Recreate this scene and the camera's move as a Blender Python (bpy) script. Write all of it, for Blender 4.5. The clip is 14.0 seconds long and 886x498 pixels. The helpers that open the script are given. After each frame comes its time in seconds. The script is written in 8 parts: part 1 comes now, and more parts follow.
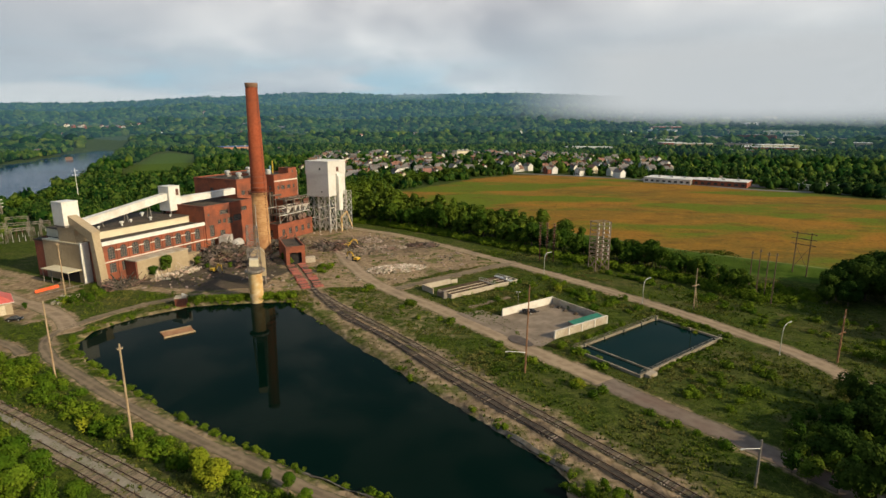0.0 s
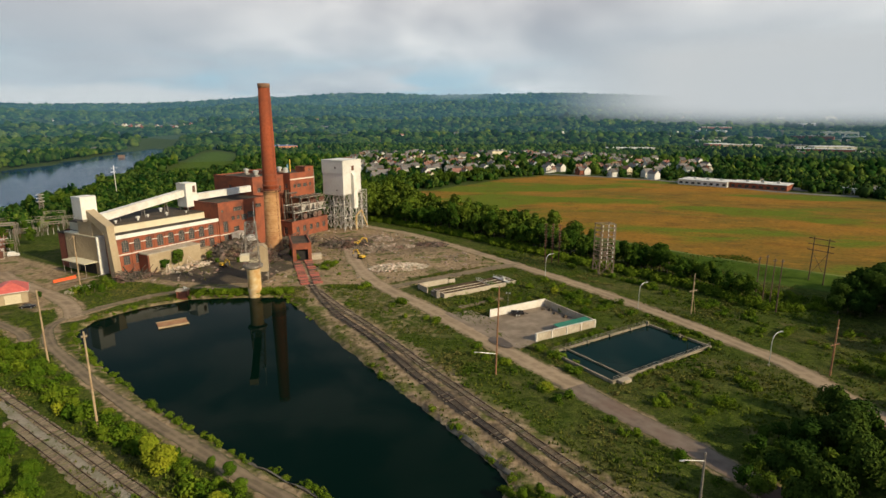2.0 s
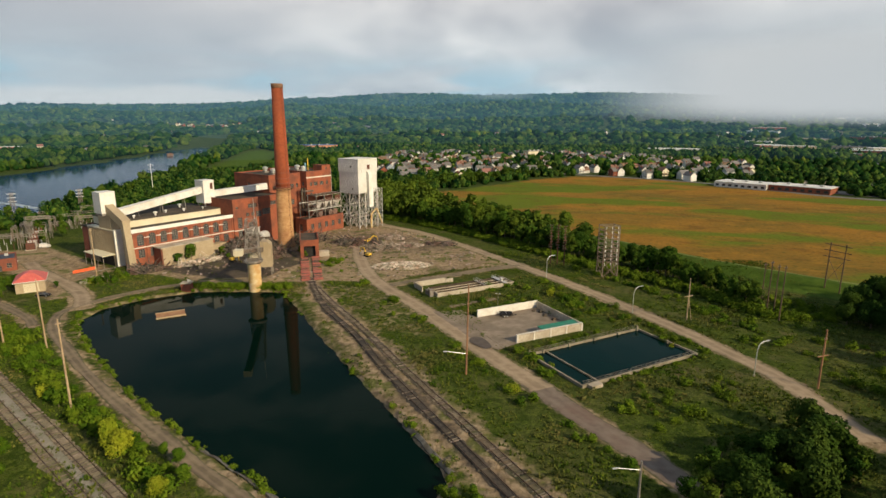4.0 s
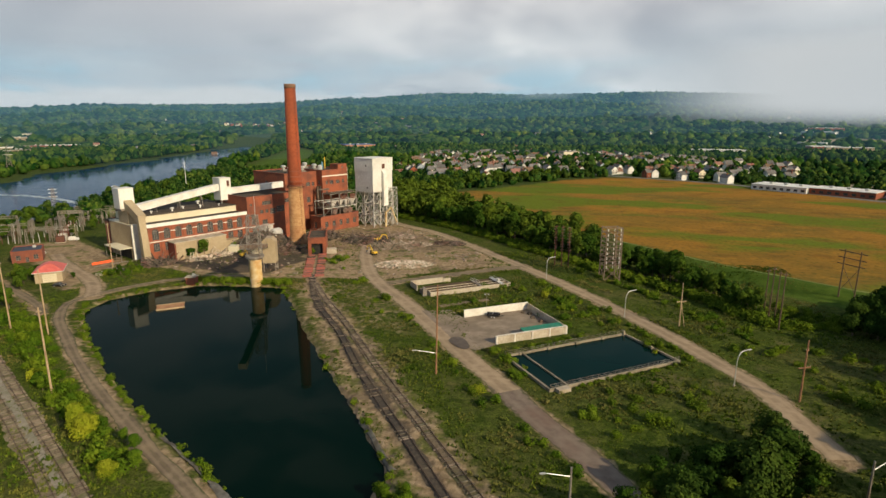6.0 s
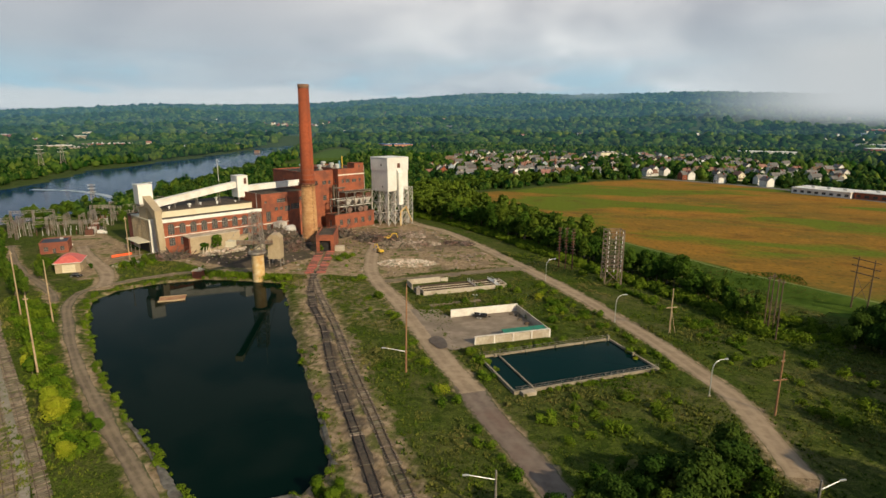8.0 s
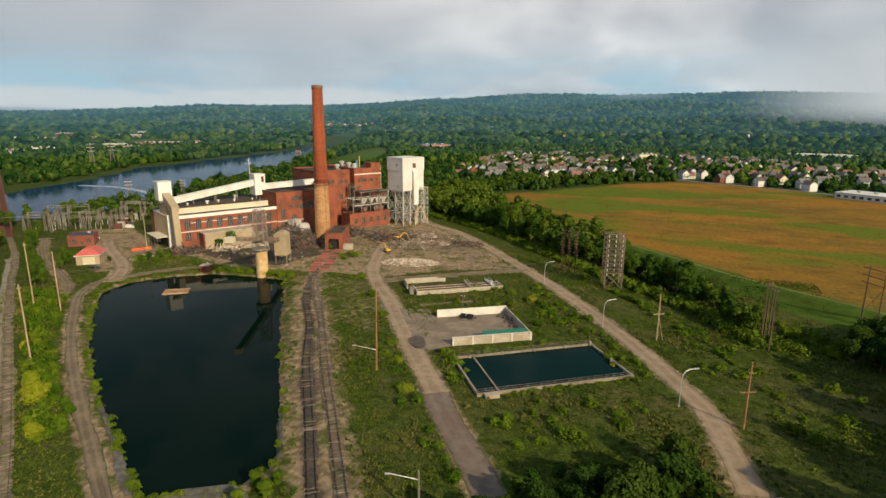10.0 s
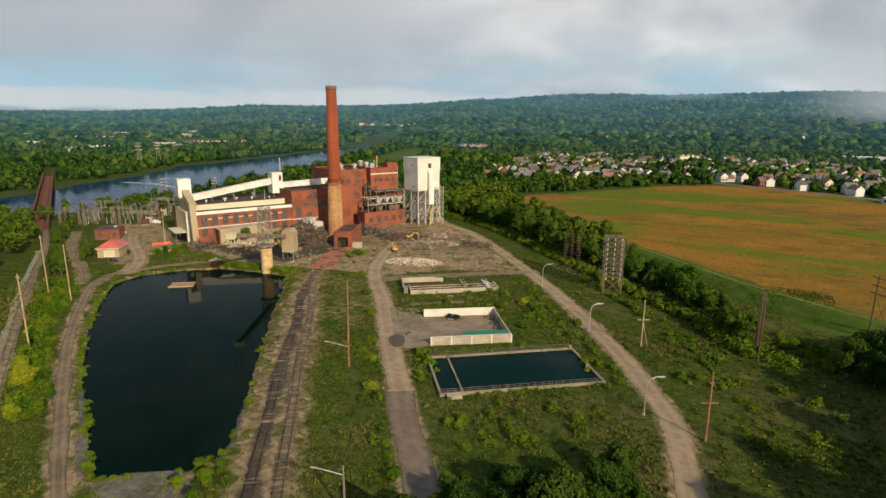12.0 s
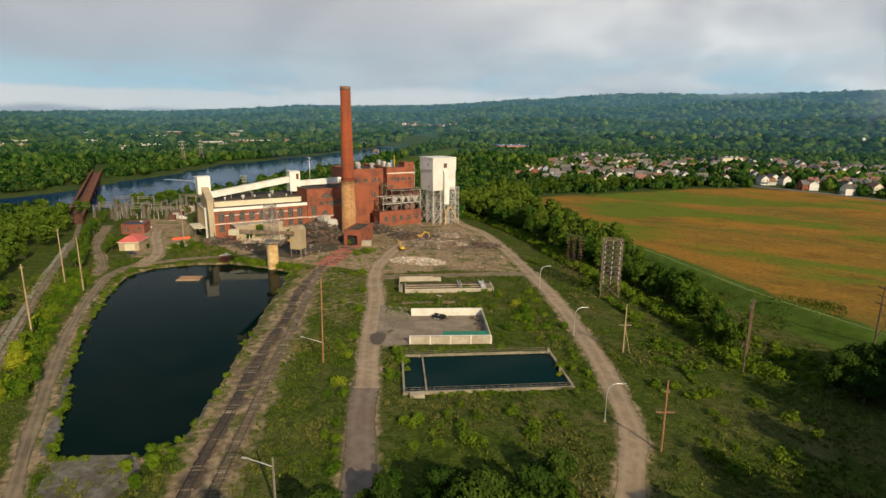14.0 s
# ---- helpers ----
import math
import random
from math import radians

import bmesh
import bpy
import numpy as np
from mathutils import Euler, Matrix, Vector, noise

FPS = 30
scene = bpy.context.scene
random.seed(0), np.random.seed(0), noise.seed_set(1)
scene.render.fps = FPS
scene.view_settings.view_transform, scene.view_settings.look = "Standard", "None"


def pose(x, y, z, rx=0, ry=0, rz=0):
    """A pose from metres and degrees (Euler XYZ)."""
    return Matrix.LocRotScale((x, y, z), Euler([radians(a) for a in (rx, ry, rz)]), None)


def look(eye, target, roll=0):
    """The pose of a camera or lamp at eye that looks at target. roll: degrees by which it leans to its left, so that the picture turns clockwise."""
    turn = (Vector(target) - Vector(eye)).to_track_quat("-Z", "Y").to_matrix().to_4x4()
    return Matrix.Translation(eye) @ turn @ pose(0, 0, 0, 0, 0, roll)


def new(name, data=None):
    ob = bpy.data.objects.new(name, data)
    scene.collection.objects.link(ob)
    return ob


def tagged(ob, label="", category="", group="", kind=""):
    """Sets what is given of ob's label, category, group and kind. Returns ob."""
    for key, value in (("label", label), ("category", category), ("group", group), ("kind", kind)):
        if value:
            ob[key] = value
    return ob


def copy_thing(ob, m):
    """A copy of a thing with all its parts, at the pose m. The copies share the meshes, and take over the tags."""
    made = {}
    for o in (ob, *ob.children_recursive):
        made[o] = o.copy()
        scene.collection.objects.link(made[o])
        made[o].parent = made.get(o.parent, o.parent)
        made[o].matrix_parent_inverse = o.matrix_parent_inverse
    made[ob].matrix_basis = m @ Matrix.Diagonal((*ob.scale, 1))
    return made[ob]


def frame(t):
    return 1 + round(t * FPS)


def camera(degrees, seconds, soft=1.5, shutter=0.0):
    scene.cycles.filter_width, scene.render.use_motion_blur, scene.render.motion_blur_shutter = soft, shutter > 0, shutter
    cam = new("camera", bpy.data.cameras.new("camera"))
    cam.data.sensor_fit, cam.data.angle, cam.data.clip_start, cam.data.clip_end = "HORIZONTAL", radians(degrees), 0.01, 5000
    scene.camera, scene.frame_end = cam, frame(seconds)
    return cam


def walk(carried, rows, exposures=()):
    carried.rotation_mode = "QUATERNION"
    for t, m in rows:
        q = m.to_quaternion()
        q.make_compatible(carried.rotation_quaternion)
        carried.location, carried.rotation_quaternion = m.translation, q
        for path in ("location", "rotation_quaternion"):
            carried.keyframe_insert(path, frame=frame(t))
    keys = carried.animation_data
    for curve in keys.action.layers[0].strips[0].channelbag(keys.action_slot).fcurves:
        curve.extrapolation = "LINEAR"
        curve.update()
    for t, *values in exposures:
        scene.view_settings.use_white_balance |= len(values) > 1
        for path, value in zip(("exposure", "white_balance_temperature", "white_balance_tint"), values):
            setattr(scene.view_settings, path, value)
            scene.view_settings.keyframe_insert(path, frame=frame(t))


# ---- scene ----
cam = camera(76.3, 14.0)
METRES, EYE, TILT, LEAN, TURN = 123.0, 61.0, -13.0, 0.0, 0.0
ROWS = [
    (0.0, 0.0, 0.0, 0.0, 0.0, 0.0, -0.0),
    (0.5, 0.0361, 0.0001, -0.0005, 1.15, 0.01, -0.27),
    (1.0, 0.0723, 0.0009, -0.0008, 2.29, 0.01, -0.54),
    (1.5, 0.1078, 0.0024, -0.0007, 3.41, -0.01, -0.83),
    (2.0, 0.1438, 0.0048, -0.0005, 4.53, -0.03, -1.09),
    (2.5, 0.1796, 0.0076, -0.0007, 5.67, -0.05, -1.34),
    (3.0, 0.2153, 0.0112, -0.0005, 6.81, -0.08, -1.62),
    (5.5, 0.3894, 0.0383, 0.0051, 12.4, -0.31, -2.95),
    (6.0, 0.4242, 0.046, 0.0065, 13.51, -0.37, -3.21),
    (6.5, 0.4589, 0.0545, 0.0078, 14.64, -0.43, -3.48),
    (7.0, 0.4932, 0.0636, 0.0098, 15.77, -0.5, -3.77),
    (7.5, 0.5276, 0.0735, 0.0117, 16.9, -0.57, -4.04),
    (8.0, 0.5614, 0.0839, 0.0141, 18.02, -0.65, -4.32),
    (10.5, 0.7296, 0.1447, 0.0291, 23.72, -1.09, -5.67),
    (11.0, 0.7624, 0.1589, 0.0322, 24.87, -1.19, -5.93),
    (11.5, 0.7949, 0.1735, 0.0357, 26.01, -1.3, -6.19),
    (12.0, 0.827, 0.1887, 0.0394, 27.14, -1.42, -6.44),
    (12.5, 0.8589, 0.2045, 0.0431, 28.29, -1.55, -6.69),
    (13.0, 0.8903, 0.2211, 0.0472, 29.44, -1.68, -6.93),
    (13.5, 0.9214, 0.2382, 0.0516, 30.59, -1.82, -7.17),
    (14.0, 0.9521, 0.2555, 0.0561, 31.72, -1.97, -7.42),
]
walk(cam, [(t, pose(0, 0, EYE, TILT, LEAN, TURN) @ pose(METRES * x, METRES * y, METRES * z, 90 + pitch, roll, yaw)) for t, x, y, z, yaw, pitch, roll in ROWS])

# world, sun, exposure
SUN_AZ, SUN_EL = -30.0, 27.0          # direction towards the sun, degrees from +x and above the ground
sun_dir = Vector((math.cos(radians(SUN_AZ)) * math.cos(radians(SUN_EL)), math.sin(radians(SUN_AZ)) * math.cos(radians(SUN_EL)), math.sin(radians(SUN_EL))))
sun = new("sun", bpy.data.lights.new("sun", "SUN"))
sun.data.energy, sun.data.angle, sun.data.color = 4.8, radians(0.8), (1.0, 0.83, 0.56)
sun.matrix_world = look((0, 0, 300), Vector((0, 0, 300)) - sun_dir)

world = bpy.data.worlds.new("sky")
scene.world = world
world.use_nodes = True


def build_sky(nt):
    nt.nodes.clear()
    def n(kind, **kw):
        node = nt.nodes.new(kind)
        for k, v in kw.items():
            node.inputs[k].default_value = v
        return node
    def lk(a, ao, b, bi):
        nt.links.new(a.outputs[ao], b.inputs[bi])
    out = n("ShaderNodeOutputWorld")
    back = n("ShaderNodeBackground", Strength=1.0)
    sky = n("ShaderNodeTexSky")
    sky.sky_type, sky.sun_disc = "NISHITA", False
    sky.sun_elevation, sky.sun_rotation = radians(SUN_EL), radians(90 - SUN_AZ)
    dim = nt.nodes.new("ShaderNodeVectorMath")
    dim.operation = "SCALE"
    dim.inputs["Scale"].default_value = 0.1
    lk(sky, 0, dim, 0)
    co = n("ShaderNodeTexCoord")
    def rng(src, a, b, lo=0.0, hi=1.0):
        q = n("ShaderNodeMapRange")
        q.interpolation_type = "SMOOTHSTEP"
        for i, k in enumerate((a, b, lo, hi)):
            q.inputs[i + 1].default_value = k
        nt.links.new(src, q.inputs[0])
        return q.outputs[0]
    def calc(op, a, b):
        q = n("ShaderNodeMath")
        q.operation = op
        for i, k in ((0, a), (1, b)):
            if isinstance(k, float):
                q.inputs[i].default_value = k
            else:
                nt.links.new(k, q.inputs[i])
        return q.outputs[0]
    def blend(f, a, b):
        q = n("ShaderNodeMix")
        q.data_type = "RGBA"
        nt.links.new(f, q.inputs["Factor"])
        for i, k in ((6, a), (7, b)):
            if isinstance(k, tuple):
                q.inputs[i].default_value = (*k, 1)
            else:
                nt.links.new(k, q.inputs[i])
        return q.outputs[2]
    def billow(scale, tall, shift, detail=6.0, rough=0.5, warp=0.3):
        mp = n("ShaderNodeMapping")
        mp.inputs["Scale"].default_value, mp.inputs["Location"].default_value = (1.0, 1.0, tall), shift
        lk(co, "Generated", mp, 0)
        q = n("ShaderNodeTexNoise", Scale=scale, Detail=detail, Roughness=rough, Distortion=warp)
        lk(mp, 0, q, "Vector")
        return q.outputs[0]
    def towards(az):
        q = n("ShaderNodeVectorMath")
        q.operation = "DOT_PRODUCT"
        q.inputs[1].default_value = (math.cos(radians(az)), math.sin(radians(az)), 0.0)
        lk(co, "Generated", q, 0)
        return q.outputs["Value"]
    sep = n("ShaderNodeSeparateXYZ")
    lk(co, "Generated", sep, 0)
    up = sep.outputs[2]
    # broken cloud deck: grey bellies, bright billows, pale blue gaps low over the hills
    big, fine = billow(2.3, 2.2, (0.4, 0.0, 0.2), 5.0, 0.42), billow(5.5, 2.4, (3.1, 1.7, 0.0), 7.0, 0.55)
    puff = calc("ADD", calc("MULTIPLY", big, 0.72), calc("MULTIPLY", fine, 0.28))
    deck = blend(rng(puff, 0.38, 0.50), (0.40, 0.41, 0.45), (0.67, 0.67, 0.675))
    deck = blend(rng(puff, 0.48, 0.58), deck, (0.92, 0.90, 0.87))
    # heavier and greyer towards the river end, paler where the cloud sinks on the hills
    deck = blend(calc("MULTIPLY", rng(towards(150.0), 0.68, 0.94), rng(up, 0.03, 0.06, 0.0, 0.75)), deck, (0.39, 0.41, 0.45))
    deck = blend(rng(towards(58.0), 0.82, 0.97, 0.0, 0.55), deck, (0.66, 0.67, 0.67))
    gap = calc("MULTIPLY", rng(billow(3.2, 6.0, (7.3, 2.1, 4.0), 6.0, 0.5), 0.43, 0.58), rng(up, 0.115, 0.05))
    deck = blend(calc("MULTIPLY", gap, rng(towards(58.0), 0.97, 0.80)), deck, (0.46, 0.63, 0.72))
    rag = calc("MULTIPLY", calc("SUBTRACT", billow(5.0, 2.0, (1.0, 5.0, 2.0), 7.0, 0.55), 0.5), 0.045)
    low = calc("ADD", up, rag)
    bank = calc("MULTIPLY", rng(low, 0.047, 0.036), rng(towards(150.0), 0.70, 0.86))
    deck = blend(calc("MULTIPLY", bank, 0.9), deck, (0.74, 0.73, 0.71))
    far_blue = calc("MULTIPLY", rng(low, 0.016, 0.006), rng(towards(150.0), 0.90, 0.97))
    deck = blend(calc("MULTIPLY", far_blue, 0.8), deck, (0.28, 0.32, 0.38))
    # the deck breaks up into blue overhead
    deck = blend(calc("MULTIPLY", rng(up, 0.19, 0.42), rng(fine, 0.60, 0.40, 0.35, 0.9)), deck, (0.13, 0.24, 0.36))
    cover = rng(towards(120.0), -0.25, 0.25)
    lk2 = blend(cover, dim.outputs[0], deck)
    nt.links.new(lk2, back.inputs[0])
    lk(back, 0, out, 0)


build_sky(world.node_tree)


# ---- materials
def material(name, c1, c2, scale=1.0, c3=None, big=0.06, amount=0.5, rough=0.85, metal=0.0, bump=0.15, coords="world", vary=0.0, detail=5.0, island=False, spec=0.3):
    """Two colours mixed by fine noise, a third by coarse stains, with relief; vary: brightness by object or by island."""
    m = bpy.data.materials.new(name)
    m.use_nodes = True
    nt = m.node_tree
    b = nt.nodes["Principled BSDF"]
    b.inputs["Roughness"].default_value, b.inputs["Metallic"].default_value = rough, metal
    b.inputs["Specular IOR Level"].default_value = spec
    src = nt.nodes.new("ShaderNodeNewGeometry" if coords == "world" else "ShaderNodeTexCoord")
    sock = src.outputs["Position" if coords == "world" else "Object"]
    def noise_node(s, d):
        q = nt.nodes.new("ShaderNodeTexNoise")
        q.inputs["Scale"].default_value, q.inputs["Detail"].default_value = s, d
        nt.links.new(sock, q.inputs["Vector"])
        return q
    def ramp(src_node, lo, hi):
        q = nt.nodes.new("ShaderNodeMapRange")
        q.inputs["From Min"].default_value, q.inputs["From Max"].default_value = lo, hi
        nt.links.new(src_node.outputs[0], q.inputs["Value"])
        return q
    def mix(fac, a, bb):
        q = nt.nodes.new("ShaderNodeMix")
        q.data_type = "RGBA"
        if isinstance(fac, float):
            q.inputs["Factor"].default_value = fac
        else:
            nt.links.new(fac, q.inputs["Factor"])
        for i, c in ((6, a), (7, bb)):
            if isinstance(c, tuple):
                q.inputs[i].default_value = (*c, 1)
            else:
                nt.links.new(c, q.inputs[i])
        return q.outputs[2]
    fine = noise_node(scale, detail)
    col = mix(ramp(fine, 0.35, 0.65).outputs[0], c1, c2)
    if c3:
        st = ramp(noise_node(big, 6.0), 0.45, 0.65)
        st.inputs["To Max"].default_value = amount
        col = mix(st.outputs[0], col, c3)
    if vary:
        if island:
            rnd = nt.nodes.new("ShaderNodeNewGeometry").outputs["Random Per Island"]
        else:
            rnd = nt.nodes.new("ShaderNodeObjectInfo").outputs["Random"]
        mr = nt.nodes.new("ShaderNodeMapRange")
        mr.inputs["To Min"].default_value, mr.inputs["To Max"].default_value = 1 - vary, 1 + vary
        nt.links.new(rnd, mr.inputs["Value"])
        hsv = nt.nodes.new("ShaderNodeHueSaturation")
        nt.links.new(mr.outputs[0], hsv.inputs["Value"])
        nt.links.new(col, hsv.inputs["Color"])
        mh = nt.nodes.new("ShaderNodeMapRange")
        mh.inputs["To Min"].default_value, mh.inputs["To Max"].default_value = 0.5 + vary * 0.07, 0.5 - vary * 0.07
        nt.links.new(rnd, mh.inputs["Value"])
        nt.links.new(mh.outputs[0], hsv.inputs["Hue"])
        col = hsv.outputs[0]
    nt.links.new(col, b.inputs["Base Color"])
    if bump:
        bp = nt.nodes.new("ShaderNodeBump")
        bp.inputs["Strength"].default_value, bp.inputs["Distance"].default_value = bump, 0.3 / max(scale, 0.3)
        nt.links.new(fine.outputs[0], bp.inputs["Height"])
        nt.links.new(bp.outputs[0], b.inputs["Normal"])
    return m


BRICK = material("red_brick", (0.23, 0.068, 0.034), (0.32, 0.10, 0.05), 2.5, (0.12, 0.05, 0.036), 0.18, 0.75, 0.9)
BRICK_DARK = material("dark_brick", (0.20, 0.06, 0.035), (0.28, 0.09, 0.05), 2.5, (0.10, 0.05, 0.04), 0.2, 0.6, 0.9)
STONE = material("pale_stone", (0.62, 0.58, 0.50), (0.72, 0.68, 0.60), 2.0, (0.45, 0.40, 0.33), 0.3, 0.4)
TAN = material("tan_cladding", (0.35, 0.275, 0.17), (0.41, 0.325, 0.21), 1.2, (0.29, 0.215, 0.125), 0.12, 0.5, 0.6)
CREAM = material("cream_sheet", (0.62, 0.56, 0.40), (0.68, 0.62, 0.46), 1.2, (0.5, 0.42, 0.28), 0.15, 0.5, 0.6)
WHITE = material("white_sheet", (0.64, 0.625, 0.575), (0.72, 0.70, 0.65), 0.8, (0.50, 0.45, 0.37), 0.16, 0.6, 0.5)
OFFWHITE = material("off_white_cladding", (0.60, 0.59, 0.55), (0.66, 0.65, 0.61), 0.7, (0.5, 0.48, 0.43), 0.1, 0.5, 0.5)
ROOF = material("tar_roof", (0.05, 0.043, 0.037), (0.085, 0.074, 0.06), 1.0, (0.13, 0.10, 0.075), 0.15, 0.6, 0.95, spec=0.05)
STEEL = material("weathered_steel", (0.20, 0.18, 0.16), (0.30, 0.27, 0.23), 2.0, (0.16, 0.09, 0.05), 0.4, 0.6, 0.6, 0.3)
PALESTEEL = material("pale_painted_steel", (0.48, 0.46, 0.42), (0.58, 0.56, 0.52), 2.0, (0.28, 0.2, 0.14), 0.4, 0.6, 0.6, 0.2)
RUST = material("rusty_steel", (0.085, 0.038, 0.026), (0.14, 0.058, 0.036), 2.0, (0.09, 0.04, 0.03), 0.3, 0.6, 0.85)
RACKSTEEL = material("brown_weathered_steel", (0.15, 0.112, 0.078), (0.25, 0.195, 0.14), 2.0, (0.10, 0.06, 0.036), 0.4, 0.6, 0.7, 0.2)
REDPAINT = material("faded_red_paint", (0.33, 0.08, 0.06), (0.45, 0.14, 0.10), 1.5, (0.22, 0.12, 0.08), 0.3, 0.6)
CHIM_LOW = material("faded_chimney_brick", (0.33, 0.175, 0.07), (0.44, 0.255, 0.115), 0.8, (0.25, 0.10, 0.045), 0.12, 0.7, 0.9)
CHIM_UP = material("chimney_brick", (0.24, 0.055, 0.02), (0.31, 0.075, 0.03), 1.0, (0.17, 0.05, 0.025), 0.1, 0.6, 0.9)
CONCRETE = material("concrete", (0.38, 0.325, 0.245), (0.48, 0.42, 0.33), 1.5, (0.25, 0.19, 0.12), 0.25, 0.6)
RUSTCONC = material("rust_stained_concrete", (0.55, 0.36, 0.14), (0.62, 0.5, 0.3), 0.6, (0.42, 0.22, 0.07), 0.25, 0.7)
GLASS = material("dusty_window_glass", (0.03, 0.035, 0.04), (0.09, 0.09, 0.085), 1.5, None, rough=0.25, bump=0.05, spec=0.6)
# near-black colour that paints the unlit inside of openings
DARK = material("painted_unlit_interior", (0.015, 0.014, 0.013), (0.03, 0.027, 0.025), 1.0, None, bump=0)
TRIM = material("white_trim", (0.68, 0.66, 0.6), (0.76, 0.74, 0.69), 2.0, (0.5, 0.45, 0.38), 0.3, 0.4)
WOOD = material("weathered_pole_wood", (0.34, 0.24, 0.14), (0.44, 0.33, 0.20), 3.0, (0.24, 0.15, 0.08), 0.4, 0.5)
WOODRED = material("creosoted_pole_wood", (0.25, 0.12, 0.06), (0.34, 0.18, 0.09), 3.0, (0.16, 0.08, 0.05), 0.4, 0.5)
GALV = material("galvanised_steel", (0.48, 0.47, 0.44), (0.56, 0.55, 0.52), 2.0, None, rough=0.45, metal=0.5, bump=0.05)
TIE = material("grey_sleeper_wood", (0.075, 0.058, 0.042), (0.155, 0.125, 0.092), 4.0, (0.32, 0.27, 0.2), 0.5, 0.5, vary=0.3)
RAIL = material("rusty_rail", (0.06, 0.034, 0.025), (0.10, 0.058, 0.04), 3.0, None, rough=0.6, metal=0.4, bump=0.05)
GREEN = material("green_painted_sheet", (0.012, 0.14, 0.085), (0.02, 0.19, 0.115), 1.5, (0.03, 0.1, 0.07), 0.3, 0.5, 0.5)
REDROOF = material("red_metal_roof", (0.52, 0.10, 0.08), (0.60, 0.14, 0.11), 1.0, (0.42, 0.09, 0.07), 0.3, 0.5, 0.5)
BLACK = material("black_paint", (0.012, 0.012, 0.014), (0.02, 0.02, 0.022), 2.0, None, rough=0.25, bump=0, spec=0.6)
YELLOW = material("yellow_machine_paint", (0.62, 0.38, 0.03), (0.7, 0.45, 0.05), 2.0, (0.4, 0.25, 0.06), 0.8, 0.5, 0.5)
ORANGE = material("orange_barrier_plastic", (0.72, 0.10, 0.03), (0.8, 0.15, 0.05), 2.0, None, rough=0.5, bump=0)
RUBBER = material("tyre_rubber", (0.02, 0.02, 0.02), (0.03, 0.03, 0.03), 3.0, None, bump=0)
YARDPAVING = material("worn_yard_paving", (0.20, 0.155, 0.11), (0.28, 0.22, 0.16), 0.4, (0.14, 0.105, 0.072), 0.12, 0.7, 0.9)


def road_material(name, c1, c2, stain, rut, verge, wear, crown=None):
    """A worn lane: noise and stains, two paler wheel tracks, a ragged grown-in verge and, on tracks, a grassy crown."""
    m = material(name, c1, c2, 0.5, stain, 0.11, 0.75, 0.95, bump=0.1, detail=7.0)
    nt = m.node_tree
    b = nt.nodes["Principled BSDF"]
    col = b.inputs["Base Color"].links[0].from_socket
    at = nt.nodes.new("ShaderNodeAttribute")
    at.attribute_name = "across"
    geo = nt.nodes.new("ShaderNodeNewGeometry")
    nz = nt.nodes.new("ShaderNodeTexNoise")
    nz.inputs["Scale"].default_value, nz.inputs["Detail"].default_value = 0.7, 7
    nt.links.new(geo.outputs["Position"], nz.inputs["Vector"])
    def calc(op, *v):
        q = nt.nodes.new("ShaderNodeMath")
        q.operation = op
        for i, k in enumerate(v):
            if isinstance(k, float):
                q.inputs[i].default_value = k
            else:
                nt.links.new(k, q.inputs[i])
        return q.outputs[0]
    def rng(src, a, c, lo=0.0, hi=1.0):
        q = nt.nodes.new("ShaderNodeMapRange")
        q.interpolation_type = "SMOOTHSTEP"
        for i, k in enumerate((a, c, lo, hi)):
            q.inputs[i + 1].default_value = k
        nt.links.new(src, q.inputs[0])
        return q.outputs[0]
    def mix(f, a, c):
        q = nt.nodes.new("ShaderNodeMix")
        q.data_type = "RGBA"
        nt.links.new(f, q.inputs["Factor"])
        nt.links.new(a, q.inputs[6])
        q.inputs[7].default_value = (*c, 1)
        return q.outputs[2]
    wob = calc("MULTIPLY", calc("SUBTRACT", nz.outputs[0], 0.5), 0.7)
    e = calc("ABSOLUTE", at.outputs["Fac"])
    r = calc("ADD", e, calc("MULTIPLY", wob, 0.4))
    wheel = calc("MULTIPLY", rng(r, 0.18, 0.42), rng(r, 0.74, 0.5))
    col = mix(calc("MULTIPLY", wheel, wear), col, rut)
    if crown:
        col = mix(rng(calc("ADD", e, wob), 0.16, 0.0, 0.0, 0.8), col, crown)
    col = mix(rng(calc("ADD", e, wob), 0.80, 0.98, 0.0, 0.9), col, verge)
    nt.links.new(col, b.inputs["Base Color"])
    return m


DIRTROAD = road_material("packed_dirt_road", (0.145, 0.108, 0.068), (0.225, 0.168, 0.106), (0.08, 0.06, 0.042), (0.29, 0.22, 0.14), (0.06, 0.068, 0.02), 0.3, (0.14, 0.11, 0.062))
LANE = road_material("sandy_lane", (0.25, 0.18, 0.112), (0.34, 0.252, 0.162), (0.18, 0.13, 0.082), (0.40, 0.30, 0.195), (0.095, 0.088, 0.03), 0.35)
ASPHALT = road_material("old_asphalt", (0.135, 0.10, 0.076), (0.195, 0.15, 0.115), (0.15, 0.095, 0.07), (0.225, 0.175, 0.135), (0.075, 0.072, 0.028), 0.25)
FARASPHALT = material("far_asphalt", (0.13, 0.12, 0.115), (0.18, 0.17, 0.16), 0.2, (0.1, 0.1, 0.1), 0.03, 0.6, 0.9)
BALLAST = material("track_ballast", (0.10, 0.074, 0.046), (0.175, 0.132, 0.085), 1.8, (0.055, 0.068, 0.02), 0.12, 0.8, 0.95, bump=0.4)
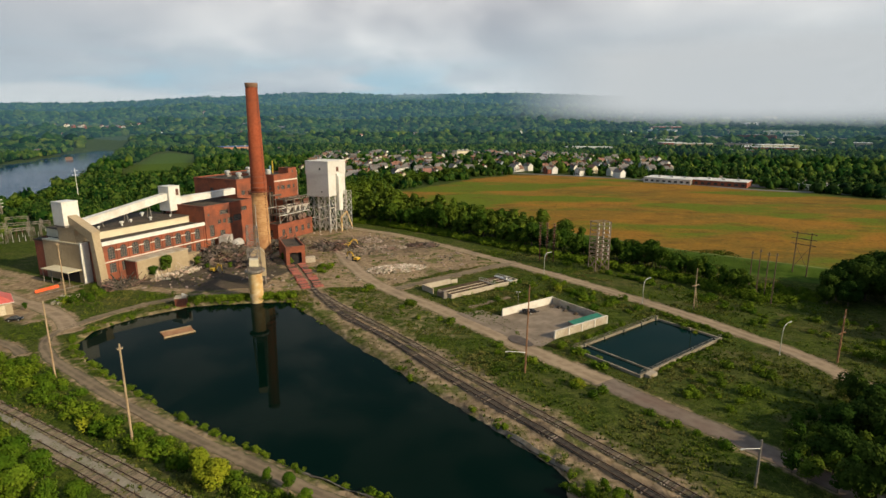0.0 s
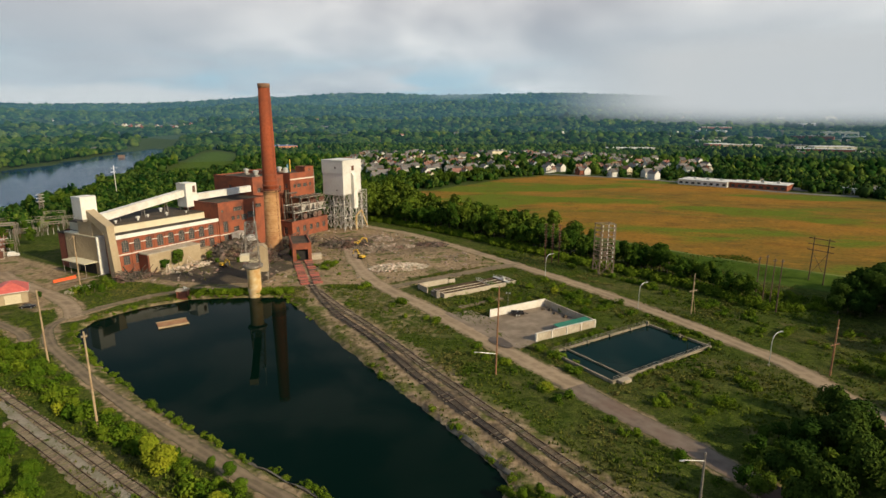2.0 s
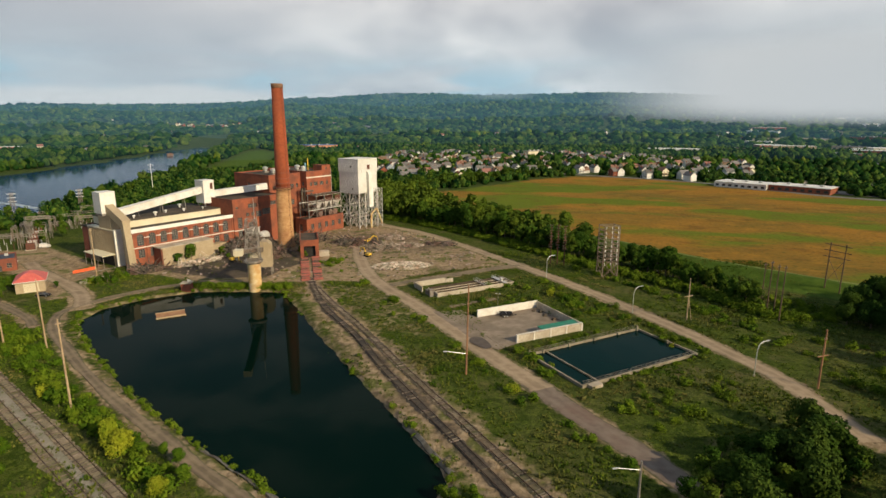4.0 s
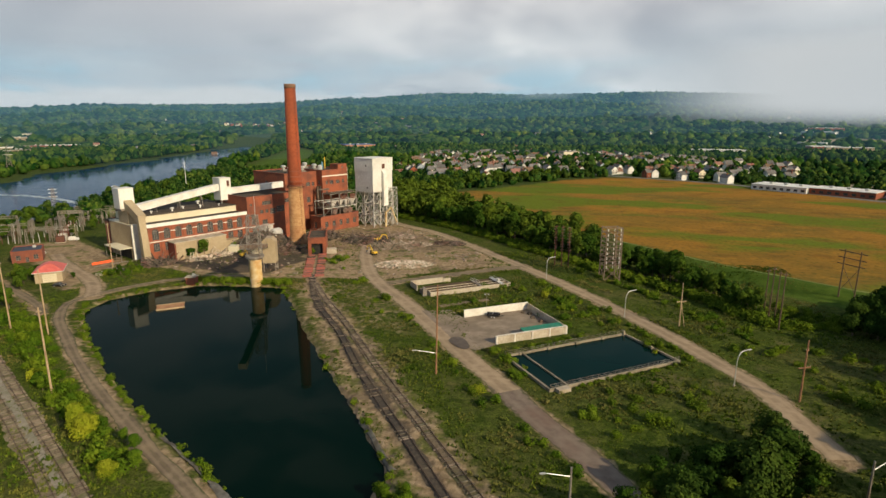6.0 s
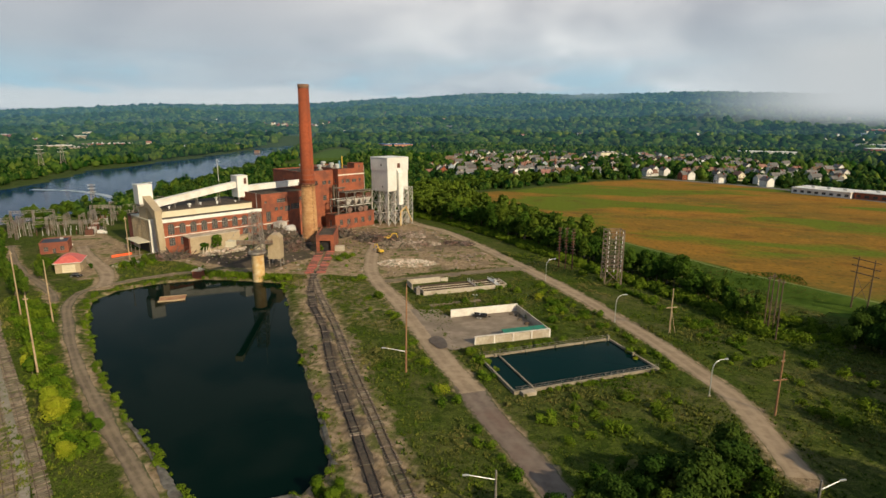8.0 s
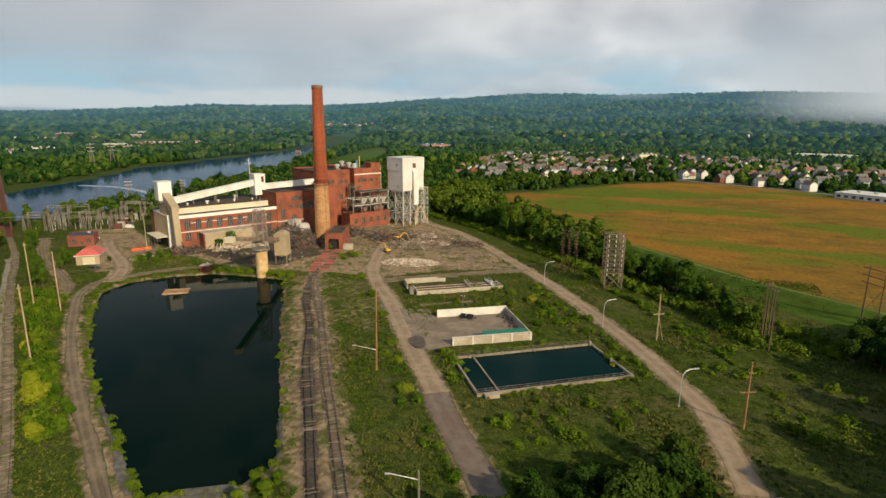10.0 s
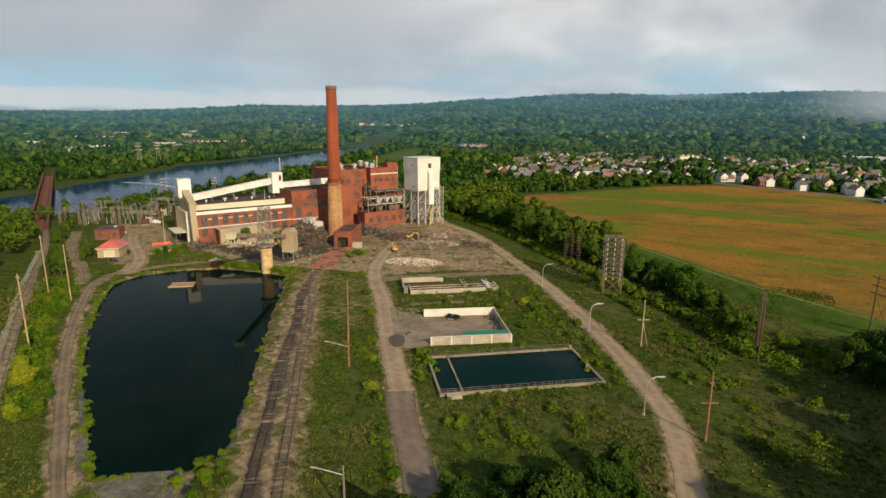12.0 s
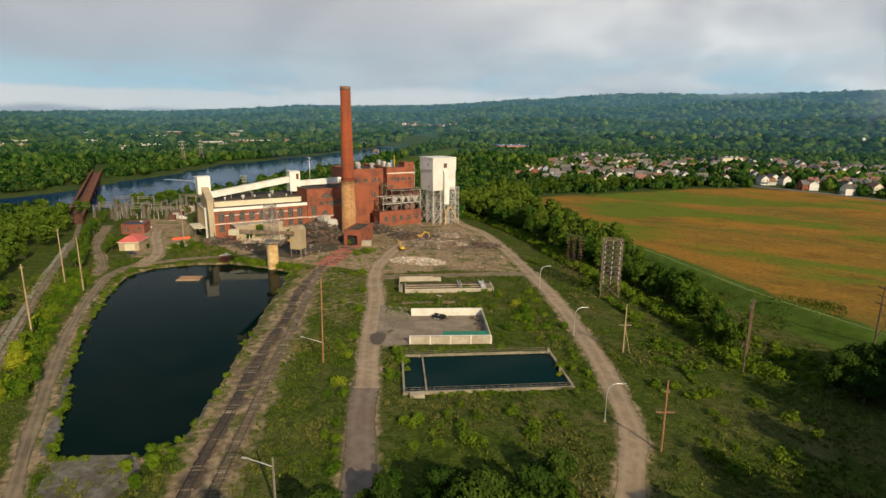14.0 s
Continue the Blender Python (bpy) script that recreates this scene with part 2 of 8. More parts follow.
BALLAST_DARK = material("coal_dark_ballast", (0.030, 0.026, 0.022), (0.075, 0.06, 0.047), 1.8, (0.11, 0.082, 0.052), 0.16, 0.7, 0.95, bump=0.4)
BALLAST_PALE = material("pale_weedy_ballast", (0.17, 0.135, 0.085), (0.26, 0.21, 0.14), 1.8, (0.075, 0.09, 0.02), 0.16, 0.85, 0.95, bump=0.4)
BANKCON = material("stained_bank_concrete", (0.09, 0.082, 0.068), (0.17, 0.155, 0.13), 0.9, (0.06, 0.046, 0.03), 0.22, 0.85, 0.95, bump=0.3)
DARKWOOD = material("dark_pole_wood", (0.085, 0.055, 0.035), (0.14, 0.095, 0.06), 3.0, None)
DARKPATCH = material("dark_dirt", (0.075, 0.055, 0.04), (0.10, 0.075, 0.055), 0.8, None, rough=0.6)
BARK = material("bark", (0.10, 0.075, 0.05), (0.16, 0.12, 0.085), 3.0, None, coords="object")
LEAF = material("green_leaves", (0.030, 0.066, 0.006), (0.068, 0.112, 0.011), 0.5, (0.017, 0.040, 0.006), 0.1, 0.5, 0.9, coords="object", vary=0.35, bump=0, spec=0.04)
LEAF_BRIGHT = material("bright_green_leaves", (0.050, 0.098, 0.006), (0.110, 0.165, 0.012), 0.5, (0.026, 0.058, 0.006), 0.1, 0.5, 0.9, coords="object", vary=0.3, bump=0, spec=0.03)
LEVEE_TRACK = material("mown_track", (0.12, 0.16, 0.03), (0.18, 0.20, 0.05), 0.4, (0.06, 0.10, 0.014), 0.1, 0.7)
DITCH = material("dark_ditch_growth", (0.016, 0.030, 0.006), (0.038, 0.058, 0.010), 0.4, (0.07, 0.085, 0.016), 0.08, 0.7)
FOAM = material("weir_foam", (0.10, 0.16, 0.22), (0.62, 0.66, 0.68), 0.35, (0.05, 0.10, 0.16), 0.12, 0.7, 0.5, bump=0.3)
GRAVEL = material("pale_grey_gravel", (0.22, 0.19, 0.15), (0.30, 0.265, 0.21), 1.5, (0.11, 0.12, 0.05), 0.15, 0.6, 0.95, bump=0.3)
LEAF_DEEP = material("deep_green_leaves", (0.018, 0.042, 0.006), (0.040, 0.074, 0.010), 0.5, (0.012, 0.028, 0.006), 0.1, 0.5, 0.9, coords="object", vary=0.3, bump=0, spec=0.03)
CAPBRICK = material("sooty_chimney_cap", (0.16, 0.085, 0.05), (0.24, 0.14, 0.085), 1.0, (0.08, 0.05, 0.035), 0.2, 0.6, 0.9)
LEAF_LIGHT = material("yellow_green_leaves", (0.15, 0.19, 0.010), (0.23, 0.25, 0.018), 0.6, (0.09, 0.13, 0.010), 0.2, 0.5, 0.9, coords="object", vary=0.15, bump=0, spec=0.04)
LEAF_FAR = material("far_foliage", (0.012, 0.040, 0.008), (0.046, 0.092, 0.012), 0.12, (0.008, 0.026, 0.009), 0.01, 0.6, 0.9, vary=0.75, island=True, bump=0, spec=0.03)
WEED = material("weeds", (0.052, 0.094, 0.009), (0.098, 0.132, 0.015), 0.12, (0.17, 0.145, 0.05), 0.06, 0.8, 0.9, vary=0.4, island=True, bump=0, spec=0.03)
RUBBLEMAT = material("mixed_rubble", (0.20, 0.155, 0.11), (0.36, 0.30, 0.23), 0.4, (0.13, 0.08, 0.05), 0.12, 0.7, 0.9, vary=0.5, island=True)
SCRAP = material("burnt_scrap", (0.038, 0.032, 0.027), (0.155, 0.125, 0.095), 0.6, (0.13, 0.07, 0.042), 0.15, 0.7, 0.85, vary=0.6, island=True)


def water_material(name, c, rough, ripple, gloss):
    m = bpy.data.materials.new(name)
    m.use_nodes = True
    nt = m.node_tree
    b = nt.nodes["Principled BSDF"]
    b.inputs["Base Color"].default_value = (*c, 1)
    b.inputs["Roughness"].default_value = rough
    b.inputs["IOR"].default_value = 1.33
    b.inputs["Specular IOR Level"].default_value = gloss
    g = nt.nodes.new("ShaderNodeNewGeometry")
    q = nt.nodes.new("ShaderNodeTexNoise")
    q.inputs["Scale"].default_value, q.inputs["Detail"].default_value = 0.6, 4
    nt.links.new(g.outputs["Position"], q.inputs["Vector"])
    bp = nt.nodes.new("ShaderNodeBump")
    bp.inputs["Strength"].default_value, bp.inputs["Distance"].default_value = ripple, 0.1
    nt.links.new(q.outputs[0], bp.inputs["Height"])
    nt.links.new(bp.outputs[0], b.inputs["Normal"])
    return m


PONDWATER = water_material("dark_pond_water", (0.001, 0.0075, 0.0048), 0.03, 0.03, 0.045)
POOLWATER = water_material("basin_water", (0.0015, 0.015, 0.013), 0.04, 0.02, 0.055)
RIVERWATER = water_material("river_water", (0.008, 0.034, 0.085), 0.1, 0.25, 0.03)


# ---- small builders
def link_mesh(name, bm, mat, smooth=False):
    me = bpy.data.meshes.new(name)
    bm.to_mesh(me)
    bm.free()
    me.materials.append(mat)
    if smooth:
        me.polygons.foreach_set("use_smooth", [True] * len(me.polygons))
    return me


def part(name, bm, mat, parent, label="", smooth=False):
    ob = new(name, link_mesh(name, bm, mat, smooth))
    ob.parent = parent
    if label:
        tagged(ob, label)
    return ob


def thing(name, label, category, m=None, group="", kind=""):
    ob = new(name)
    ob.empty_display_size = 0.5
    if m is not None:
        ob.matrix_world = m
    return tagged(ob, label, category, group, kind)


def solo(name, bm, mat, label, category, m=None, group="", kind="", smooth=False):
    ob = new(name, link_mesh(name, bm, mat, smooth))
    if m is not None:
        ob.matrix_world = m
    return tagged(ob, label, category, group, kind)


def box(bm, x0, x1, y0, y1, z0, z1):
    v = [bm.verts.new(p) for p in ((x0, y0, z0), (x1, y0, z0), (x1, y1, z0), (x0, y1, z0), (x0, y0, z1), (x1, y0, z1), (x1, y1, z1), (x0, y1, z1))]
    for f in ((3, 2, 1, 0), (4, 5, 6, 7), (0, 1, 5, 4), (1, 2, 6, 5), (2, 3, 7, 6), (3, 0, 4, 7)):
        bm.faces.new([v[i] for i in f])
    return bm


def B(*b):
    bm = bmesh.new()
    for q in b:
        box(bm, *q)
    return bm


def hexa(bm, lo, hi):
    """A solid between two loops of the same length."""
    a, c = [bm.verts.new(p) for p in lo], [bm.verts.new(p) for p in hi]
    n = len(a)
    bm.faces.new(a[::-1]), bm.faces.new(c)
    for i in range(n):
        bm.faces.new((a[i], a[(i + 1) % n], c[(i + 1) % n], c[i]))
    return bm


def beam(bm, a, b, w, h=None):
    a, b = Vector(a), Vector(b)
    h = h or w
    d = (b - a).normalized()
    s = d.cross(Vector((0, 0, 1)))
    s = s.normalized() if s.length > 1e-3 else Vector((1, 0, 0))
    u = s.cross(d).normalized()
    k = [s * w / 2 + u * h / 2, -s * w / 2 + u * h / 2, -s * w / 2 - u * h / 2, s * w / 2 - u * h / 2]
    return hexa(bm, [a + q for q in k], [b + q for q in k])


def tube(bm, a, b, r0, r1=None, n=10):
    a, b = Vector(a), Vector(b)
    r1 = r0 if r1 is None else r1
    d = (b - a).normalized()
    s = d.cross(Vector((0, 0, 1)))
    s = s.normalized() if s.length > 1e-3 else Vector((1, 0, 0))
    u = s.cross(d)
    ring = [s * math.cos(2 * math.pi * i / n) + u * math.sin(2 * math.pi * i / n) for i in range(n)]
    return hexa(bm, [a + q * r0 for q in ring], [b + q * r1 for q in ring])


def lathe(bm, prof, n=24, cx=0, cy=0):
    rows = [[bm.verts.new((cx + r * math.cos(2 * math.pi * i / n), cy + r * math.sin(2 * math.pi * i / n), z)) for i in range(n)] for r, z in prof]
    for p, q in zip(rows, rows[1:]):
        for i in range(n):
            bm.faces.new((p[i], p[(i + 1) % n], q[(i + 1) % n], q[i]))
    bm.faces.new(rows[0][::-1]), bm.faces.new(rows[-1])
    return bm


def arch(cx, w, z0, z1, n=7):
    """The outline of an arched opening, z1 its crown."""
    r = w / 2
    return [(cx - r, z0), (cx + r, z0)] + [(cx + r * math.cos(math.pi * i / n), z1 - r * 0.75 + r * 0.75 * math.sin(math.pi * i / n)) for i in range(n + 1)]


def rect(cx, w, z0, z1):
    return [(cx - w / 2, z0), (cx + w / 2, z0), (cx + w / 2, z1), (cx - w / 2, z1)]


def holed(bm, p0, p1, z0, z1, holes, depth=0.4):
    """An upright wall face from p0 to p1 with holes (s along, z) and their reveals; inward is to the left of p0 -> p1."""
    p0, p1 = Vector((*p0, 0)), Vector((*p1, 0))
    d = (p1 - p0)
    length = d.length
    d.normalize()
    nin = Vector((-d.y, d.x, 0))
    at = lambda s, z, k=0.0: p0 + d * s + nin * k + Vector((0, 0, z))
    edges = []
    for loop in [rect(length / 2, length, z0, z1)] + holes:
        vs = [bm.verts.new(at(s, z)) for s, z in loop]
        es = [bm.edges.new((vs[i], vs[(i + 1) % len(vs)])) for i in range(len(vs))]
        edges += es
        if len(loop) > 0 and loop is not holes and (holes and any(loop is h for h in holes)):
            back = [bm.verts.new(at(s, z, depth)) for s, z in loop]
            for i in range(len(vs)):
                j = (i + 1) % len(vs)
                bm.faces.new((vs[i], vs[j], back[j], back[i]))
    bmesh.ops.triangle_fill(bm, use_beauty=True, use_dissolve=False, edges=edges, normal=-nin)
    return bm


def wall_window(parent, p0, p1, loop, depth=0.3, bars=(2, 3), mat_frame=STEEL):
    """A steel window set into an opening: frame bars and one pane."""
    p0, p1 = Vector((*p0, 0)), Vector((*p1, 0))
    d = (p1 - p0).normalized()
    nin = Vector((-d.y, d.x, 0))
    at = lambda s, z, k: p0 + d * s + nin * k + Vector((0, 0, z))
    s0, s1 = min(q[0] for q in loop), max(q[0] for q in loop)
    za, zb = min(q[1] for q in loop), max(q[1] for q in loop)
    bm = bmesh.new()
    for i in range(bars[0] + 1):
        s = s0 + (s1 - s0) * i / bars[0]
        beam(bm, at(s, za, depth - 0.06), at(s, zb, depth - 0.06), 0.09)
    for i in range(bars[1] + 1):
        z = za + (zb - za) * i / bars[1]
        beam(bm, at(s0, z, depth - 0.06), at(s1, z, depth - 0.06), 0.09)
    w = part("window", bm, mat_frame, parent)
    bm = bmesh.new()
    hexa(bm, [at(s, z, depth) for s, z in loop], [at(s, z, depth + 0.05) for s, z in loop])
    part("pane", bm, GLASS, w)
    return w


def lattice(bm, legs_lo, legs_hi, bays, w=0.25, wb=0.14):
    """A braced tower between the feet and the tops of its four legs."""
    for a, b in zip(legs_lo, legs_hi):
        beam(bm, a, b, w)
    for k in range(bays):
        f0, f1 = k / bays, (k + 1) / bays
        lo = [Vector(a).lerp(Vector(b), f0) for a, b in zip(legs_lo, legs_hi)]
        hi = [Vector(a).lerp(Vector(b), f1) for a, b in zip(legs_lo, legs_hi)]
        for i in range(4):
            j = (i + 1) % 4
            beam(bm, lo[i], hi[j], wb), beam(bm, lo[j], hi[i], wb), beam(bm, hi[i], hi[j], wb)
    return bm


def mesh_np(name, verts, faces, mat):
    """A mesh from arrays: vertices and triangles or quads of one kind."""
    me = bpy.data.meshes.new(name)
    verts, faces = np.asarray(verts, np.float32), np.asarray(faces, np.int32)
    k = faces.shape[1]
    me.vertices.add(len(verts)), me.loops.add(faces.size), me.polygons.add(len(faces))
    me.vertices.foreach_set("co", verts.ravel())
    me.loops.foreach_set("vertex_index", faces.ravel())
    me.polygons.foreach_set("loop_start", np.arange(0, faces.size, k, dtype=np.int32))
    me.materials.append(mat)
    me.update(calc_edges=True)
    return me


# ---- the lie of the land
POND = [(-53, 186), (-27, 150.5), (-2, 119), (8, 107), (20, 91.5), (22, 86.5), (20, 80), (9.2, 71.2), (-4.2, 78.4), (-32, 93.4), (-55, 108), (-73, 121), (-92, 136), (-103, 147), (-104, 159), (-97, 171), (-84, 181.5), (-63, 185.5)]
RIVER = [(-820, 1500), (-762, 1382), (-525, 875), (-440, 690), (-373, 561), (-318, 401), (-286, 304), (-285, 240), (-300, 170), (-330, 60), (-360, -150), (-450, -150), (-400, 120), (-408, 255), (-450, 330), (-478, 402), (-554, 531), (-600, 760), (-714, 1139), (-850, 1412)]
FIELD = [(-66, 450), (-20, 372), (32, 322), (78, 287), (101, 265), (119, 248), (150, 228), (260, 160), (420, 280), (345, 430), (250, 530), (190, 598), (94, 644), (40, 600)]
GOLF = [(-330, 560), (-300, 690), (-420, 980), (-540, 1120), (-510, 1000), (-400, 720)]
LEVEE = [(-30, 368), (10, 333), (42, 308), (68, 286), (92, 262), (110, 245), (127, 233), (142, 222), (230, 162)]
ROAD_POND = [(16, 62), (-7.4, 75), (-33, 89.8), (-64, 109), (-87, 125.5), (-104, 139), (-113, 152), (-109, 168), (-100, 182), (-84, 192), (-66, 199)]
ROAD_MID = [(71, 80), (58, 98.5), (46.8, 112), (36, 127), (20, 147.5), (-2, 177), (-19.3, 197.5), (-31, 216), (-44, 246), (-52, 272)]
ROAD_EAST = [(101, 112), (98.5, 124), (95.5, 136.5), (90.3, 148), (80, 166.5), (66, 188), (51, 209.5), (29, 237), (3, 268), (-26, 299), (-48, 314), (-66, 330)]
ROAD_CROSS = [(-18, 199), (4, 217), (24, 233), (30, 236)]
ROAD_GATE = [(-111, 158), (-121, 169), (-133, 177.6), (-147, 185.6), (-162, 194), (-179, 206)]
ROAD_WEST = [(-112, 140), (-121, 146.4), (-138.7, 154.9), (-157.6, 162.5), (-174, 171.5), (-196.8, 185.4), (-212, 196)]
TRACK_1 = [(47, 74), (40.5, 82.5), (22, 106.5), (7.5, 125), (-12.5, 152), (-32, 176.5), (-44, 193)]
TRACK_2 = [(43, 71.5), (36, 80.5), (18.5, 103.5), (2, 125), (-13.5, 147.5), (-31, 169.5), (-42, 188), (-50, 203)]
TRACK_A = [(-8, 60), (-27, 71.6), (-51, 85.6), (-77.5, 101), (-106, 117.5), (-140, 138), (-180, 163), (-229, 189)]
TRACK_B = [(-6, 53.5), (-33, 70.5), (-44, 77), (-56, 84), (-80, 98)]
BELT = [(-80, 352), (-42, 333), (0, 301), (30, 270), (50, 250), (62, 262), (50, 285), (20, 315), (-26, 366), (-66, 440), (-92, 440)]
WOODS_WEST = [(-112, 100), (-140, 125), (-171, 145), (-216, 178), (-275, 200), (-300, 60), (-150, 40)]
# outline of unseen woods added to throw shade on the right-hand ground
SHADE_WOODS = [(50, 40), (72, 56), (92, 68), (114, 82), (136, 98), (144, 122), (146, 148), (150, 172), (200, 185), (205, 60), (110, 10)]
TOWN = [(-120, 545), (-30, 560), (70, 690), (100, 655), (190, 605), (260, 640), (310, 800), (110, 1020), (-200, 980), (-170, 650)]
YARD_DIRT = [(-126, 204), (-118, 198), (-84, 190), (-60, 195), (-40, 200), (-20, 204), (0, 222), (24, 236), (2, 264), (-28, 296), (-60, 318), (-84, 300), (-95, 272)]
LOTS = [(628, 1180, 150, 60, -8), (820, 1060, 130, 40, -14), (700, 1500, 230, 50, -12), (330, 580, 60, 30, -38), (1000, 1420, 200, 46, -14)]    # pale commercial plots: middle, half lengths, angle
VERGE_RAILS = [(-52, 190), (-27, 153), (-2, 121.5), (10, 107), (22, 92), (28, 82), (44, 68), (52, 72), (44, 86), (26, 109), (12, 127), (-9, 155), (-29, 181), (-42, 200)]
LAWN_WORN = [(-44, 200), (-22, 172), (-6, 152), (6, 150), (4, 164), (-18, 194)]
# outline of darker ground before the turbine hall
DARK_YARD = [(-118, 206), (-90, 196), (-68, 201), (-64, 225), (-72, 236), (-96, 240), (-108, 232)]
APRON = [(-120, 172), (-138, 180), (-132, 200), (-160, 215), (-200, 235), (-215, 215), (-180, 195), (-150, 176), (-128, 160)]


CLEAR = LOTS + [  # meadows, plots and car parks: middle, half lengths, angle
    (241, 548, 62, 40, -38), (-400, 1105, 70, 55, 20), (290, 1130, 60, 26, -30), (-230, 1330, 200, 14, -60), (-480, 1500, 160, 40, 30), (420, 900, 170, 45, -20), (700, 1250, 130, 60, -20),
    (-1015, 1707, 120, 60, 20), (-1010, 870, 190, 50, 50), (-1075, 1010, 80, 90, 0), (520, 620, 160, 26, -30), (1250, 2450, 300, 80, 0), (900, 1650, 160, 60, 0), (-330, 2000, 150, 40, 10), (300, 430, 40, 110, 35), (-870, 560, 90, 30, 40), (-230, 225, 55, 42, 38),
    (-700, 2150, 130, 30, 10), (40, 2250, 110, 22, 20), (420, 2100, 120, 24, -10), (-120, 1850, 90, 30, 0), (-1500, 1500, 160, 40, 40), (-1400, 900, 200, 40, 55), (-560, 1720, 90, 26, 30), (650, 1900, 140, 30, -20)]


def cleared(x, y):
    c = np.zeros(np.shape(x), bool)
    for cx, cy, a, b, rz in CLEAR:
        u, w = math.cos(radians(rz)), math.sin(radians(rz))
        lx, ly = (x - cx) * u + (y - cy) * w, -(x - cx) * w + (y - cy) * u
        c |= (lx / a) ** 2 + (ly / b) ** 2 < 1
    return c


def seg_dist(x, y, line):
    """Distance from points to a broken line."""
    best = np.full(np.shape(x), 1e9)
    for (ax, ay), (bx, by) in zip(line, line[1:]):
        dx, dy = bx - ax, by - ay
        k = np.clip(((x - ax) * dx + (y - ay) * dy) / (dx * dx + dy * dy), 0, 1)
        best = np.minimum(best, np.hypot(x - ax - k * dx, y - ay - k * dy))
    return best


def inside(x, y, poly):
    r = np.zeros(np.shape(x), bool)
    for (ax, ay), (bx, by) in zip(poly, poly[1:] + poly[:1]):
        if ay == by:
            continue
        r ^= ((ay > y) != (by > y)) & (x < (bx - ax) * (y - ay) / (by - ay) + ax)
    return r


def sdf(x, y, poly):
    """Signed distance to a closed outline, positive inside."""
    d = seg_dist(x, y, poly + poly[:1])
    return np.where(inside(x, y, poly), d, -d)


def sstep(a, b, x):
    k = np.clip((x - a) / (b - a), 0, 1)
    return k * k * (3 - 2 * k)


def wobble(x, y, s=1.0):
    """Cheap smooth unevenness, about -1 to 1."""
    return (np.sin(x * 0.31 * s + 1.7 * np.sin(y * 0.17 * s)) + np.sin(y * 0.37 * s + 1.3 * np.sin(x * 0.23 * s + 2)) + np.sin((x + y) * 0.83 * s + np.sin((x - y) * 0.59 * s) * 2) * 0.6) / 2.6


HILL_AZ = [(40, 0.012), (58, 0.020), (66, 0.030), (74, 0.039), (84, 0.0425), (92, 0.043), (104, 0.0435), (109, 0.0395), (115, 0.0315), (121, 0.0245), (132, 0.0205), (139, 0.016), (147, 0.0075), (160, 0.0055), (180, 0.005)]


def ground_z(x, y):
    x, y = np.asarray(x, float), np.asarray(y, float)
    z = 0.12 * wobble(x, y, 0.6)
    p = sdf(x, y, POND) + 0.5 * wobble(x, y, 2.0)
    z = z - 3.2 * sstep(-1.6, 3.5, p)
    r = sdf(x, y, RIVER) + 4 * wobble(x, y, 0.2)
    z = z - 6 * sstep(-14, 14, r)
    z = z + 3.0 * (1 - sstep(1.5, 9, seg_dist(x, y, LEVEE)))
    dist = np.hypot(x - 60, y - 20)
    az = np.degrees(np.arctan2(y - 20, x - 60)) % 360
    el = np.interp(az, [a for a, _ in HILL_AZ], [e - 0.004 for _, e in HILL_AZ])
    h = (61 + (el - 0.003 * (el > 0.03)) * 3250) * sstep(1250, 3250, dist)
    h = h * (1 + 0.05 * wobble(x, y, 0.012) * sstep(1500, 2400, dist)) + 14 * wobble(x, y, 0.02) * sstep(1400, 2200, dist) * (el > 0.012) * (1 - sstep(2700, 3200, dist))
    return z + h - sstep(3300, 4600, dist) * 60


def axis(lo, hi, a, b, fine, grow):
    """Grid lines: fine between a and b, ever wider outside."""
    g = list(np.arange(a, b + 0.01, fine))
    s, q = fine, g[-1]
    while q < hi:
        s = min(s * grow, 70)
        q += s
        g.append(q)
    s, q = fine, g[0]
    while q > lo:
        s = min(s * grow, 70)
        q -= s
        g.insert(0, q)
    return np.array(g)


GX, GY = axis(-3700, 3300, -150, 130, 1.5, 1.07), axis(-600, 3700, 58, 305, 1.5, 1.06)
X, Y = np.meshgrid(GX, GY)
Z = ground_z(X, Y)
nx, ny = len(GX), len(GY)
idx = np.arange(nx * ny).reshape(ny, nx)
quads = np.stack([idx[:-1, :-1], idx[:-1, 1:], idx[1:, 1:], idx[1:, :-1]], -1).reshape(-1, 4)


def zone(lines_widths, polys, soft=2.5):
    m = np.zeros(X.shape)
    for line, w in lines_widths:
        m = np.maximum(m, 1 - sstep(w - 0.5, w + soft, seg_dist(X, Y, line) + 0.9 * wobble(X, Y, 1.6)))
    for poly in polys:
        m = np.maximum(m, sstep(-soft, soft, sdf(X, Y, poly) + 1.5 * wobble(X, Y, 1.1)))
    return m


pond_sd = sdf(X, Y, POND)
dirt = zone([(ROAD_POND, 1.1), (ROAD_MID, 2.4), (ROAD_EAST, 2.2), (ROAD_CROSS, 2.0), (ROAD_GATE, 3.0), (ROAD_WEST, 1.4), (TRACK_2, 1.9)], [YARD_DIRT, APRON])
dirt = np.maximum(dirt, 0.8 * sstep(-5.0, -1.0, pond_sd + 1.2 * wobble(X, Y, 1.3)) * (X > -10))
dirt = np.maximum(dirt, 0.55 * sstep(-3.0, -0.6, pond_sd + 0.8 * wobble(X, Y, 1.7)))
dirt = np.maximum(dirt, 0.62 * zone([], [VERGE_RAILS], 3.0))
dirt = np.maximum(dirt, 0.42 * zone([], [LAWN_WORN], 4.0))
dark = np.maximum(zone([(TRACK_2, 0.5)], [DARK_YARD], 2.5), 0.30 * zone([], [VERGE_RAILS], 2.0) * (Y < 150))
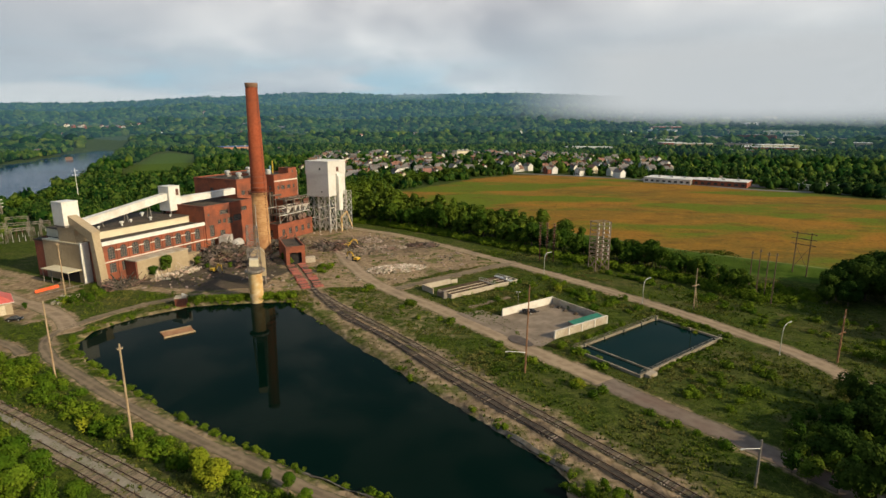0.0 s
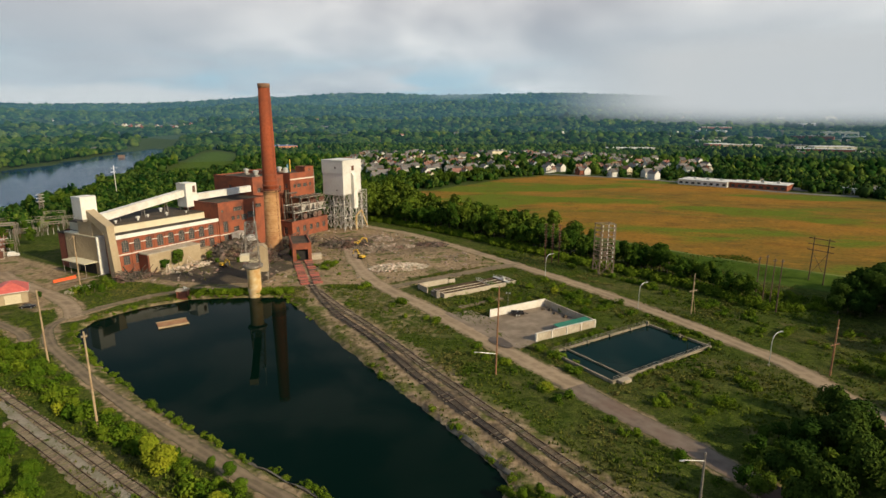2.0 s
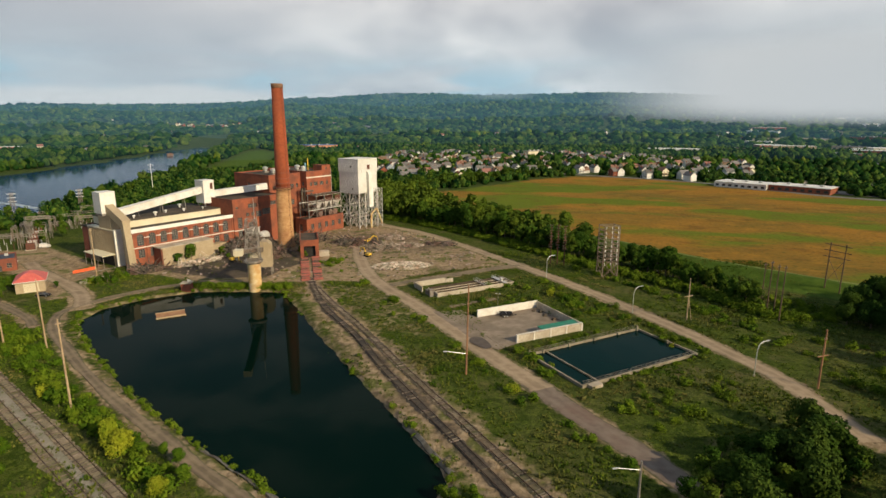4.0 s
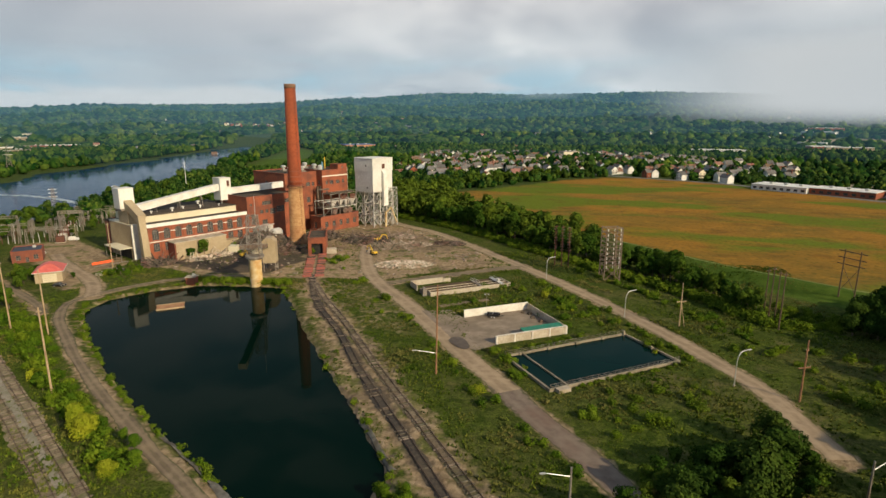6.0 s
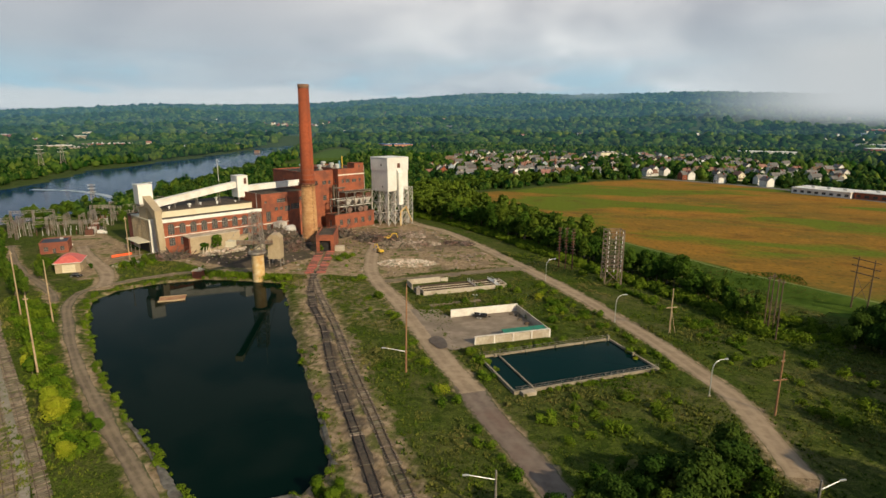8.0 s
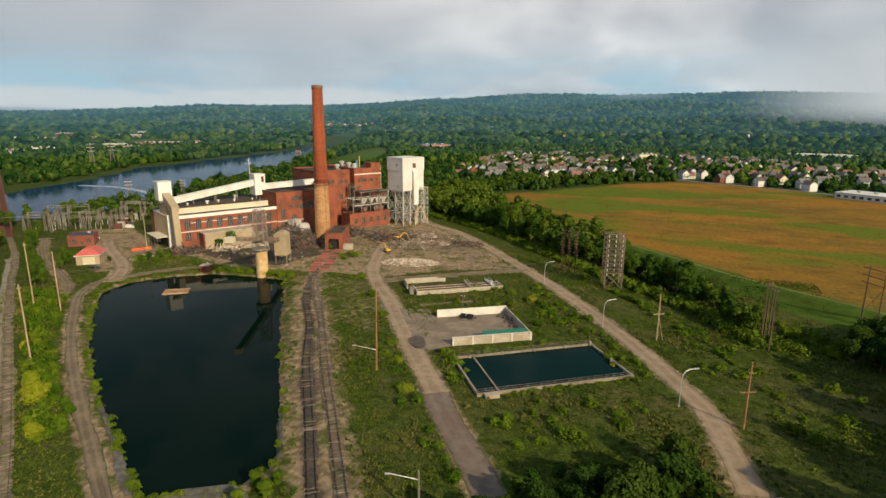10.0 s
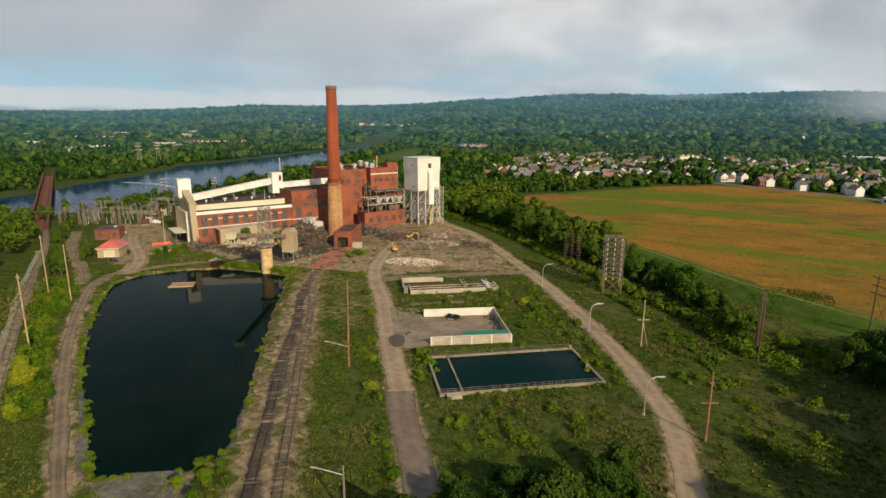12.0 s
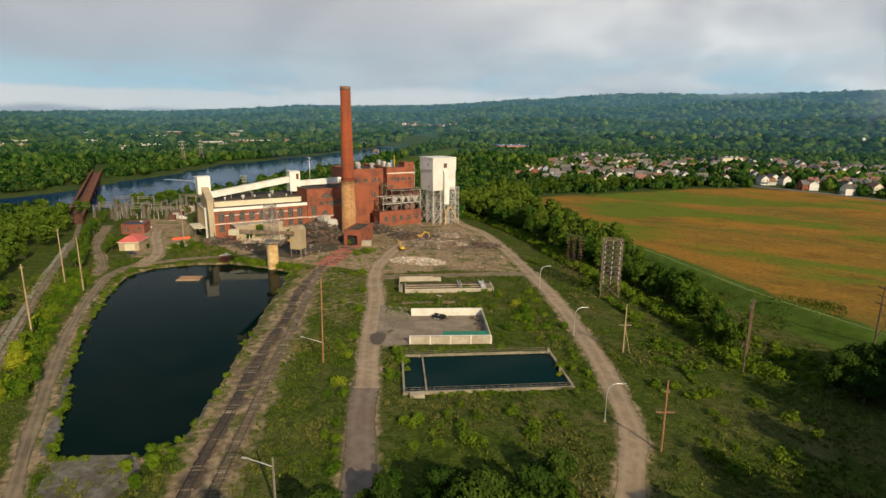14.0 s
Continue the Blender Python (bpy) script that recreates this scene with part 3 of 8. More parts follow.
dark = np.maximum(dark, 0.15 * sstep(-9, -3, pond_sd) * (X > -20) * (Y > 85))
dark = np.maximum(dark, 0.42 * zone([], [[(-76, 262), (-38, 246), (-2, 250), (4, 262), (-26, 292), (-70, 300), (-90, 262)]], 6.0))
fieldm = sstep(-6, 10, sdf(X, Y, FIELD) + 4 * wobble(X, Y, 0.3))
lush = np.maximum(zone([(LEVEE, 9)], [], 10), sstep(-10, 20, sdf(X, Y, GOLF)))
lush = np.maximum(lush, cleared(X, Y) * 0.9 * (np.hypot(X, Y) > 600))
far = sstep(330, 420, np.hypot(X, Y)) * (1 - fieldm) * (1 - lush)
lots = zone([], [[(cx + a * math.cos(q) * math.cos(radians(rz)) - b * math.sin(q) * math.sin(radians(rz)), cy + a * math.cos(q) * math.sin(radians(rz)) + b * math.sin(q) * math.cos(radians(rz))) for q in [i * math.pi / 6 for i in range(12)]] for cx, cy, a, b, rz in LOTS] + [[(-1220, 760), (-1060, 860), (-980, 1000), (-1120, 960), (-1280, 860)]], 12.0)



def ground_material():
    m = bpy.data.materials.new("ground_cover")
    m.use_nodes = True
    nt = m.node_tree
    b = nt.nodes["Principled BSDF"]
    b.inputs["Roughness"].default_value = 0.95
    b.inputs["Specular IOR Level"].default_value = 0.04
    geo = nt.nodes.new("ShaderNodeNewGeometry")
    def nz(s, d=5.0, stretch=None):
        q = nt.nodes.new("ShaderNodeTexNoise")
        q.inputs["Scale"].default_value, q.inputs["Detail"].default_value = s, d
        if stretch:
            mp = nt.nodes.new("ShaderNodeMapping")
            mp.inputs["Rotation"].default_value, mp.inputs["Scale"].default_value = (0, 0, radians(stretch[0])), (stretch[1], 1, 1)
            nt.links.new(geo.outputs["Position"], mp.inputs["Vector"])
            nt.links.new(mp.outputs[0], q.inputs["Vector"])
        else:
            nt.links.new(geo.outputs["Position"], q.inputs["Vector"])
        return q.outputs[0]
    def rng(v, a, c, lo=0.0, hi=1.0):
        q = nt.nodes.new("ShaderNodeMapRange")
        for i, k in enumerate((a, c, lo, hi)):
            q.inputs[i + 1].default_value = k
        nt.links.new(v, q.inputs[0])
        return q.outputs[0]
    def mix(f, a, c):
        q = nt.nodes.new("ShaderNodeMix")
        q.data_type = "RGBA"
        nt.links.new(f, q.inputs["Factor"])
        for i, k in ((6, a), (7, c)):
            if isinstance(k, tuple):
                q.inputs[i].default_value = (*k, 1)
            else:
                nt.links.new(k, q.inputs[i])
        return q.outputs[2]
    def math2(op, a, c):
        q = nt.nodes.new("ShaderNodeMath")
        q.operation = op
        for i, k in ((0, a), (1, c)):
            if isinstance(k, float):
                q.inputs[i].default_value = k
            else:
                nt.links.new(k, q.inputs[i])
        return q.outputs[0]
    def attr(nm):
        q = nt.nodes.new("ShaderNodeAttribute")
        q.attribute_name = nm
        return q.outputs["Fac"]
    def rough_edge(nm, s=0.5, k=0.9):
        return rng(math2("ADD", attr(nm), math2("MULTIPLY", math2("SUBTRACT", nz(s, 6.0), 0.5), k)), 0.3, 0.7)
    fine, mid, big = nz(2.2), nz(0.25, 6.0), nz(0.035, 6.0)
    grass = mix(rng(mid, 0.35, 0.65), (0.032, 0.058, 0.006), (0.072, 0.098, 0.012))
    grass = mix(rng(big, 0.46, 0.62, 0, 0.8), grass, (0.105, 0.098, 0.034))
    grass = mix(rng(fine, 0.40, 0.62, 0, 0.75), grass, (0.020, 0.034, 0.005))
    grass = mix(rng(nz(0.8, 6.0), 0.52, 0.68, 0, 0.6), grass, (0.115, 0.145, 0.018))
    grass = mix(rng(nz(0.09, 6.0), 0.58, 0.72, 0, 0.6), grass, (0.15, 0.115, 0.06))
    grass = mix(rng(nz(5.0, 4.0), 0.52, 0.66, 0, 0.55), grass, (0.15, 0.145, 0.045))
    grass = mix(rng(nz(0.45, 7.0), 0.50, 0.60, 0, 0.6), grass, (0.022, 0.040, 0.005))
    gold = mix(rng(nz(0.016, 9.0, (40, 0.5)), 0.40, 0.60), (0.29, 0.138, 0.022), (0.165, 0.11, 0.022))
    gold = mix(rng(nz(0.13, 8.0, (38, 0.6)), 0.52, 0.66, 0, 0.7), gold, (0.31, 0.155, 0.024))
    gold = mix(rng(nz(0.019, 10.0, (44, 0.45)), 0.49, 0.57, 0, 0.9), gold, (0.095, 0.145, 0.012))
    gold = mix(rng(nz(0.5, 8.0), 0.50, 0.66, 0, 0.6), gold, (0.072, 0.07, 0.014))
    gold = mix(rng(nz(0.07, 9.0, (20, 0.7)), 0.55, 0.68, 0, 0.5), gold, (0.10, 0.055, 0.016))
    col = mix(rough_edge("fieldm", 0.08), grass, gold)
    col = mix(rough_edge("lush", 0.15), col, mix(rng(mid, 0.3, 0.7), (0.045, 0.085, 0.011), (0.08, 0.125, 0.018)))
    col = mix(attr("far"), col, mix(rng(mid, 0.3, 0.7), (0.03, 0.05, 0.012), (0.06, 0.08, 0.022)))
    soil = mix(rng(nz(0.5, 6.0), 0.35, 0.65), (0.22, 0.152, 0.086), (0.36, 0.265, 0.165))
    soil = mix(rng(nz(0.07, 6.0), 0.48, 0.66, 0, 0.7), soil, (0.13, 0.095, 0.06))
    soil = mix(rng(nz(0.13, 7.0), 0.53, 0.63, 0, 0.85), soil, (0.085, 0.105, 0.018))
    soil = mix(rng(nz(0.9, 6.0), 0.52, 0.70, 0, 0.6), soil, (0.37, 0.29, 0.185))
    soil = mix(rng(nz(0.35, 6.0, (30, 3.0)), 0.54, 0.66, 0, 0.55), soil, (0.075, 0.055, 0.035))
    col = mix(rough_edge("dirt"), col, soil)
    col = mix(math2("MULTIPLY", rough_edge("dark", 0.3), 0.85), col, mix(rng(fine, 0.3, 0.7), (0.045, 0.038, 0.032), (0.085, 0.07, 0.055)))
    col = mix(rough_edge("lots", 0.02), col, mix(rng(nz(0.03, 6.0), 0.4, 0.6), (0.30, 0.25, 0.18), (0.20, 0.18, 0.145)))
    nt.links.new(col, b.inputs["Base Color"])
    bp = nt.nodes.new("ShaderNodeBump")
    bp.inputs["Strength"].default_value, bp.inputs["Distance"].default_value = 0.9, 0.6
    nt.links.new(math2("ADD", mid, math2("MULTIPLY", fine, 0.5)), bp.inputs["Height"])
    nt.links.new(bp.outputs[0], b.inputs["Normal"])
    return m


me = mesh_np("ground", np.stack([X.ravel(), Y.ravel(), Z.ravel()], -1), quads, ground_material())
for nm, arr in (("dirt", dirt), ("dark", dark), ("fieldm", fieldm), ("lush", lush), ("far", far), ("lots", lots)):
    me.attributes.new(nm, "FLOAT", "POINT").data.foreach_set("value", arr.ravel().astype(np.float32))
me.polygons.foreach_set("use_smooth", [True] * len(me.polygons))
tagged(new("ground", me), "weedy green and bare brown industrial ground with a golden field", "ground", kind="structure")


def sheet(name, poly, z, mat, label, category):
    bm = bmesh.new()
    bm.faces.new([bm.verts.new((x, y, z)) for x, y in poly])
    bmesh.ops.triangulate(bm, faces=bm.faces[:])
    return solo(name, bm, mat, label, category, kind="structure")


def grown(poly, d):
    """The outline pushed outwards from its middle."""
    cx, cy = sum(p[0] for p in poly) / len(poly), sum(p[1] for p in poly) / len(poly)
    return [(x + (x - cx) / math.hypot(x - cx, y - cy) * d, y + (y - cy) / math.hypot(x - cx, y - cy) * d) for x, y in poly]


sheet("water", grown(POND, 4), -0.8, PONDWATER, "still dark cooling pond water", "pond")
sheet("water", [(-1100, 1700), (-700, 1500), (-430, 1000), (-230, 330), (-240, -160), (-700, -160), (-640, 900), (-1000, 1500)], -3.0, RIVERWATER, "wide blue river water with slight ripples", "river")
bm = bmesh.new()
lathe(bm, [(60, 0.05), (60, 0.5)], 28)
solo("water", bm, RIVERWATER, "pale flooded gravel pit far off", "lake", Matrix.Translation((-1075, 1000, 0.2)) @ Matrix.Diagonal((0.8, 1.2, 1, 1)), kind="structure")


def smooth_line(line, step):
    """Points along a Catmull-Rom curve through the line, about a step apart."""
    p = [Vector((*q, 0)) for q in line]
    p = [p[0] * 2 - p[1]] + p + [p[-1] * 2 - p[-2]]
    out = []
    for a, b, c, d in zip(p, p[1:], p[2:], p[3:]):
        n = max(1, round((c - b).length / step))
        for i in range(n):
            k = i / n
            out.append(0.5 * (2 * b + (c - a) * k + (2 * a - 5 * b + 4 * c - d) * k * k + (3 * b - a - 3 * c + d) * k ** 3))
    return out + [p[-2]]


def ribbon(name, line, width, mat, label, category="road", lift=0.07, ragged=0.16, step=1.0, over=8):
    pts = smooth_line(line, step)
    rnd = random.Random(len(line) * 7 + int(width * 10))
    rows, bm = [], bmesh.new()
    lay = bm.verts.layers.float.new("across")
    for i, p in enumerate(pts):
        t = (pts[min(i + 1, len(pts) - 1)] - pts[max(i - 1, 0)]).normalized()
        s = Vector((t.y, -t.x, 0))
        row = []
        for k in range(over + 1):
            f = k / over * 2 - 1
            e = width / 2 * f
            if k in (0, over):
                e += rnd.uniform(-ragged, ragged) * (1 if k else -1) + 0.28 * math.sin(i * 0.21 + k) + 0.2 * math.sin(i * 0.083 + 2 * k)
            q = p + s * e
            row.append(bm.verts.new((q.x, q.y, float(ground_z(q.x, q.y)) + lift * (1 if 0 < k < over else 0.3))))
            row[-1][lay] = f
        rows.append(row)
    for a, b in zip(rows, rows[1:]):
        for k in range(over):
            bm.faces.new((a[k], a[k + 1], b[k + 1], b[k]))
    return solo(name, bm, mat, label, category, kind="structure", smooth=True)


ribbon("road", ROAD_POND, 3.0, DIRTROAD, "pale packed dirt road along the pond")
ribbon("road", ROAD_MID[:4], 6.2, ASPHALT, "worn brown-grey service road beside the rails")
ribbon("road", [(38.5, 123.6), *ROAD_MID[3:]], 6.4, LANE, "sandy lane with a worn surface to the yard", lift=0.085, ragged=0.3)
ribbon("road", ROAD_EAST, 5.6, LANE, "worn brown-grey road with street lamps")
ribbon("road", ROAD_CROSS, 4.2, DIRTROAD, "short dirt lane between two roads")
ribbon("road", ROAD_GATE, 6.0, LANE, "dirt drive to the power station")
ribbon("road", ROAD_WEST, 3.2, DIRTROAD, "narrow dirt track into bushes")
# darker brown oval lying on the sandy lane
bm = bmesh.new()
bm.faces.new([bm.verts.new((2.2 * math.cos(a) * (1 + 0.12 * math.sin(3 * a)), 5.0 * math.sin(a) * (1 + 0.1 * math.sin(2 * a + 1)), 0.24)) for a in [i * math.pi / 12 for i in range(24)]])
solo("road_patch", bm, DARKPATCH, "dark oval patch on the dirt", "wet patch", pose(21.8, 148.6, 0, 0, 0, 37), kind="structure")

sheet("pavement", [(4, 172), (12, 161), (21, 148.5), (27, 144.5), (32, 150), (18, 169.5), (13, 175)], 0.15, YARDPAVING, "packed dirt entrance to the walled yard", "pavement")


# ---- railway tracks
ribbon("gravel_path", [(-10, 57.4), (-28, 69.9), (-52, 83.9), (-78.5, 99.3), (-107, 115.8), (-141, 136.2), (-181, 161)], 2.0, GRAVEL, "pale grey gravel strip between two tracks", "gravel strip", 0.1, 0.35)


def railway(line, label, near=110, weedy=0.12, wide=2.7, bed_mat=BALLAST):
    pts = smooth_line(line, 0.62)
    t = thing("railway_track", label, "railway track", kind="structure", group="railway tracks")
    bed = ribbon("ballast_bed", line, wide, bed_mat, "", "", 0.14, 0.4)
    bed.parent = t
    for key in ("label", "category", "kind"):
        if key in bed:
            del bed[key]
    rnd = random.Random(int(line[0][0] * 10))
    tie = link_mesh("sleeper", B((-1.3, 1.3, -0.12, 0.12, 0, 0.16)), TIE)
    rest = bmesh.new()
    for side in (-0.76, 0.76):
        bm = bmesh.new()
        prev = None
        for i in range(0, len(pts), 3):
            d = (pts[min(i + 1, len(pts) - 1)] - pts[max(i - 1, 0)]).normalized()
            p = pts[i] + Vector((d.y, -d.x, 0)) * side
            p.z = float(ground_z(p.x, p.y)) + 0.36
            if prev is not None:
                beam(bm, prev, p, 0.09, 0.16)
            prev = p
        part("rail", bm, RAIL, t)
    made = 0
    for i in range(len(pts) - 1):
        d = (pts[i + 1] - pts[i]).normalized()
        if rnd.random() < weedy:
            continue
        z = float(ground_z(pts[i].x, pts[i].y)) + 0.13
        a = math.degrees(math.atan2(d.y, d.x)) - 90 + rnd.uniform(-2, 2)
        if made < near:
            ob = new("sleeper", tie)
            ob.parent = t
            ob.matrix_world = pose(pts[i].x, pts[i].y, z, 0, 0, a)
            made += 1
        else:
            n0 = len(rest.verts)
            box(rest, -1.3, 1.3, -0.12, 0.12, 0, 0.16)
            rest.verts.ensure_lookup_table()
            bmesh.ops.transform(rest, matrix=pose(pts[i].x, pts[i].y, z, 0, 0, a), verts=rest.verts[n0:])
    if len(rest.verts):
        tagged(part("sleeper", rest, TIE, t), kind="stuff")
    else:
        rest.free()


railway(TRACK_1, "rusty railway track on grey sleepers beside the pond", weedy=0.3, wide=2.5)
railway(TRACK_2, "rusty railway track with coal-dark ballast", weedy=0.8, wide=2.3, bed_mat=BALLAST_DARK)
railway(TRACK_A, "weedy railway track leading to the river bridge", weedy=0.3, wide=2.5, bed_mat=BALLAST_PALE)
railway(TRACK_B, "overgrown railway siding", weedy=0.55, wide=2.3, bed_mat=BALLAST_PALE)


# ---- the power station
SITE = pose(-126.9, 204.8, 0, 0, 0, 64.5)     # x along the turbine hall's front, y into it


def site(x, y, z=0, rz=0):
    return SITE @ pose(x, y, z, 0, 0, rz)


def flat_roof(parent, x0, x1, y0, y1, z, lip=0.7, coping=STONE):
    part("roof", B((x0 + 0.35, x1 - 0.35, y0 + 0.35, y1 - 0.35, z - 0.4, z)), ROOF, parent)
    part("coping", B((x0 - 0.1, x1 + 0.1, y0 - 0.1, y0 + 0.35, z - 0.02, z + lip), (x0 - 0.1, x1 + 0.1, y1 - 0.35, y1 + 0.1, z - 0.02, z + lip),
                     (x0 - 0.1, x0 + 0.35, y0 + 0.35, y1 - 0.35, z - 0.02, z + lip), (x1 - 0.35, x1 + 0.1, y0 + 0.35, y1 - 0.35, z - 0.02, z + lip)), coping, parent)


def block(parent, x0, x1, y0, y1, z0, z1, front=(), left=(), right=(), mat=BRICK, frame_mat=STEEL):
    """Four walls as one mesh, with openings and windows in the front (low y), left (low x) and right."""
    bm = bmesh.new()
    holed(bm, (x0, y0), (x1, y0), z0, z1, list(front))
    holed(bm, (x1, y0), (x1, y1), z0, z1, list(right))
    holed(bm, (x1, y1), (x0, y1), z0, z1, [])
    holed(bm, (x0, y1), (x0, y0), z0, z1, list(left))
    part("wall", bm, mat, parent)
    for loops, a, b in ((front, (x0, y0), (x1, y0)), (right, (x1, y0), (x1, y1)), (left, (x0, y1), (x0, y0))):
        for lp in loops:
            h = max(q[1] for q in lp) - min(q[1] for q in lp)
            w = max(q[0] for q in lp) - min(q[0] for q in lp)
            wall_window(parent, a, b, lp, 0.3, (max(2, round(w / 0.9)), max(2, round(h / 0.9))), frame_mat)


# turbine hall
hall = thing("turbine_hall", "red brick turbine hall with arched windows and white coping", "industrial building", SITE)
bays = [3.2 + 5.0 * i for i in range(9)]
front = [arch(x, 2.9, 9.0, 13.9) for x in bays] + [rect(x, 2.7, 3.9, 7.6) for x in bays]
block(hall, 0, 47.3, 0, 37, 0, 15.3, front, [rect(3.5, 2.4, 4, 8), rect(3.5, 2.4, 9.5, 13)])
for x in [0.35] + [5.7 + 5.0 * i for i in range(8)] + [46.9]:
    part("pilaster", B((x - 0.4, x + 0.4, -0.3, -0.003, 0, 14.4)), BRICK, hall)
for x in [5.7 + 5.0 * i for i in range(8)]:
    part("stone_band", B((x - 1.1, x + 1.1, -0.36, -0.302, 12.2, 12.55)), STONE, hall)
part("belt_course", B((-0.1, 47.4, -0.42, -0.004, 8.15, 8.5)), STONE, hall)
part("white_coping", B((-0.3, 47.5, -0.5, 0.4, 14.75, 16.2)), TRIM, hall, "white painted coping band")
part("roof", B((0.2, 47.2, 0.42, 9, 14.9, 15.6)), ROOF, hall)
bm = bmesh.new()
hexa(bm, [(2, 9, 15), (47.2, 9, 15), (47.2, 36.9, 15), (2, 36.9, 15)], [(2, 9, 18.4), (47.2, 9, 18.4), (47.2, 36.9, 18.4), (2, 36.9, 18.4)])
part("clerestory", bm, CREAM, hall, "cream sheet-metal clerestory")
part("upper_roof", B((1.7, 47.25, 8.7, 37, 18.404, 18.75)), ROOF, hall)
for x, y, s in ((8, 13, 0.8), (17, 12, 1.2), (24, 16, 0.8), (31, 13, 0.9), (36, 25, 1.2), (14, 27, 1.0), (40, 12, 0.7)):
    bm = bmesh.new()
    lathe(bm, [(0.35 * s, 0), (0.35 * s, 0.9 * s), (0.8 * s, 1.0 * s), (0.7 * s, 1.4 * s), (0.1, 1.6 * s)], 12)
    ob = part("roof_vent", bm, WHITE, hall)
    ob.matrix_world = site(x, y, 18.74)
# tan clad end of the hall
part("end_cladding", B((-3, -0.004, 8.6, 31.6, 0, 15.0)), TAN, hall, "tan ribbed cladding")
bm = bmesh.new()
for i in range(38):
    box(bm, -3.09, -3.002, 8.8 + i * 0.6, 9.0 + i * 0.6, 0.2, 14.8)
part("cladding_ribs", bm, TAN, hall)
part("corner_trim", B((-3.2, -0.004, 8.05, 8.6, 0, 15.6)), WHITE, hall, "white vertical trim")
part("end_coping", B((-3.15, 0, 8.6, 31.7, 15.0, 15.4)), CREAM, hall)
part("brick_corner", B((-3, -0.004, 31.8, 37, 0, 14.4)), BRICK_DARK, hall)
part("brick_corner_roof", B((-3.3, 3, 31.7, 37.3, 14.404, 15.0)), ROOF, hall)
part("penthouse", B((-2.6, 1.6, 11.5, 21.5, 15.4, 22.0)), TAN, hall)
part("canopy", B((-8.5, -3.1, 9.0, 25.5, 5.2, 5.5)), CREAM, hall, "cream entrance canopy")
for y in (9.4, 14.5, 20, 25.1):
    part("canopy_post", B((-8.2, -8.0, y - 0.1, y + 0.1, 0, 5.2)), STEEL, hall)
# flat panel on the cladding, its darkness painted for an unlit opening
part("doorway", B((-3.1, -3.03, 11, 23, 0, 4.4)), DARK, hall)
# tan lean-to along the front
part("lean_to", B((8.5, 32, -6.5, -0.5, 0, 7.6)), TAN, hall, "tan rendered lean-to")
part("lean_to_end", B((7.9, 8.497, -6.3, -0.5, 0, 7.4)), BRICK_DARK, hall)
part("lean_to_roof", B((7.7, 32.3, -6.8, -0.45, 7.604, 7.95)), CONCRETE, hall)
part("lean_to", B((32.01, 40, -4.2, -0.5, 0, 4.6)), TAN, hall)

# transfer towers and conveyor galleries
tt = thing("transfer_tower", "white sheet-metal conveyor transfer tower on the hall roof", "conveyor tower", SITE)
part("cladding", B((-4.5, 1.6, 13.4, 19.7, 22.05, 30.6)), WHITE, tt)
part("roof", B((-4.6, 1.7, 13.3, 19.8, 30.604, 30.9)), WHITE, tt)
part("base_skirt", B((-4.2, 1.3, 13.7, 19.4, 21.2, 22.04)), STEEL, tt)
tt = thing("transfer_tower", "white sheet-metal transfer tower between two conveyor galleries", "conveyor tower", SITE)
part("cladding", B((43.6, 49.4, 15.9, 22.6, 20.5, 31.2)), WHITE, tt)
part("roof", B((43.5, 49.5, 15.8, 22.7, 31.204, 31.5)), WHITE, tt)
part("door", B((47.2, 48.6, 15.8, 15.895, 27.2, 30.2)), RUST, tt, "rust-brown louvre door")
for x in (44, 48.6):
    for y in (16.3, 21.8):
        part("leg", B((x, x + 0.5, y, y + 0.5, 18.7, 20.5)), STEEL, tt)


def gallery(name, a, b, w, h, mat, label, roof=None):
    """An enclosed conveyor gallery: side sheets, roof, ribs; a and b are the middles of its floor."""
    g = thing(name, label, "conveyor gallery", SITE)
    a, b = Vector(a), Vector(b)
    up = Vector((0, 0, h / 2))
    bm = bmesh.new()
    d = (b - a).normalized()
    s = Vector((d.y, -d.x, 0)).normalized() * w / 2
    hexa(bm, [a - s, a + s, a + s + up * 2, a - s + up * 2], [b - s, b + s, b + s + up * 2, b - s + up * 2])
    part("side_cladding", bm, mat, g)
    bm = bmesh.new()
    s2, u2, u3 = s * 1.08, up * 2.005, up * 2.1
    hexa(bm, [a - s2 + u2, a + s2 + u2, a + s2 + u3, a - s2 + u3], [b - s2 + u2, b + s2 + u2, b + s2 + u3, b - s2 + u3])
    part("roof", bm, roof or mat, g)
    bm = bmesh.new()
    n = int((b - a).length / 1.5)
    for i in range(1, n):
        p = a.lerp(b, i / n)
        for q in (s * 1.015, -s * 1.015):
            beam(bm, p + q, p + q + up * 2, 0.06, 0.06)
    tagged(part("ribs", bm, mat, g), kind="stuff")
    return g


g1 = gallery("conveyor_gallery", (1.7, 16.2, 19.6), (43.55, 18.8, 25.4), 3.0, 3.0, WHITE, "long white inclined conveyor gallery above the hall roof")
for x in (12, 23, 34):
    z = 19.6 + (x - 1.7) * 5.8 / 41.85
    bm = bmesh.new()
    beam(bm, (x, 16.0, 18.7), (x, 17.0, z), 0.25), beam(bm, (x, 19.0, 18.7), (x, 18.0, z), 0.25), beam(bm, (x, 17.0, z), (x, 18.0, z), 0.25)
    part("trestle", bm, STEEL, g1)
gallery("conveyor_gallery", (49.45, 17.6, 23.2), (75.5, 9.5, 25.0), 2.8, 2.8, WHITE, "white conveyor gallery leading into the boiler house")
g2 = thing("conveyor_chute", "tan enclosed coal chute down to the ground", "conveyor chute", SITE)
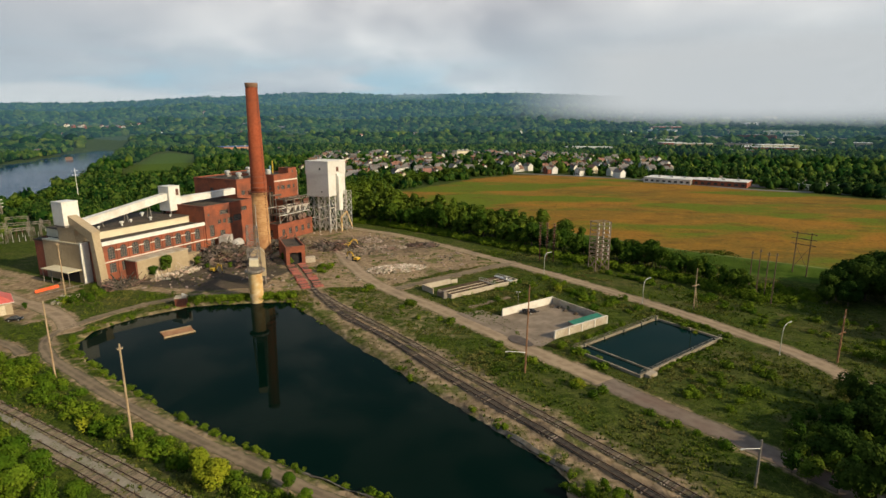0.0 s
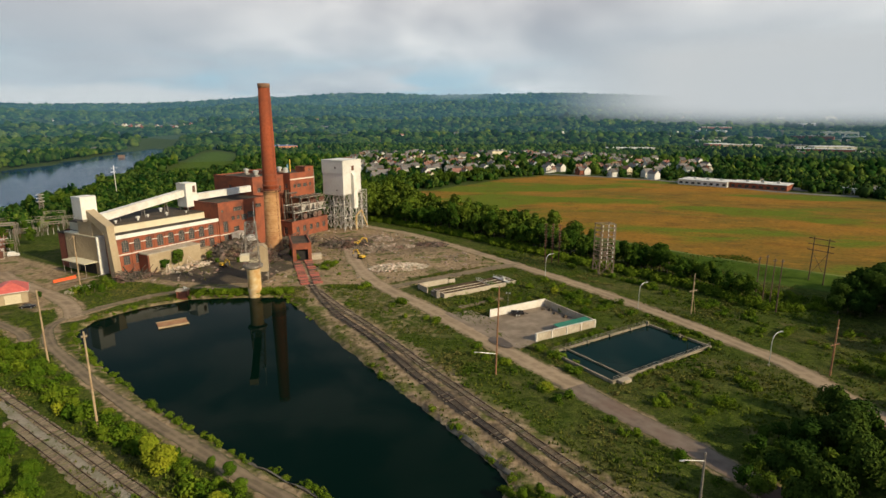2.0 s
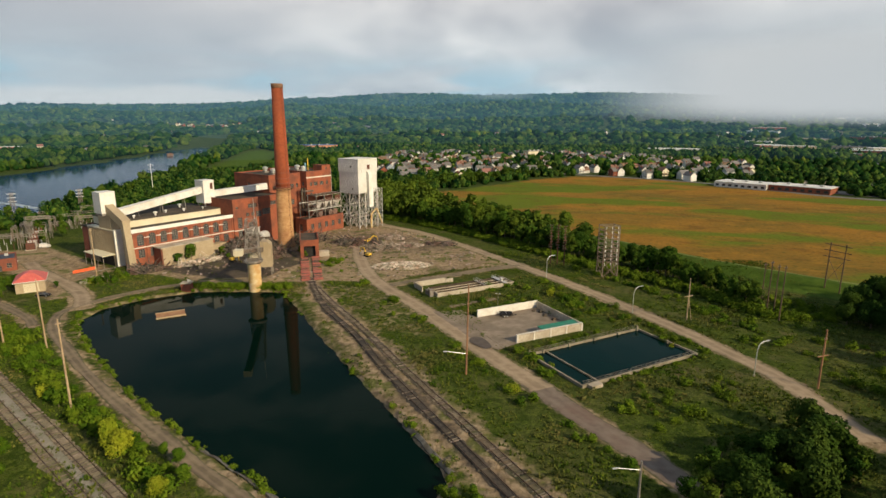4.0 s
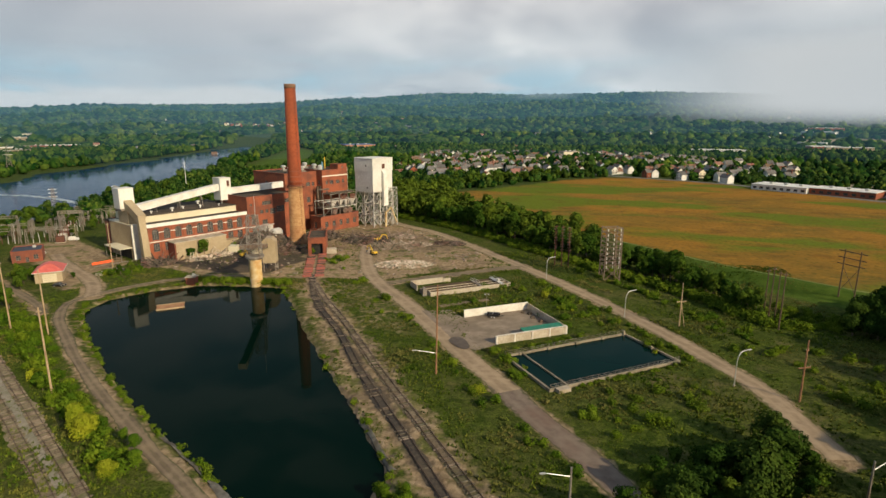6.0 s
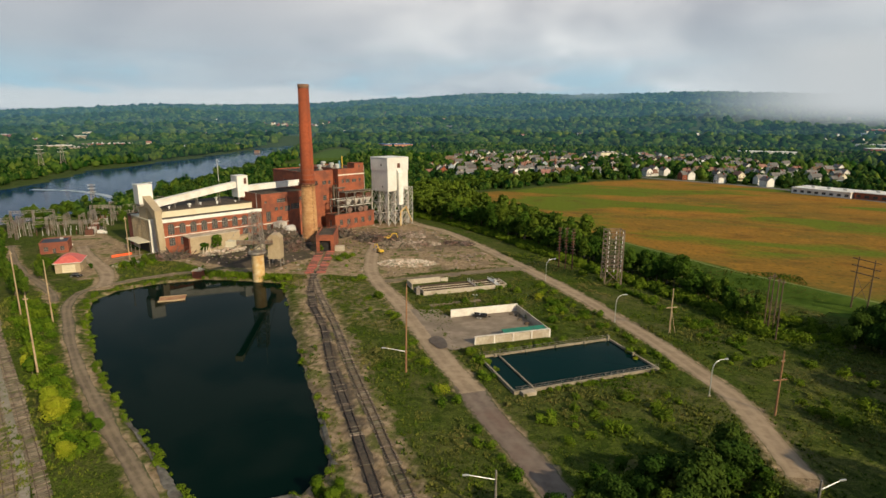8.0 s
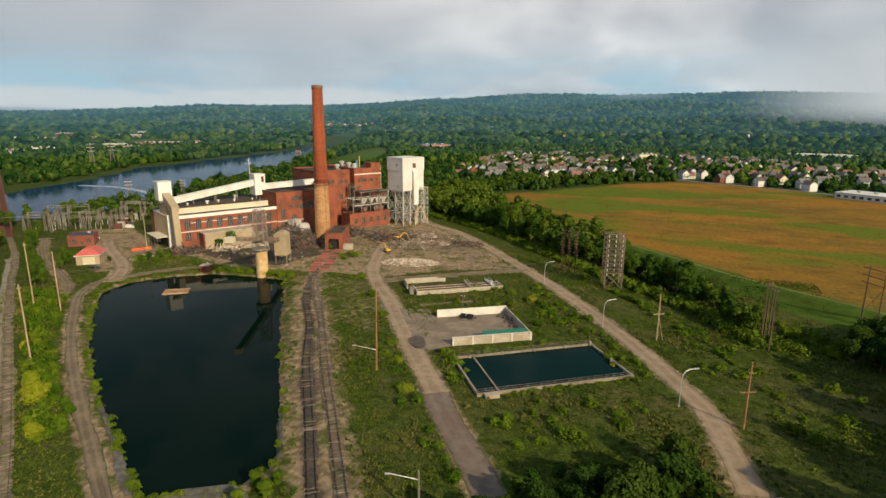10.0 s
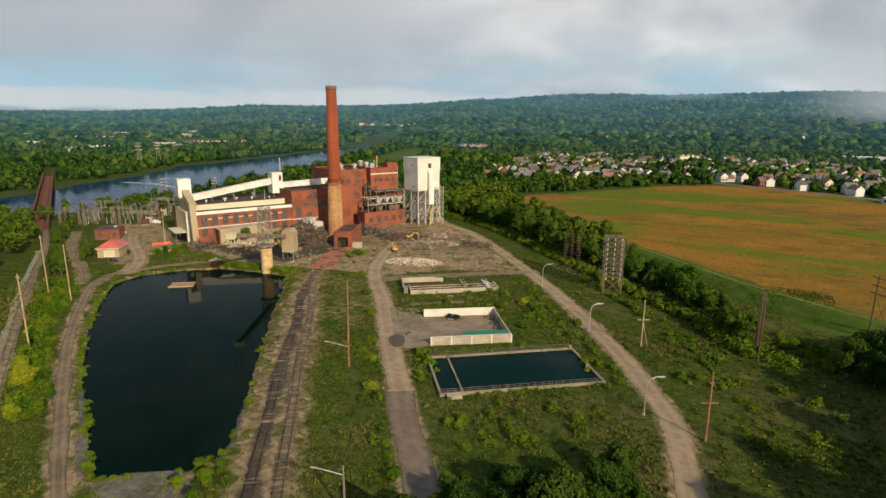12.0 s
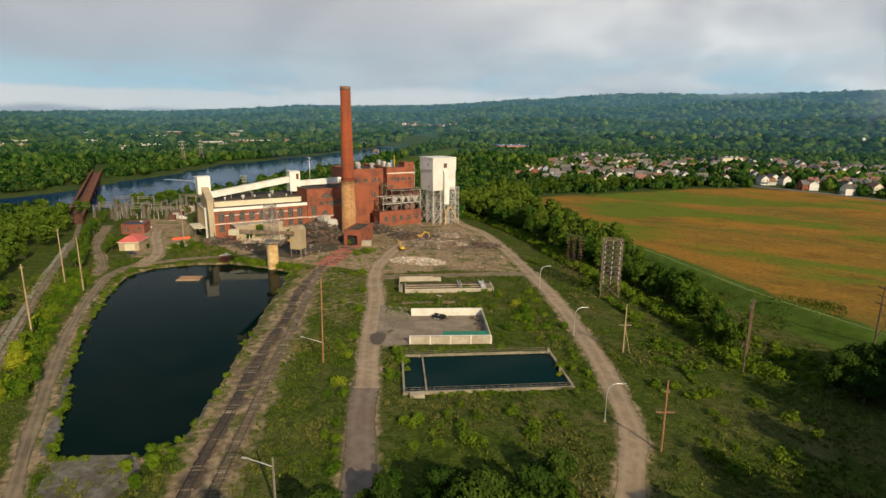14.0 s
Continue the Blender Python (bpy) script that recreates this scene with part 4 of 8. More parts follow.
cx0, cx1 = -2.9, 0.5
bm = bmesh.new()
hexa(bm, [(cx0, 13.38, 22.6), (cx0, 13.38, 25.7), (cx0, 0.6, 20.3), (cx0, 2.6, 17.2)], [(cx1, 13.38, 22.6), (cx1, 13.38, 25.7), (cx1, 0.6, 20.3), (cx1, 2.6, 17.2)])
part("upper_leg", bm, TAN, g2)
bm = bmesh.new()
hexa(bm, [(cx0, 0.58, 20.28), (cx0, 2.58, 17.2), (cx0, 1.4, 0.1), (cx0, -1.6, 0.1)], [(cx1 - 0.6, 0.58, 20.28), (cx1 - 0.6, 2.58, 17.2), (cx1 - 0.6, 1.4, 0.1), (cx1 - 0.6, -1.6, 0.1)])
part("lower_leg", bm, TAN, g2)
bm = bmesh.new()
for k in range(9):
    z = 1.5 + k * 2.1
    y = -1.6 + 2.18 * (z - 0.1) / 20.18
    beam(bm, (cx0 - 0.02, y - 0.03, z), (cx1 - 0.58, y - 0.03, z), 0.08, 0.12)
tagged(part("joint_strip", bm, TAN, g2), kind="stuff")

# service wing between hall and boiler house
wing = thing("service_wing", "red brick service wing with broken windows", "industrial building", SITE)
front = [rect(3.4, 2.6, 4.5, 8.0), rect(3.4, 2.6, 9.0, 14.2), rect(11, 5.0, 18.3, 20.2), rect(8, 1.8, 14.2, 16), rect(11, 1.8, 14.2, 16), rect(14.5, 3.4, 13.4, 16.2), rect(19, 5, 14.0, 17), rect(23.5, 3.6, 18.3, 20.2), rect(2.2, 1.4, 18.5, 19.6), rect(9.5, 3, 8, 11)]
block(wing, 47.35, 76, -0.8, 24, 0, 22.6, front, [rect(6.0, 2.4, 19.3, 21.2)])
flat_roof(wing, 47.35, 76, -0.8, 24, 22.6, 0.6, BRICK_DARK)
part("lower_ledge", B((47.4, 62, -1.1, -0.803, 7.9, 8.3)), STONE, wing)

# boiler house
boiler = thing("boiler_house", "tall red brick boiler house with roof vents", "industrial building", SITE)
block(boiler, 76.02, 97, 8, 37, 0, 31.4, [rect(4.0, 2.4, 24, 26.2), rect(9.5, 2.4, 24, 26.2), rect(15, 2.6, 24, 26.2), rect(15, 2.4, 15, 18), rect(18.5, 1.6, 24, 26.2)], [rect(12, 2.4, 25, 27.2), rect(19, 2.4, 25, 27.2)])
flat_roof(boiler, 76.02, 97, 8, 37, 31.4, 0.6, BRICK_DARK)
block(boiler, 97.02, 115.1, 3, 37, 0, 32.2, [rect(3, 1.6, 24.6, 26.6), rect(6.5, 2.8, 24.6, 26.6), rect(11, 2.8, 24.6, 26.6), rect(15, 1.6, 24.6, 26.6), rect(3, 1.4, 19, 21)], [rect(31, 1.8, 24.6, 26.8)], [rect(8, 2.4, 20, 24), rect(16, 2.4, 20, 24)])
flat_roof(boiler, 97.02, 115.1, 3, 37, 32.2, 0.5, BRICK_DARK)
part("stone_course", B((96.9, 115.2, 2.85, 2.997, 28.9, 29.5)), STONE, boiler)
block(boiler, 108.6, 115.0, 3.12, 10, 32.21, 35.0, [rect(3.2, 1.2, 32.9, 34.2)])
flat_roof(boiler, 108.6, 115.0, 3.12, 10, 35.0, 0.3, BRICK)
for x, y in ((84, 14), (93, 15), (100.5, 14), (89, 27), (103, 26)):
    v = thing("roof_ventilator", "galvanised mushroom roof ventilator", "ventilator", site(x, y, 31.4 if x < 97 else 32.2), group="roof ventilators")
    part("base", B((-1.3, 1.3, -1.3, 1.3, 0, 1.0)), STEEL, v)
    bm = bmesh.new()
    lathe(bm, [(0.9, 1.0), (0.9, 1.9), (1.5, 2.1), (1.5, 3.0), (0.7, 3.3)], 16)
    part("cowl", bm, GALV, v, smooth=False)
st = thing("steam_vent", "blue and yellow exhaust pipes on the boiler house roof", "exhaust pipe", site(106.5, 12, 32.2))
bm = bmesh.new()
tube(bm, (0, 0, 0), (0, 0, 6.8), 0.28)
part("pipe", bm, YELLOW, st)
bm = bmesh.new()
tube(bm, (-1.6, 0.4, 0), (-1.6, 0.4, 4.2), 0.5)
part("pipe", bm, material("blue_paint", (0.10, 0.22, 0.32), (0.16, 0.3, 0.4), 2.0), st)
bm = bmesh.new()
lathe(bm, [(1.3, 0), (1.3, 2.0), (0.9, 2.6)], 14, -3.6, 0)
part("drum", bm, GALV, st)

# low annex and the gutted steel frame above it
annex = thing("brick_annex", "low red brick annex with a rubble edge", "industrial building", SITE)
block(annex, 87.5, 114.6, -6.2, 2.9, 0, 8.2, [rect(4 + 5.0 * i, 2.2, 2.6, 5.6) for i in range(5)], [rect(4.5, 2.4, 2, 5.5)], mat=BRICK)
flat_roof(annex, 87.5, 114.6, -6.2, 2.9, 8.2, 0.5, BRICK_DARK)
fr = thing("ash_hopper_house", "gutted grey steel frame with ash hoppers and pipes", "steel frame", SITE)
bm = bmesh.new()
xs, ys, zs = (90.5, 96, 102, 108, 114), (-5.0, 1.8), (8.7, 12.6, 16.2, 20.0)
bm.free()
for x in xs:
    for y in ys:
        bm = bmesh.new()
        beam(bm, (x, y, 8.7), (x, y, 20.4 if x > 95 else 17), 0.42)
        part("column", bm, STEEL, fr)
for z in zs[1:]:
    for y in ys:
        bm = bmesh.new()
        beam(bm, (95.5 if z > 17 else 90, y, z), (114.5, y, z), 0.4)
        part("girder", bm, PALESTEEL, fr)
    for x in xs[(1 if z > 17 else 0):]:
        bm = bmesh.new()
        beam(bm, (x, ys[0], z), (x, ys[1], z), 0.38)
        part("girder", bm, STEEL, fr)
    for y in (-5.2,):
        bm = bmesh.new()
        beam(bm, (95.5 if z > 17 else 90, y, z + 1.1), (114.5, y, z + 1.1), 0.08)
        part("handrail", bm, GALV, fr)
bm = bmesh.new()
for i, x in enumerate(xs[:-1]):
    if i != 2:
        beam(bm, (x, -5, 8.7), (xs[i + 1], -5, 12.6), 0.2), beam(bm, (xs[i + 1], -5, 12.6), (x, -5, 16.2), 0.2)
part("bracing", bm, STEEL, fr)
part("deck", B((95.8, 114.3, -5.3, 2.1, 19.99, 20.2), (90.3, 114.4, -4.8, 1.6, 12.8, 12.95)), SCRAP, fr)
for x in (98.2, 103, 107.8, 111.6):
    bm = bmesh.new()
    hexa(bm, [(x - 0.7, -4.2, 13.0), (x + 0.7, -4.2, 13.0), (x + 0.7, -2.8, 13.0), (x - 0.7, -2.8, 13.0)], [(x - 2.1, -4.9, 16.0), (x + 2.1, -4.9, 16.0), (x + 2.1, 0.5, 16.0), (x - 2.1, 0.5, 16.0)])
    part("ash_hopper", bm, PALESTEEL, fr)
for x, r in ((98, 1.5), (105.5, 1.6), (109, 1.7)):
    bm = bmesh.new()
    tube(bm, (x, -5.8, 10.3), (x, -1, 10.3), r, r * 0.9, 14)
    part("duct_drum", bm, SCRAP, fr)
part("sheet_panel", B((103, 107, -5.2, -5.05, 16.6, 18.6)), RUST, fr)
part("sheet_panel", B((109.5, 113.5, -5.2, -5.05, 16.5, 19.2)), RUST, fr)
bm = bmesh.new()
for x in (94.2, 96.0):
    tube(bm, (x, 4, 8.3), (x, 4, 24), 0.55, 0.55, 10)
tube(bm, (94.2, 4, 22), (101, 2.5, 22), 0.5)
part("downpipe", bm, SCRAP, fr)

# scrubber tower on its steel legs
tower = thing("scrubber_tower", "tall off-white clad scrubber tower on a steel trestle", "industrial tower", SITE)
x0, x1, y0, y1 = 116.2, 132.0, -17.2, -2.2
part("lower_cladding", B((x0 + 0.25, x1 - 0.25, y0 + 0.25, y1 - 0.25, 20.0, 31.6)), OFFWHITE, tower)
part("upper_cladding", B((x0, x1, y0, y1, 31.604, 38.6)), OFFWHITE, tower)
part("roof", B((x0 - 0.15, x1 + 0.15, y0 - 0.15, y1 + 0.15, 38.604, 38.9)), WHITE, tower)
bm = bmesh.new()
for i in range(1, 22):
    box(bm, x0 + i * 0.7, x0 + i * 0.7 + 0.06, y0 - 0.05, y0 - 0.002, 31.7, 38.5)
    box(bm, x0 - 0.05, x0 - 0.002, y0 + i * 0.68, y0 + i * 0.68 + 0.06, 31.7, 38.5)
    box(bm, x0 + 0.2, x0 + 0.248, y0 + 0.25 + i * 0.65, y0 + 0.31 + i * 0.65, 20.2, 31.5)
part("cladding_ribs", bm, OFFWHITE, tower)
part("vent_hatch", B((x0 - 0.06, x0 - 0.003, -12.3, -11.3, 34.2, 35.2), (x0 + 0.19, x0 + 0.247, -12.8, -12.0, 22.0, 22.8)), DARK, tower)
bm = bmesh.new()
hexa(bm, [(123.0, y0 - 1.7, 12), (126.4, y0 - 1.7, 12), (126.4, y0 + 0.2, 12), (123.0, y0 + 0.2, 12)], [(123.0, y0 - 1.7, 30.2), (126.4, y0 - 1.7, 30.2), (126.4, y0 + 0.2, 32.6), (123.0, y0 + 0.2, 32.6)])
part("duct", bm, WHITE, tower, "white vertical duct on the outside")
part("louvre", B((123.4, 125.6, y0 - 0.07, y0 - 0.004, 33, 35.6)), RUST, tower)
gx, gy = (116.5, 121.6, 126.7, 131.7), (-16.9, -9.7, -2.5)
for x in gx:
    for y in gy:
        bm = bmesh.new()
        beam(bm, (x, y, 0), (x, y, 20), 0.55)
        part("leg", bm, PALESTEEL, tower)
for z in (6.5, 13.2, 19.7):
    for x in gx:
        bm = bmesh.new()
        beam(bm, (x, gy[0], z), (x, gy[-1], z), 0.4)
        part("girder", bm, PALESTEEL, tower)
    for y in gy:
        bm = bmesh.new()
        beam(bm, (gx[0], y, z + 0.41), (gx[-1], y, z + 0.41), 0.4)
        part("girder", bm, PALESTEEL, tower)
bm = bmesh.new()
for za, zb in ((0.2, 6.5), (6.5, 13.2), (13.2, 19.7)):
    for y in gy:
        for a, b in zip(gx, gx[1:]):
            beam(bm, (a, y, za), (b, y, zb), 0.24), beam(bm, (b, y, za), (a, y, zb), 0.24)
    for x in gx:
        for a, b in zip(gy, gy[1:]):
            beam(bm, (x, a, za), (x, (a + b) / 2, zb), 0.24), beam(bm, (x, b, za), (x, (a + b) / 2, zb), 0.24)
part("bracing", bm, PALESTEEL, tower)
bm = bmesh.new()
lattice(bm, [(127, -20.5, 0), (132, -20.5, 0), (132, -17.4, 0), (127, -17.4, 0)], [(127, -20.5, 22), (132, -20.5, 22), (132, -17.4, 22), (127, -17.4, 22)], 7, 0.22, 0.13)
part("stair_tower", bm, PALESTEEL, tower)
bm = bmesh.new()
lattice(bm, [(113, 3.5, 20), (115.8, 3.5, 20), (115.8, 6, 20), (113, 6, 20)], [(113, 3.5, 33.5), (115.8, 3.5, 33.5), (115.8, 6, 33.5), (113, 6, 33.5)], 6, 0.18, 0.1)
part("ladder_tower", bm, PALESTEEL, tower)
bm = bmesh.new()
tube(bm, (123.5, -19.5, 0), (123.5, -19.5, 8), 0.5), tube(bm, (123.5, -19.5, 8), (126.5, -21, 11), 0.45), tube(bm, (126.5, -21, 11), (130, -22, 2), 0.4)
part("elbow_pipe", bm, RUSTCONC, tower, "ochre elbow pipe")

# chimney
ch = thing("chimney", "tall tapering brick chimney, red above and faded tan below", "chimney", site(64, -17.6))
bm = bmesh.new()
lathe(bm, [(4.2, -0.5), (4.2, 1.2), (3.85, 1.4), (3.35, 29.0)], 40)
part("lower_shaft", bm, CHIM_LOW, ch, "sun-faded tan brick shaft", True)
bm = bmesh.new()
lathe(bm, [(3.35, 29.0), (3.3, 31.5), (2.55, 74.2)], 40)
part("upper_shaft", bm, CHIM_UP, ch, "dark red brick shaft", True)
bm = bmesh.new()
lathe(bm, [(2.56, 74.2), (2.7, 74.4), (2.7, 76.2), (2.2, 76.2)], 40)
part("cap", bm, CAPBRICK, ch, "sooty grey-brown chimney cap", True)
for z, r, h in ((28.6, 3.7, 0.7), (30.6, 3.6, 0.5), (32.8, 3.6, 0.6), (35.6, 3.4, 0.3)):
    bm = bmesh.new()
    lathe(bm, [(r - 0.3, z), (r, z), (r, z + h), (r - 0.3, z + h)], 40)
    part("ring", bm, BRICK_DARK, ch)
bm = bmesh.new()
for i in range(20):
    a = i * math.pi / 10
    c = (math.cos(a), math.sin(a))
    beam(bm, (c[0] * 3.3, c[1] * 3.3, 28.0), (c[0] * 4.7, c[1] * 4.7, 28.0), 0.12)
    beam(bm, (c[0] * 4.7, c[1] * 4.7, 28.0), (c[0] * 4.7, c[1] * 4.7, 29.2), 0.08)
    b = (math.cos(a + math.pi / 10), math.sin(a + math.pi / 10))
    for z in (27.8, 28.0, 28.7, 29.2):
        beam(bm, (c[0] * 4.7, c[1] * 4.7, z), (b[0] * 4.7, b[1] * 4.7, z), 0.09)
part("catwalk", bm, RUST, ch)
bm = bmesh.new()
for i in range(13):
    z = 3 + i * 2.0
    r = 3.85 - 0.5 * (z - 1.4) / 27.6
    lathe(bm, [(r - 0.05, z), (r + 0.05, z + 0.03), (r + 0.05, z + 0.18), (r - 0.05, z + 0.21)], 40)
tagged(part("banding", bm, CHIM_LOW, ch), kind="stuff")
bm = bmesh.new()
for s in (-0.22, 0.22):
    beam(bm, (s, -3.9, 2), (s, -2.62, 74), 0.06)
part("ladder", bm, RUST, ch)

# brick portal with its red timber ramps
portal = thing("track_hopper_house", "brick track hopper house with an open dark doorway", "industrial building", pose(-62.8, 233.8, 0, 0, 0, 23.5))
bm = bmesh.new()
holed(bm, (-4, 0), (4, 0), 0, 7.4, [rect(4, 5.0, 0.05, 5.4)], 0.6)
holed(bm, (4, 0), (4, 22), 0, 7.4, [rect(5, 1.6, 3, 5), rect(11, 1.6, 3, 5), rect(17, 1.6, 3, 5)], 0.4)
holed(bm, (4, 22), (-4, 22), 0, 7.4, [])
holed(bm, (-4, 22), (-4, 0), 0, 7.4, [])
part("wall", bm, BRICK, portal)
part("roof", B((-3.6, 3.6, 0.4, 21.6, 6.9, 7.3)), ROOF, portal)
part("parapet", B((-4.1, 4.1, -0.1, 0.4, 7.404, 8.2), (-4.1, -3.6, 0.4, 22.1, 7.404, 8.0), (3.6, 4.1, 0.4, 22.1, 7.404, 8.0)), BRICK, portal)
# near-black slab behind the opening paints the dark inside
part("doorway", B((-3, 3, 1.5, 2.0, 0.05, 5.6)), DARK, portal)
part("pier", B((4.15, 8.5, 1.5, 4.5, 0, 2.4)), CONCRETE, portal)
for s in (-1, 1):
    ramp = thing("timber_ramp", "faded red timber track ramp littered with planks", "ramp", pose(-62.8, 233.8, 0.1, 0, 0, 23.5), group="red ramps")
    rnd = random.Random(5 + s)
    for i in range(44):
        w = rnd.uniform(1.2, 1.9)
        part("plank", B((s * 2.4 - w, s * 2.4 + w, -0.4 - i * 0.85, 0.25 - i * 0.85, 0.05, rnd.uniform(0.28, 0.6))), REDPAINT if rnd.random() < 0.75 else SCRAP, ramp)

# cylindrical concrete pier in the pond with a lattice stacker
pier = thing("stacker_pier", "rust-stained round concrete pier standing in the pond", "pier", pose(-64.4, 186.5, 0))
bm = bmesh.new()
lathe(bm, [(2.3, -3.5), (2.3, 9.4), (2.3, 9.6)], 32)
part("shaft", bm, RUSTCONC, pier, smooth=False)
bm = bmesh.new()
lathe(bm, [(2.4, 9.6), (3.4, 10.2), (3.4, 10.9), (2.4, 10.9)], 12)
part("collar", bm, STEEL, pier)
boom_dir = Vector((0.32, -0.947, 0))
BOOM_BROWN = material("boom_sheeting", (0.22, 0.11, 0.065), (0.32, 0.18, 0.11), 1.0, (0.40, 0.34, 0.26), 0.3, 0.6)
stk = thing("coal_stacker", "derelict steel coal stacker with lattice mast and boom", "coal stacker", pose(-64.4, 186.5, 10.9, 0, 0, math.degrees(math.atan2(boom_dir.y, boom_dir.x))))
bm = bmesh.new()
lattice(bm, [(-2.3, -2.3, 0), (2.3, -2.3, 0), (2.3, 2.3, 0), (-2.3, 2.3, 0)], [(-1.7, -1.7, 15), (1.7, -1.7, 15), (1.7, 1.7, 15), (-1.7, 1.7, 15)], 6, 0.26, 0.15)
part("mast", bm, STEEL, stk)
bm = bmesh.new()
tube(bm, (1.6, 1.6, 14), (1.6, 1.6, 22.5), 0.12, 0.06)
part("aerial", bm, GALV, stk)
bm = bmesh.new()
a0, a1 = Vector((-19, 0, -1.2)), Vector((26, 0, 8.2))
for y in (-1.1, 1.1):
    for dz in (0, 1.5):
        beam(bm, a0 + Vector((0, y, dz)), a1 + Vector((0, y, dz)), 0.2)
    for i in range(18):
        p, q = a0.lerp(a1, i / 18), a0.lerp(a1, (i + 1) / 18)
        o = Vector((0, y, 0))
        beam(bm, p + o, q + o + Vector((0, 0, 1.5)), 0.13), beam(bm, q + o, q + o + Vector((0, 0, 1.5)), 0.13)
part("boom", bm, STEEL, stk)
bm = bmesh.new()
hexa(bm, [a0 + Vector((0, y, z)) for y, z in ((-0.95, 0.2), (0.95, 0.2), (0.95, 1.2), (-0.95, 1.2))], [a1 + Vector((0, y, z)) for y, z in ((-0.95, 0.2), (0.95, 0.2), (0.95, 1.2), (-0.95, 1.2))])
part("belt_gallery", bm, BOOM_BROWN, stk, "rust-brown sheeted belt gallery")
part("head_cab", B((24.3, 27.0, -1.3, 1.3, 7.7, 9.6)), CREAM, stk, "cream machine cab at the boom head")
part("counterweight", B((-4.2, -2.4, -1.6, 1.6, 0.1, 2.2)), CREAM, stk)
bm = bmesh.new()
for y in (-1.3, 1.3):
    tube(bm, (0, y, 14.8), (23, y, 9.2), 0.07, 0.07, 6), tube(bm, (0, y, 14.8), (-15, y, 1), 0.07, 0.07, 6)
part("stay_cable", bm, STEEL, stk)
hop = thing("coal_hopper", "tan sheet-metal coal hopper house on legs", "hopper", pose(-69.5, 205.5, 0, 0, 0, 20))
bm = bmesh.new()
hexa(bm, [(-2.6, -2.6, 3.6), (2.6, -2.6, 3.6), (2.6, 2.6, 3.6), (-2.6, 2.6, 3.6)], [(-2.6, -2.6, 12.4), (2.6, -2.6, 12.4), (2.6, 2.6, 12.4), (-2.6, 2.6, 12.4)])
hexa(bm, [(-2.6, -2.6, 12.4), (2.6, -2.6, 12.4), (2.6, 2.6, 12.4), (-2.6, 2.6, 12.4)], [(-1.2, -2.6, 13.8), (1.2, -2.6, 13.8), (1.2, 2.6, 13.8), (-1.2, 2.6, 13.8)])
part("body", bm, TAN, hop)
for x in (-2.3, 2.3):
    for y in (-2.3, 2.3):
        part("leg", B((x - 0.2, x + 0.2, y - 0.2, y + 0.2, 0, 3.6)), STEEL, hop)


# ---- rubble and scrap
def heap(name, label, cx, cy, rx, ry, h, n, mat, seed, smin=0.3, smax=1.2, beams=0.0, rz=0):
    rnd = random.Random(seed)
    bm = bmesh.new()
    k = 22
    rings = []
    for j in range(6):
        f = 1 - j / 5.5
        rings.append([bm.verts.new((rx * f * math.cos(2 * math.pi * i / k) * rnd.uniform(0.85, 1.1), ry * f * math.sin(2 * math.pi * i / k) * rnd.uniform(0.85, 1.1), -0.3 + h * (1 - f * f) * 0.75 * rnd.uniform(0.75, 1.1))) for i in range(k)])
    for p, q in zip(rings, rings[1:]):
        for i in range(k):
            bm.faces.new((p[i], p[(i + 1) % k], q[(i + 1) % k], q[i])).material_index = 1
    bm.faces.new(rings[-1]).material_index = 1
    for _ in range(n):
        a, r = rnd.uniform(0, 6.283), math.sqrt(rnd.random())
        p = Vector((rx * r * math.cos(a), ry * r * math.sin(a), h * (1 - r * r) * 0.75))
        s = rnd.uniform(smin, smax)
        if rnd.random() < beams:
            d = Vector((rnd.uniform(-1, 1), rnd.uniform(-1, 1), rnd.uniform(-0.15, 0.55))).normalized() * rnd.uniform(1.5, 5.5)
            beam(bm, p, p + d, rnd.uniform(0.12, 0.35), rnd.uniform(0.12, 0.4))
        else:
            m = pose(p.x, p.y, p.z, rnd.uniform(-40, 40), rnd.uniform(-40, 40), rnd.uniform(0, 180))
            w, d, t = s * rnd.uniform(0.5, 1), s * rnd.uniform(0.4, 0.9), s * rnd.uniform(0.15, 0.5)
            c = [m @ Vector(q) for q in ((-w, -d, -t), (w, -d, -t), (w, d, -t), (-w, d, -t))]
            e = [m @ Vector(q) for q in ((-w * rnd.uniform(0.5, 1), -d, t), (w, -d * rnd.uniform(0.5, 1), t), (w * rnd.uniform(0.6, 1), d, t), (-w, d, t))]
            hexa(bm, c, e)
    solo(name, bm, mat, label, "rubble", pose(cx, cy, 0, 0, 0, rz), kind="stuff").data.materials.append(HEAP_SOIL)


HEAP_SOIL = material("heap_soil", (0.13, 0.095, 0.06), (0.22, 0.165, 0.11), 0.8, (0.10, 0.075, 0.05), 0.2, 0.6, 0.95, bump=0.4)
PALE_RUBBLE = material("pale_rubble", (0.34, 0.285, 0.21), (0.58, 0.51, 0.41), 0.5, (0.30, 0.19, 0.11), 0.3, 0.6, 0.9, vary=0.45, island=True)
heap("rubble_pile", "pile of pale demolition rubble", -19.5, 227, 12.5, 6.5, 1.7, 900, PALE_RUBBLE, 1, 0.2, 0.7, 0.0, 18)
heap("rubble_pile", "pile of mixed brown demolition rubble", -29, 263, 12, 6, 1.3, 650, RUBBLEMAT, 2, 0.2, 0.8, 0.06, 30)
heap("rubble_pile", "low heap of rubble beside the trestle", -38, 283, 8, 6, 1.6, 300, RUBBLEMAT, 3, 0.3, 1.0, 0.1)
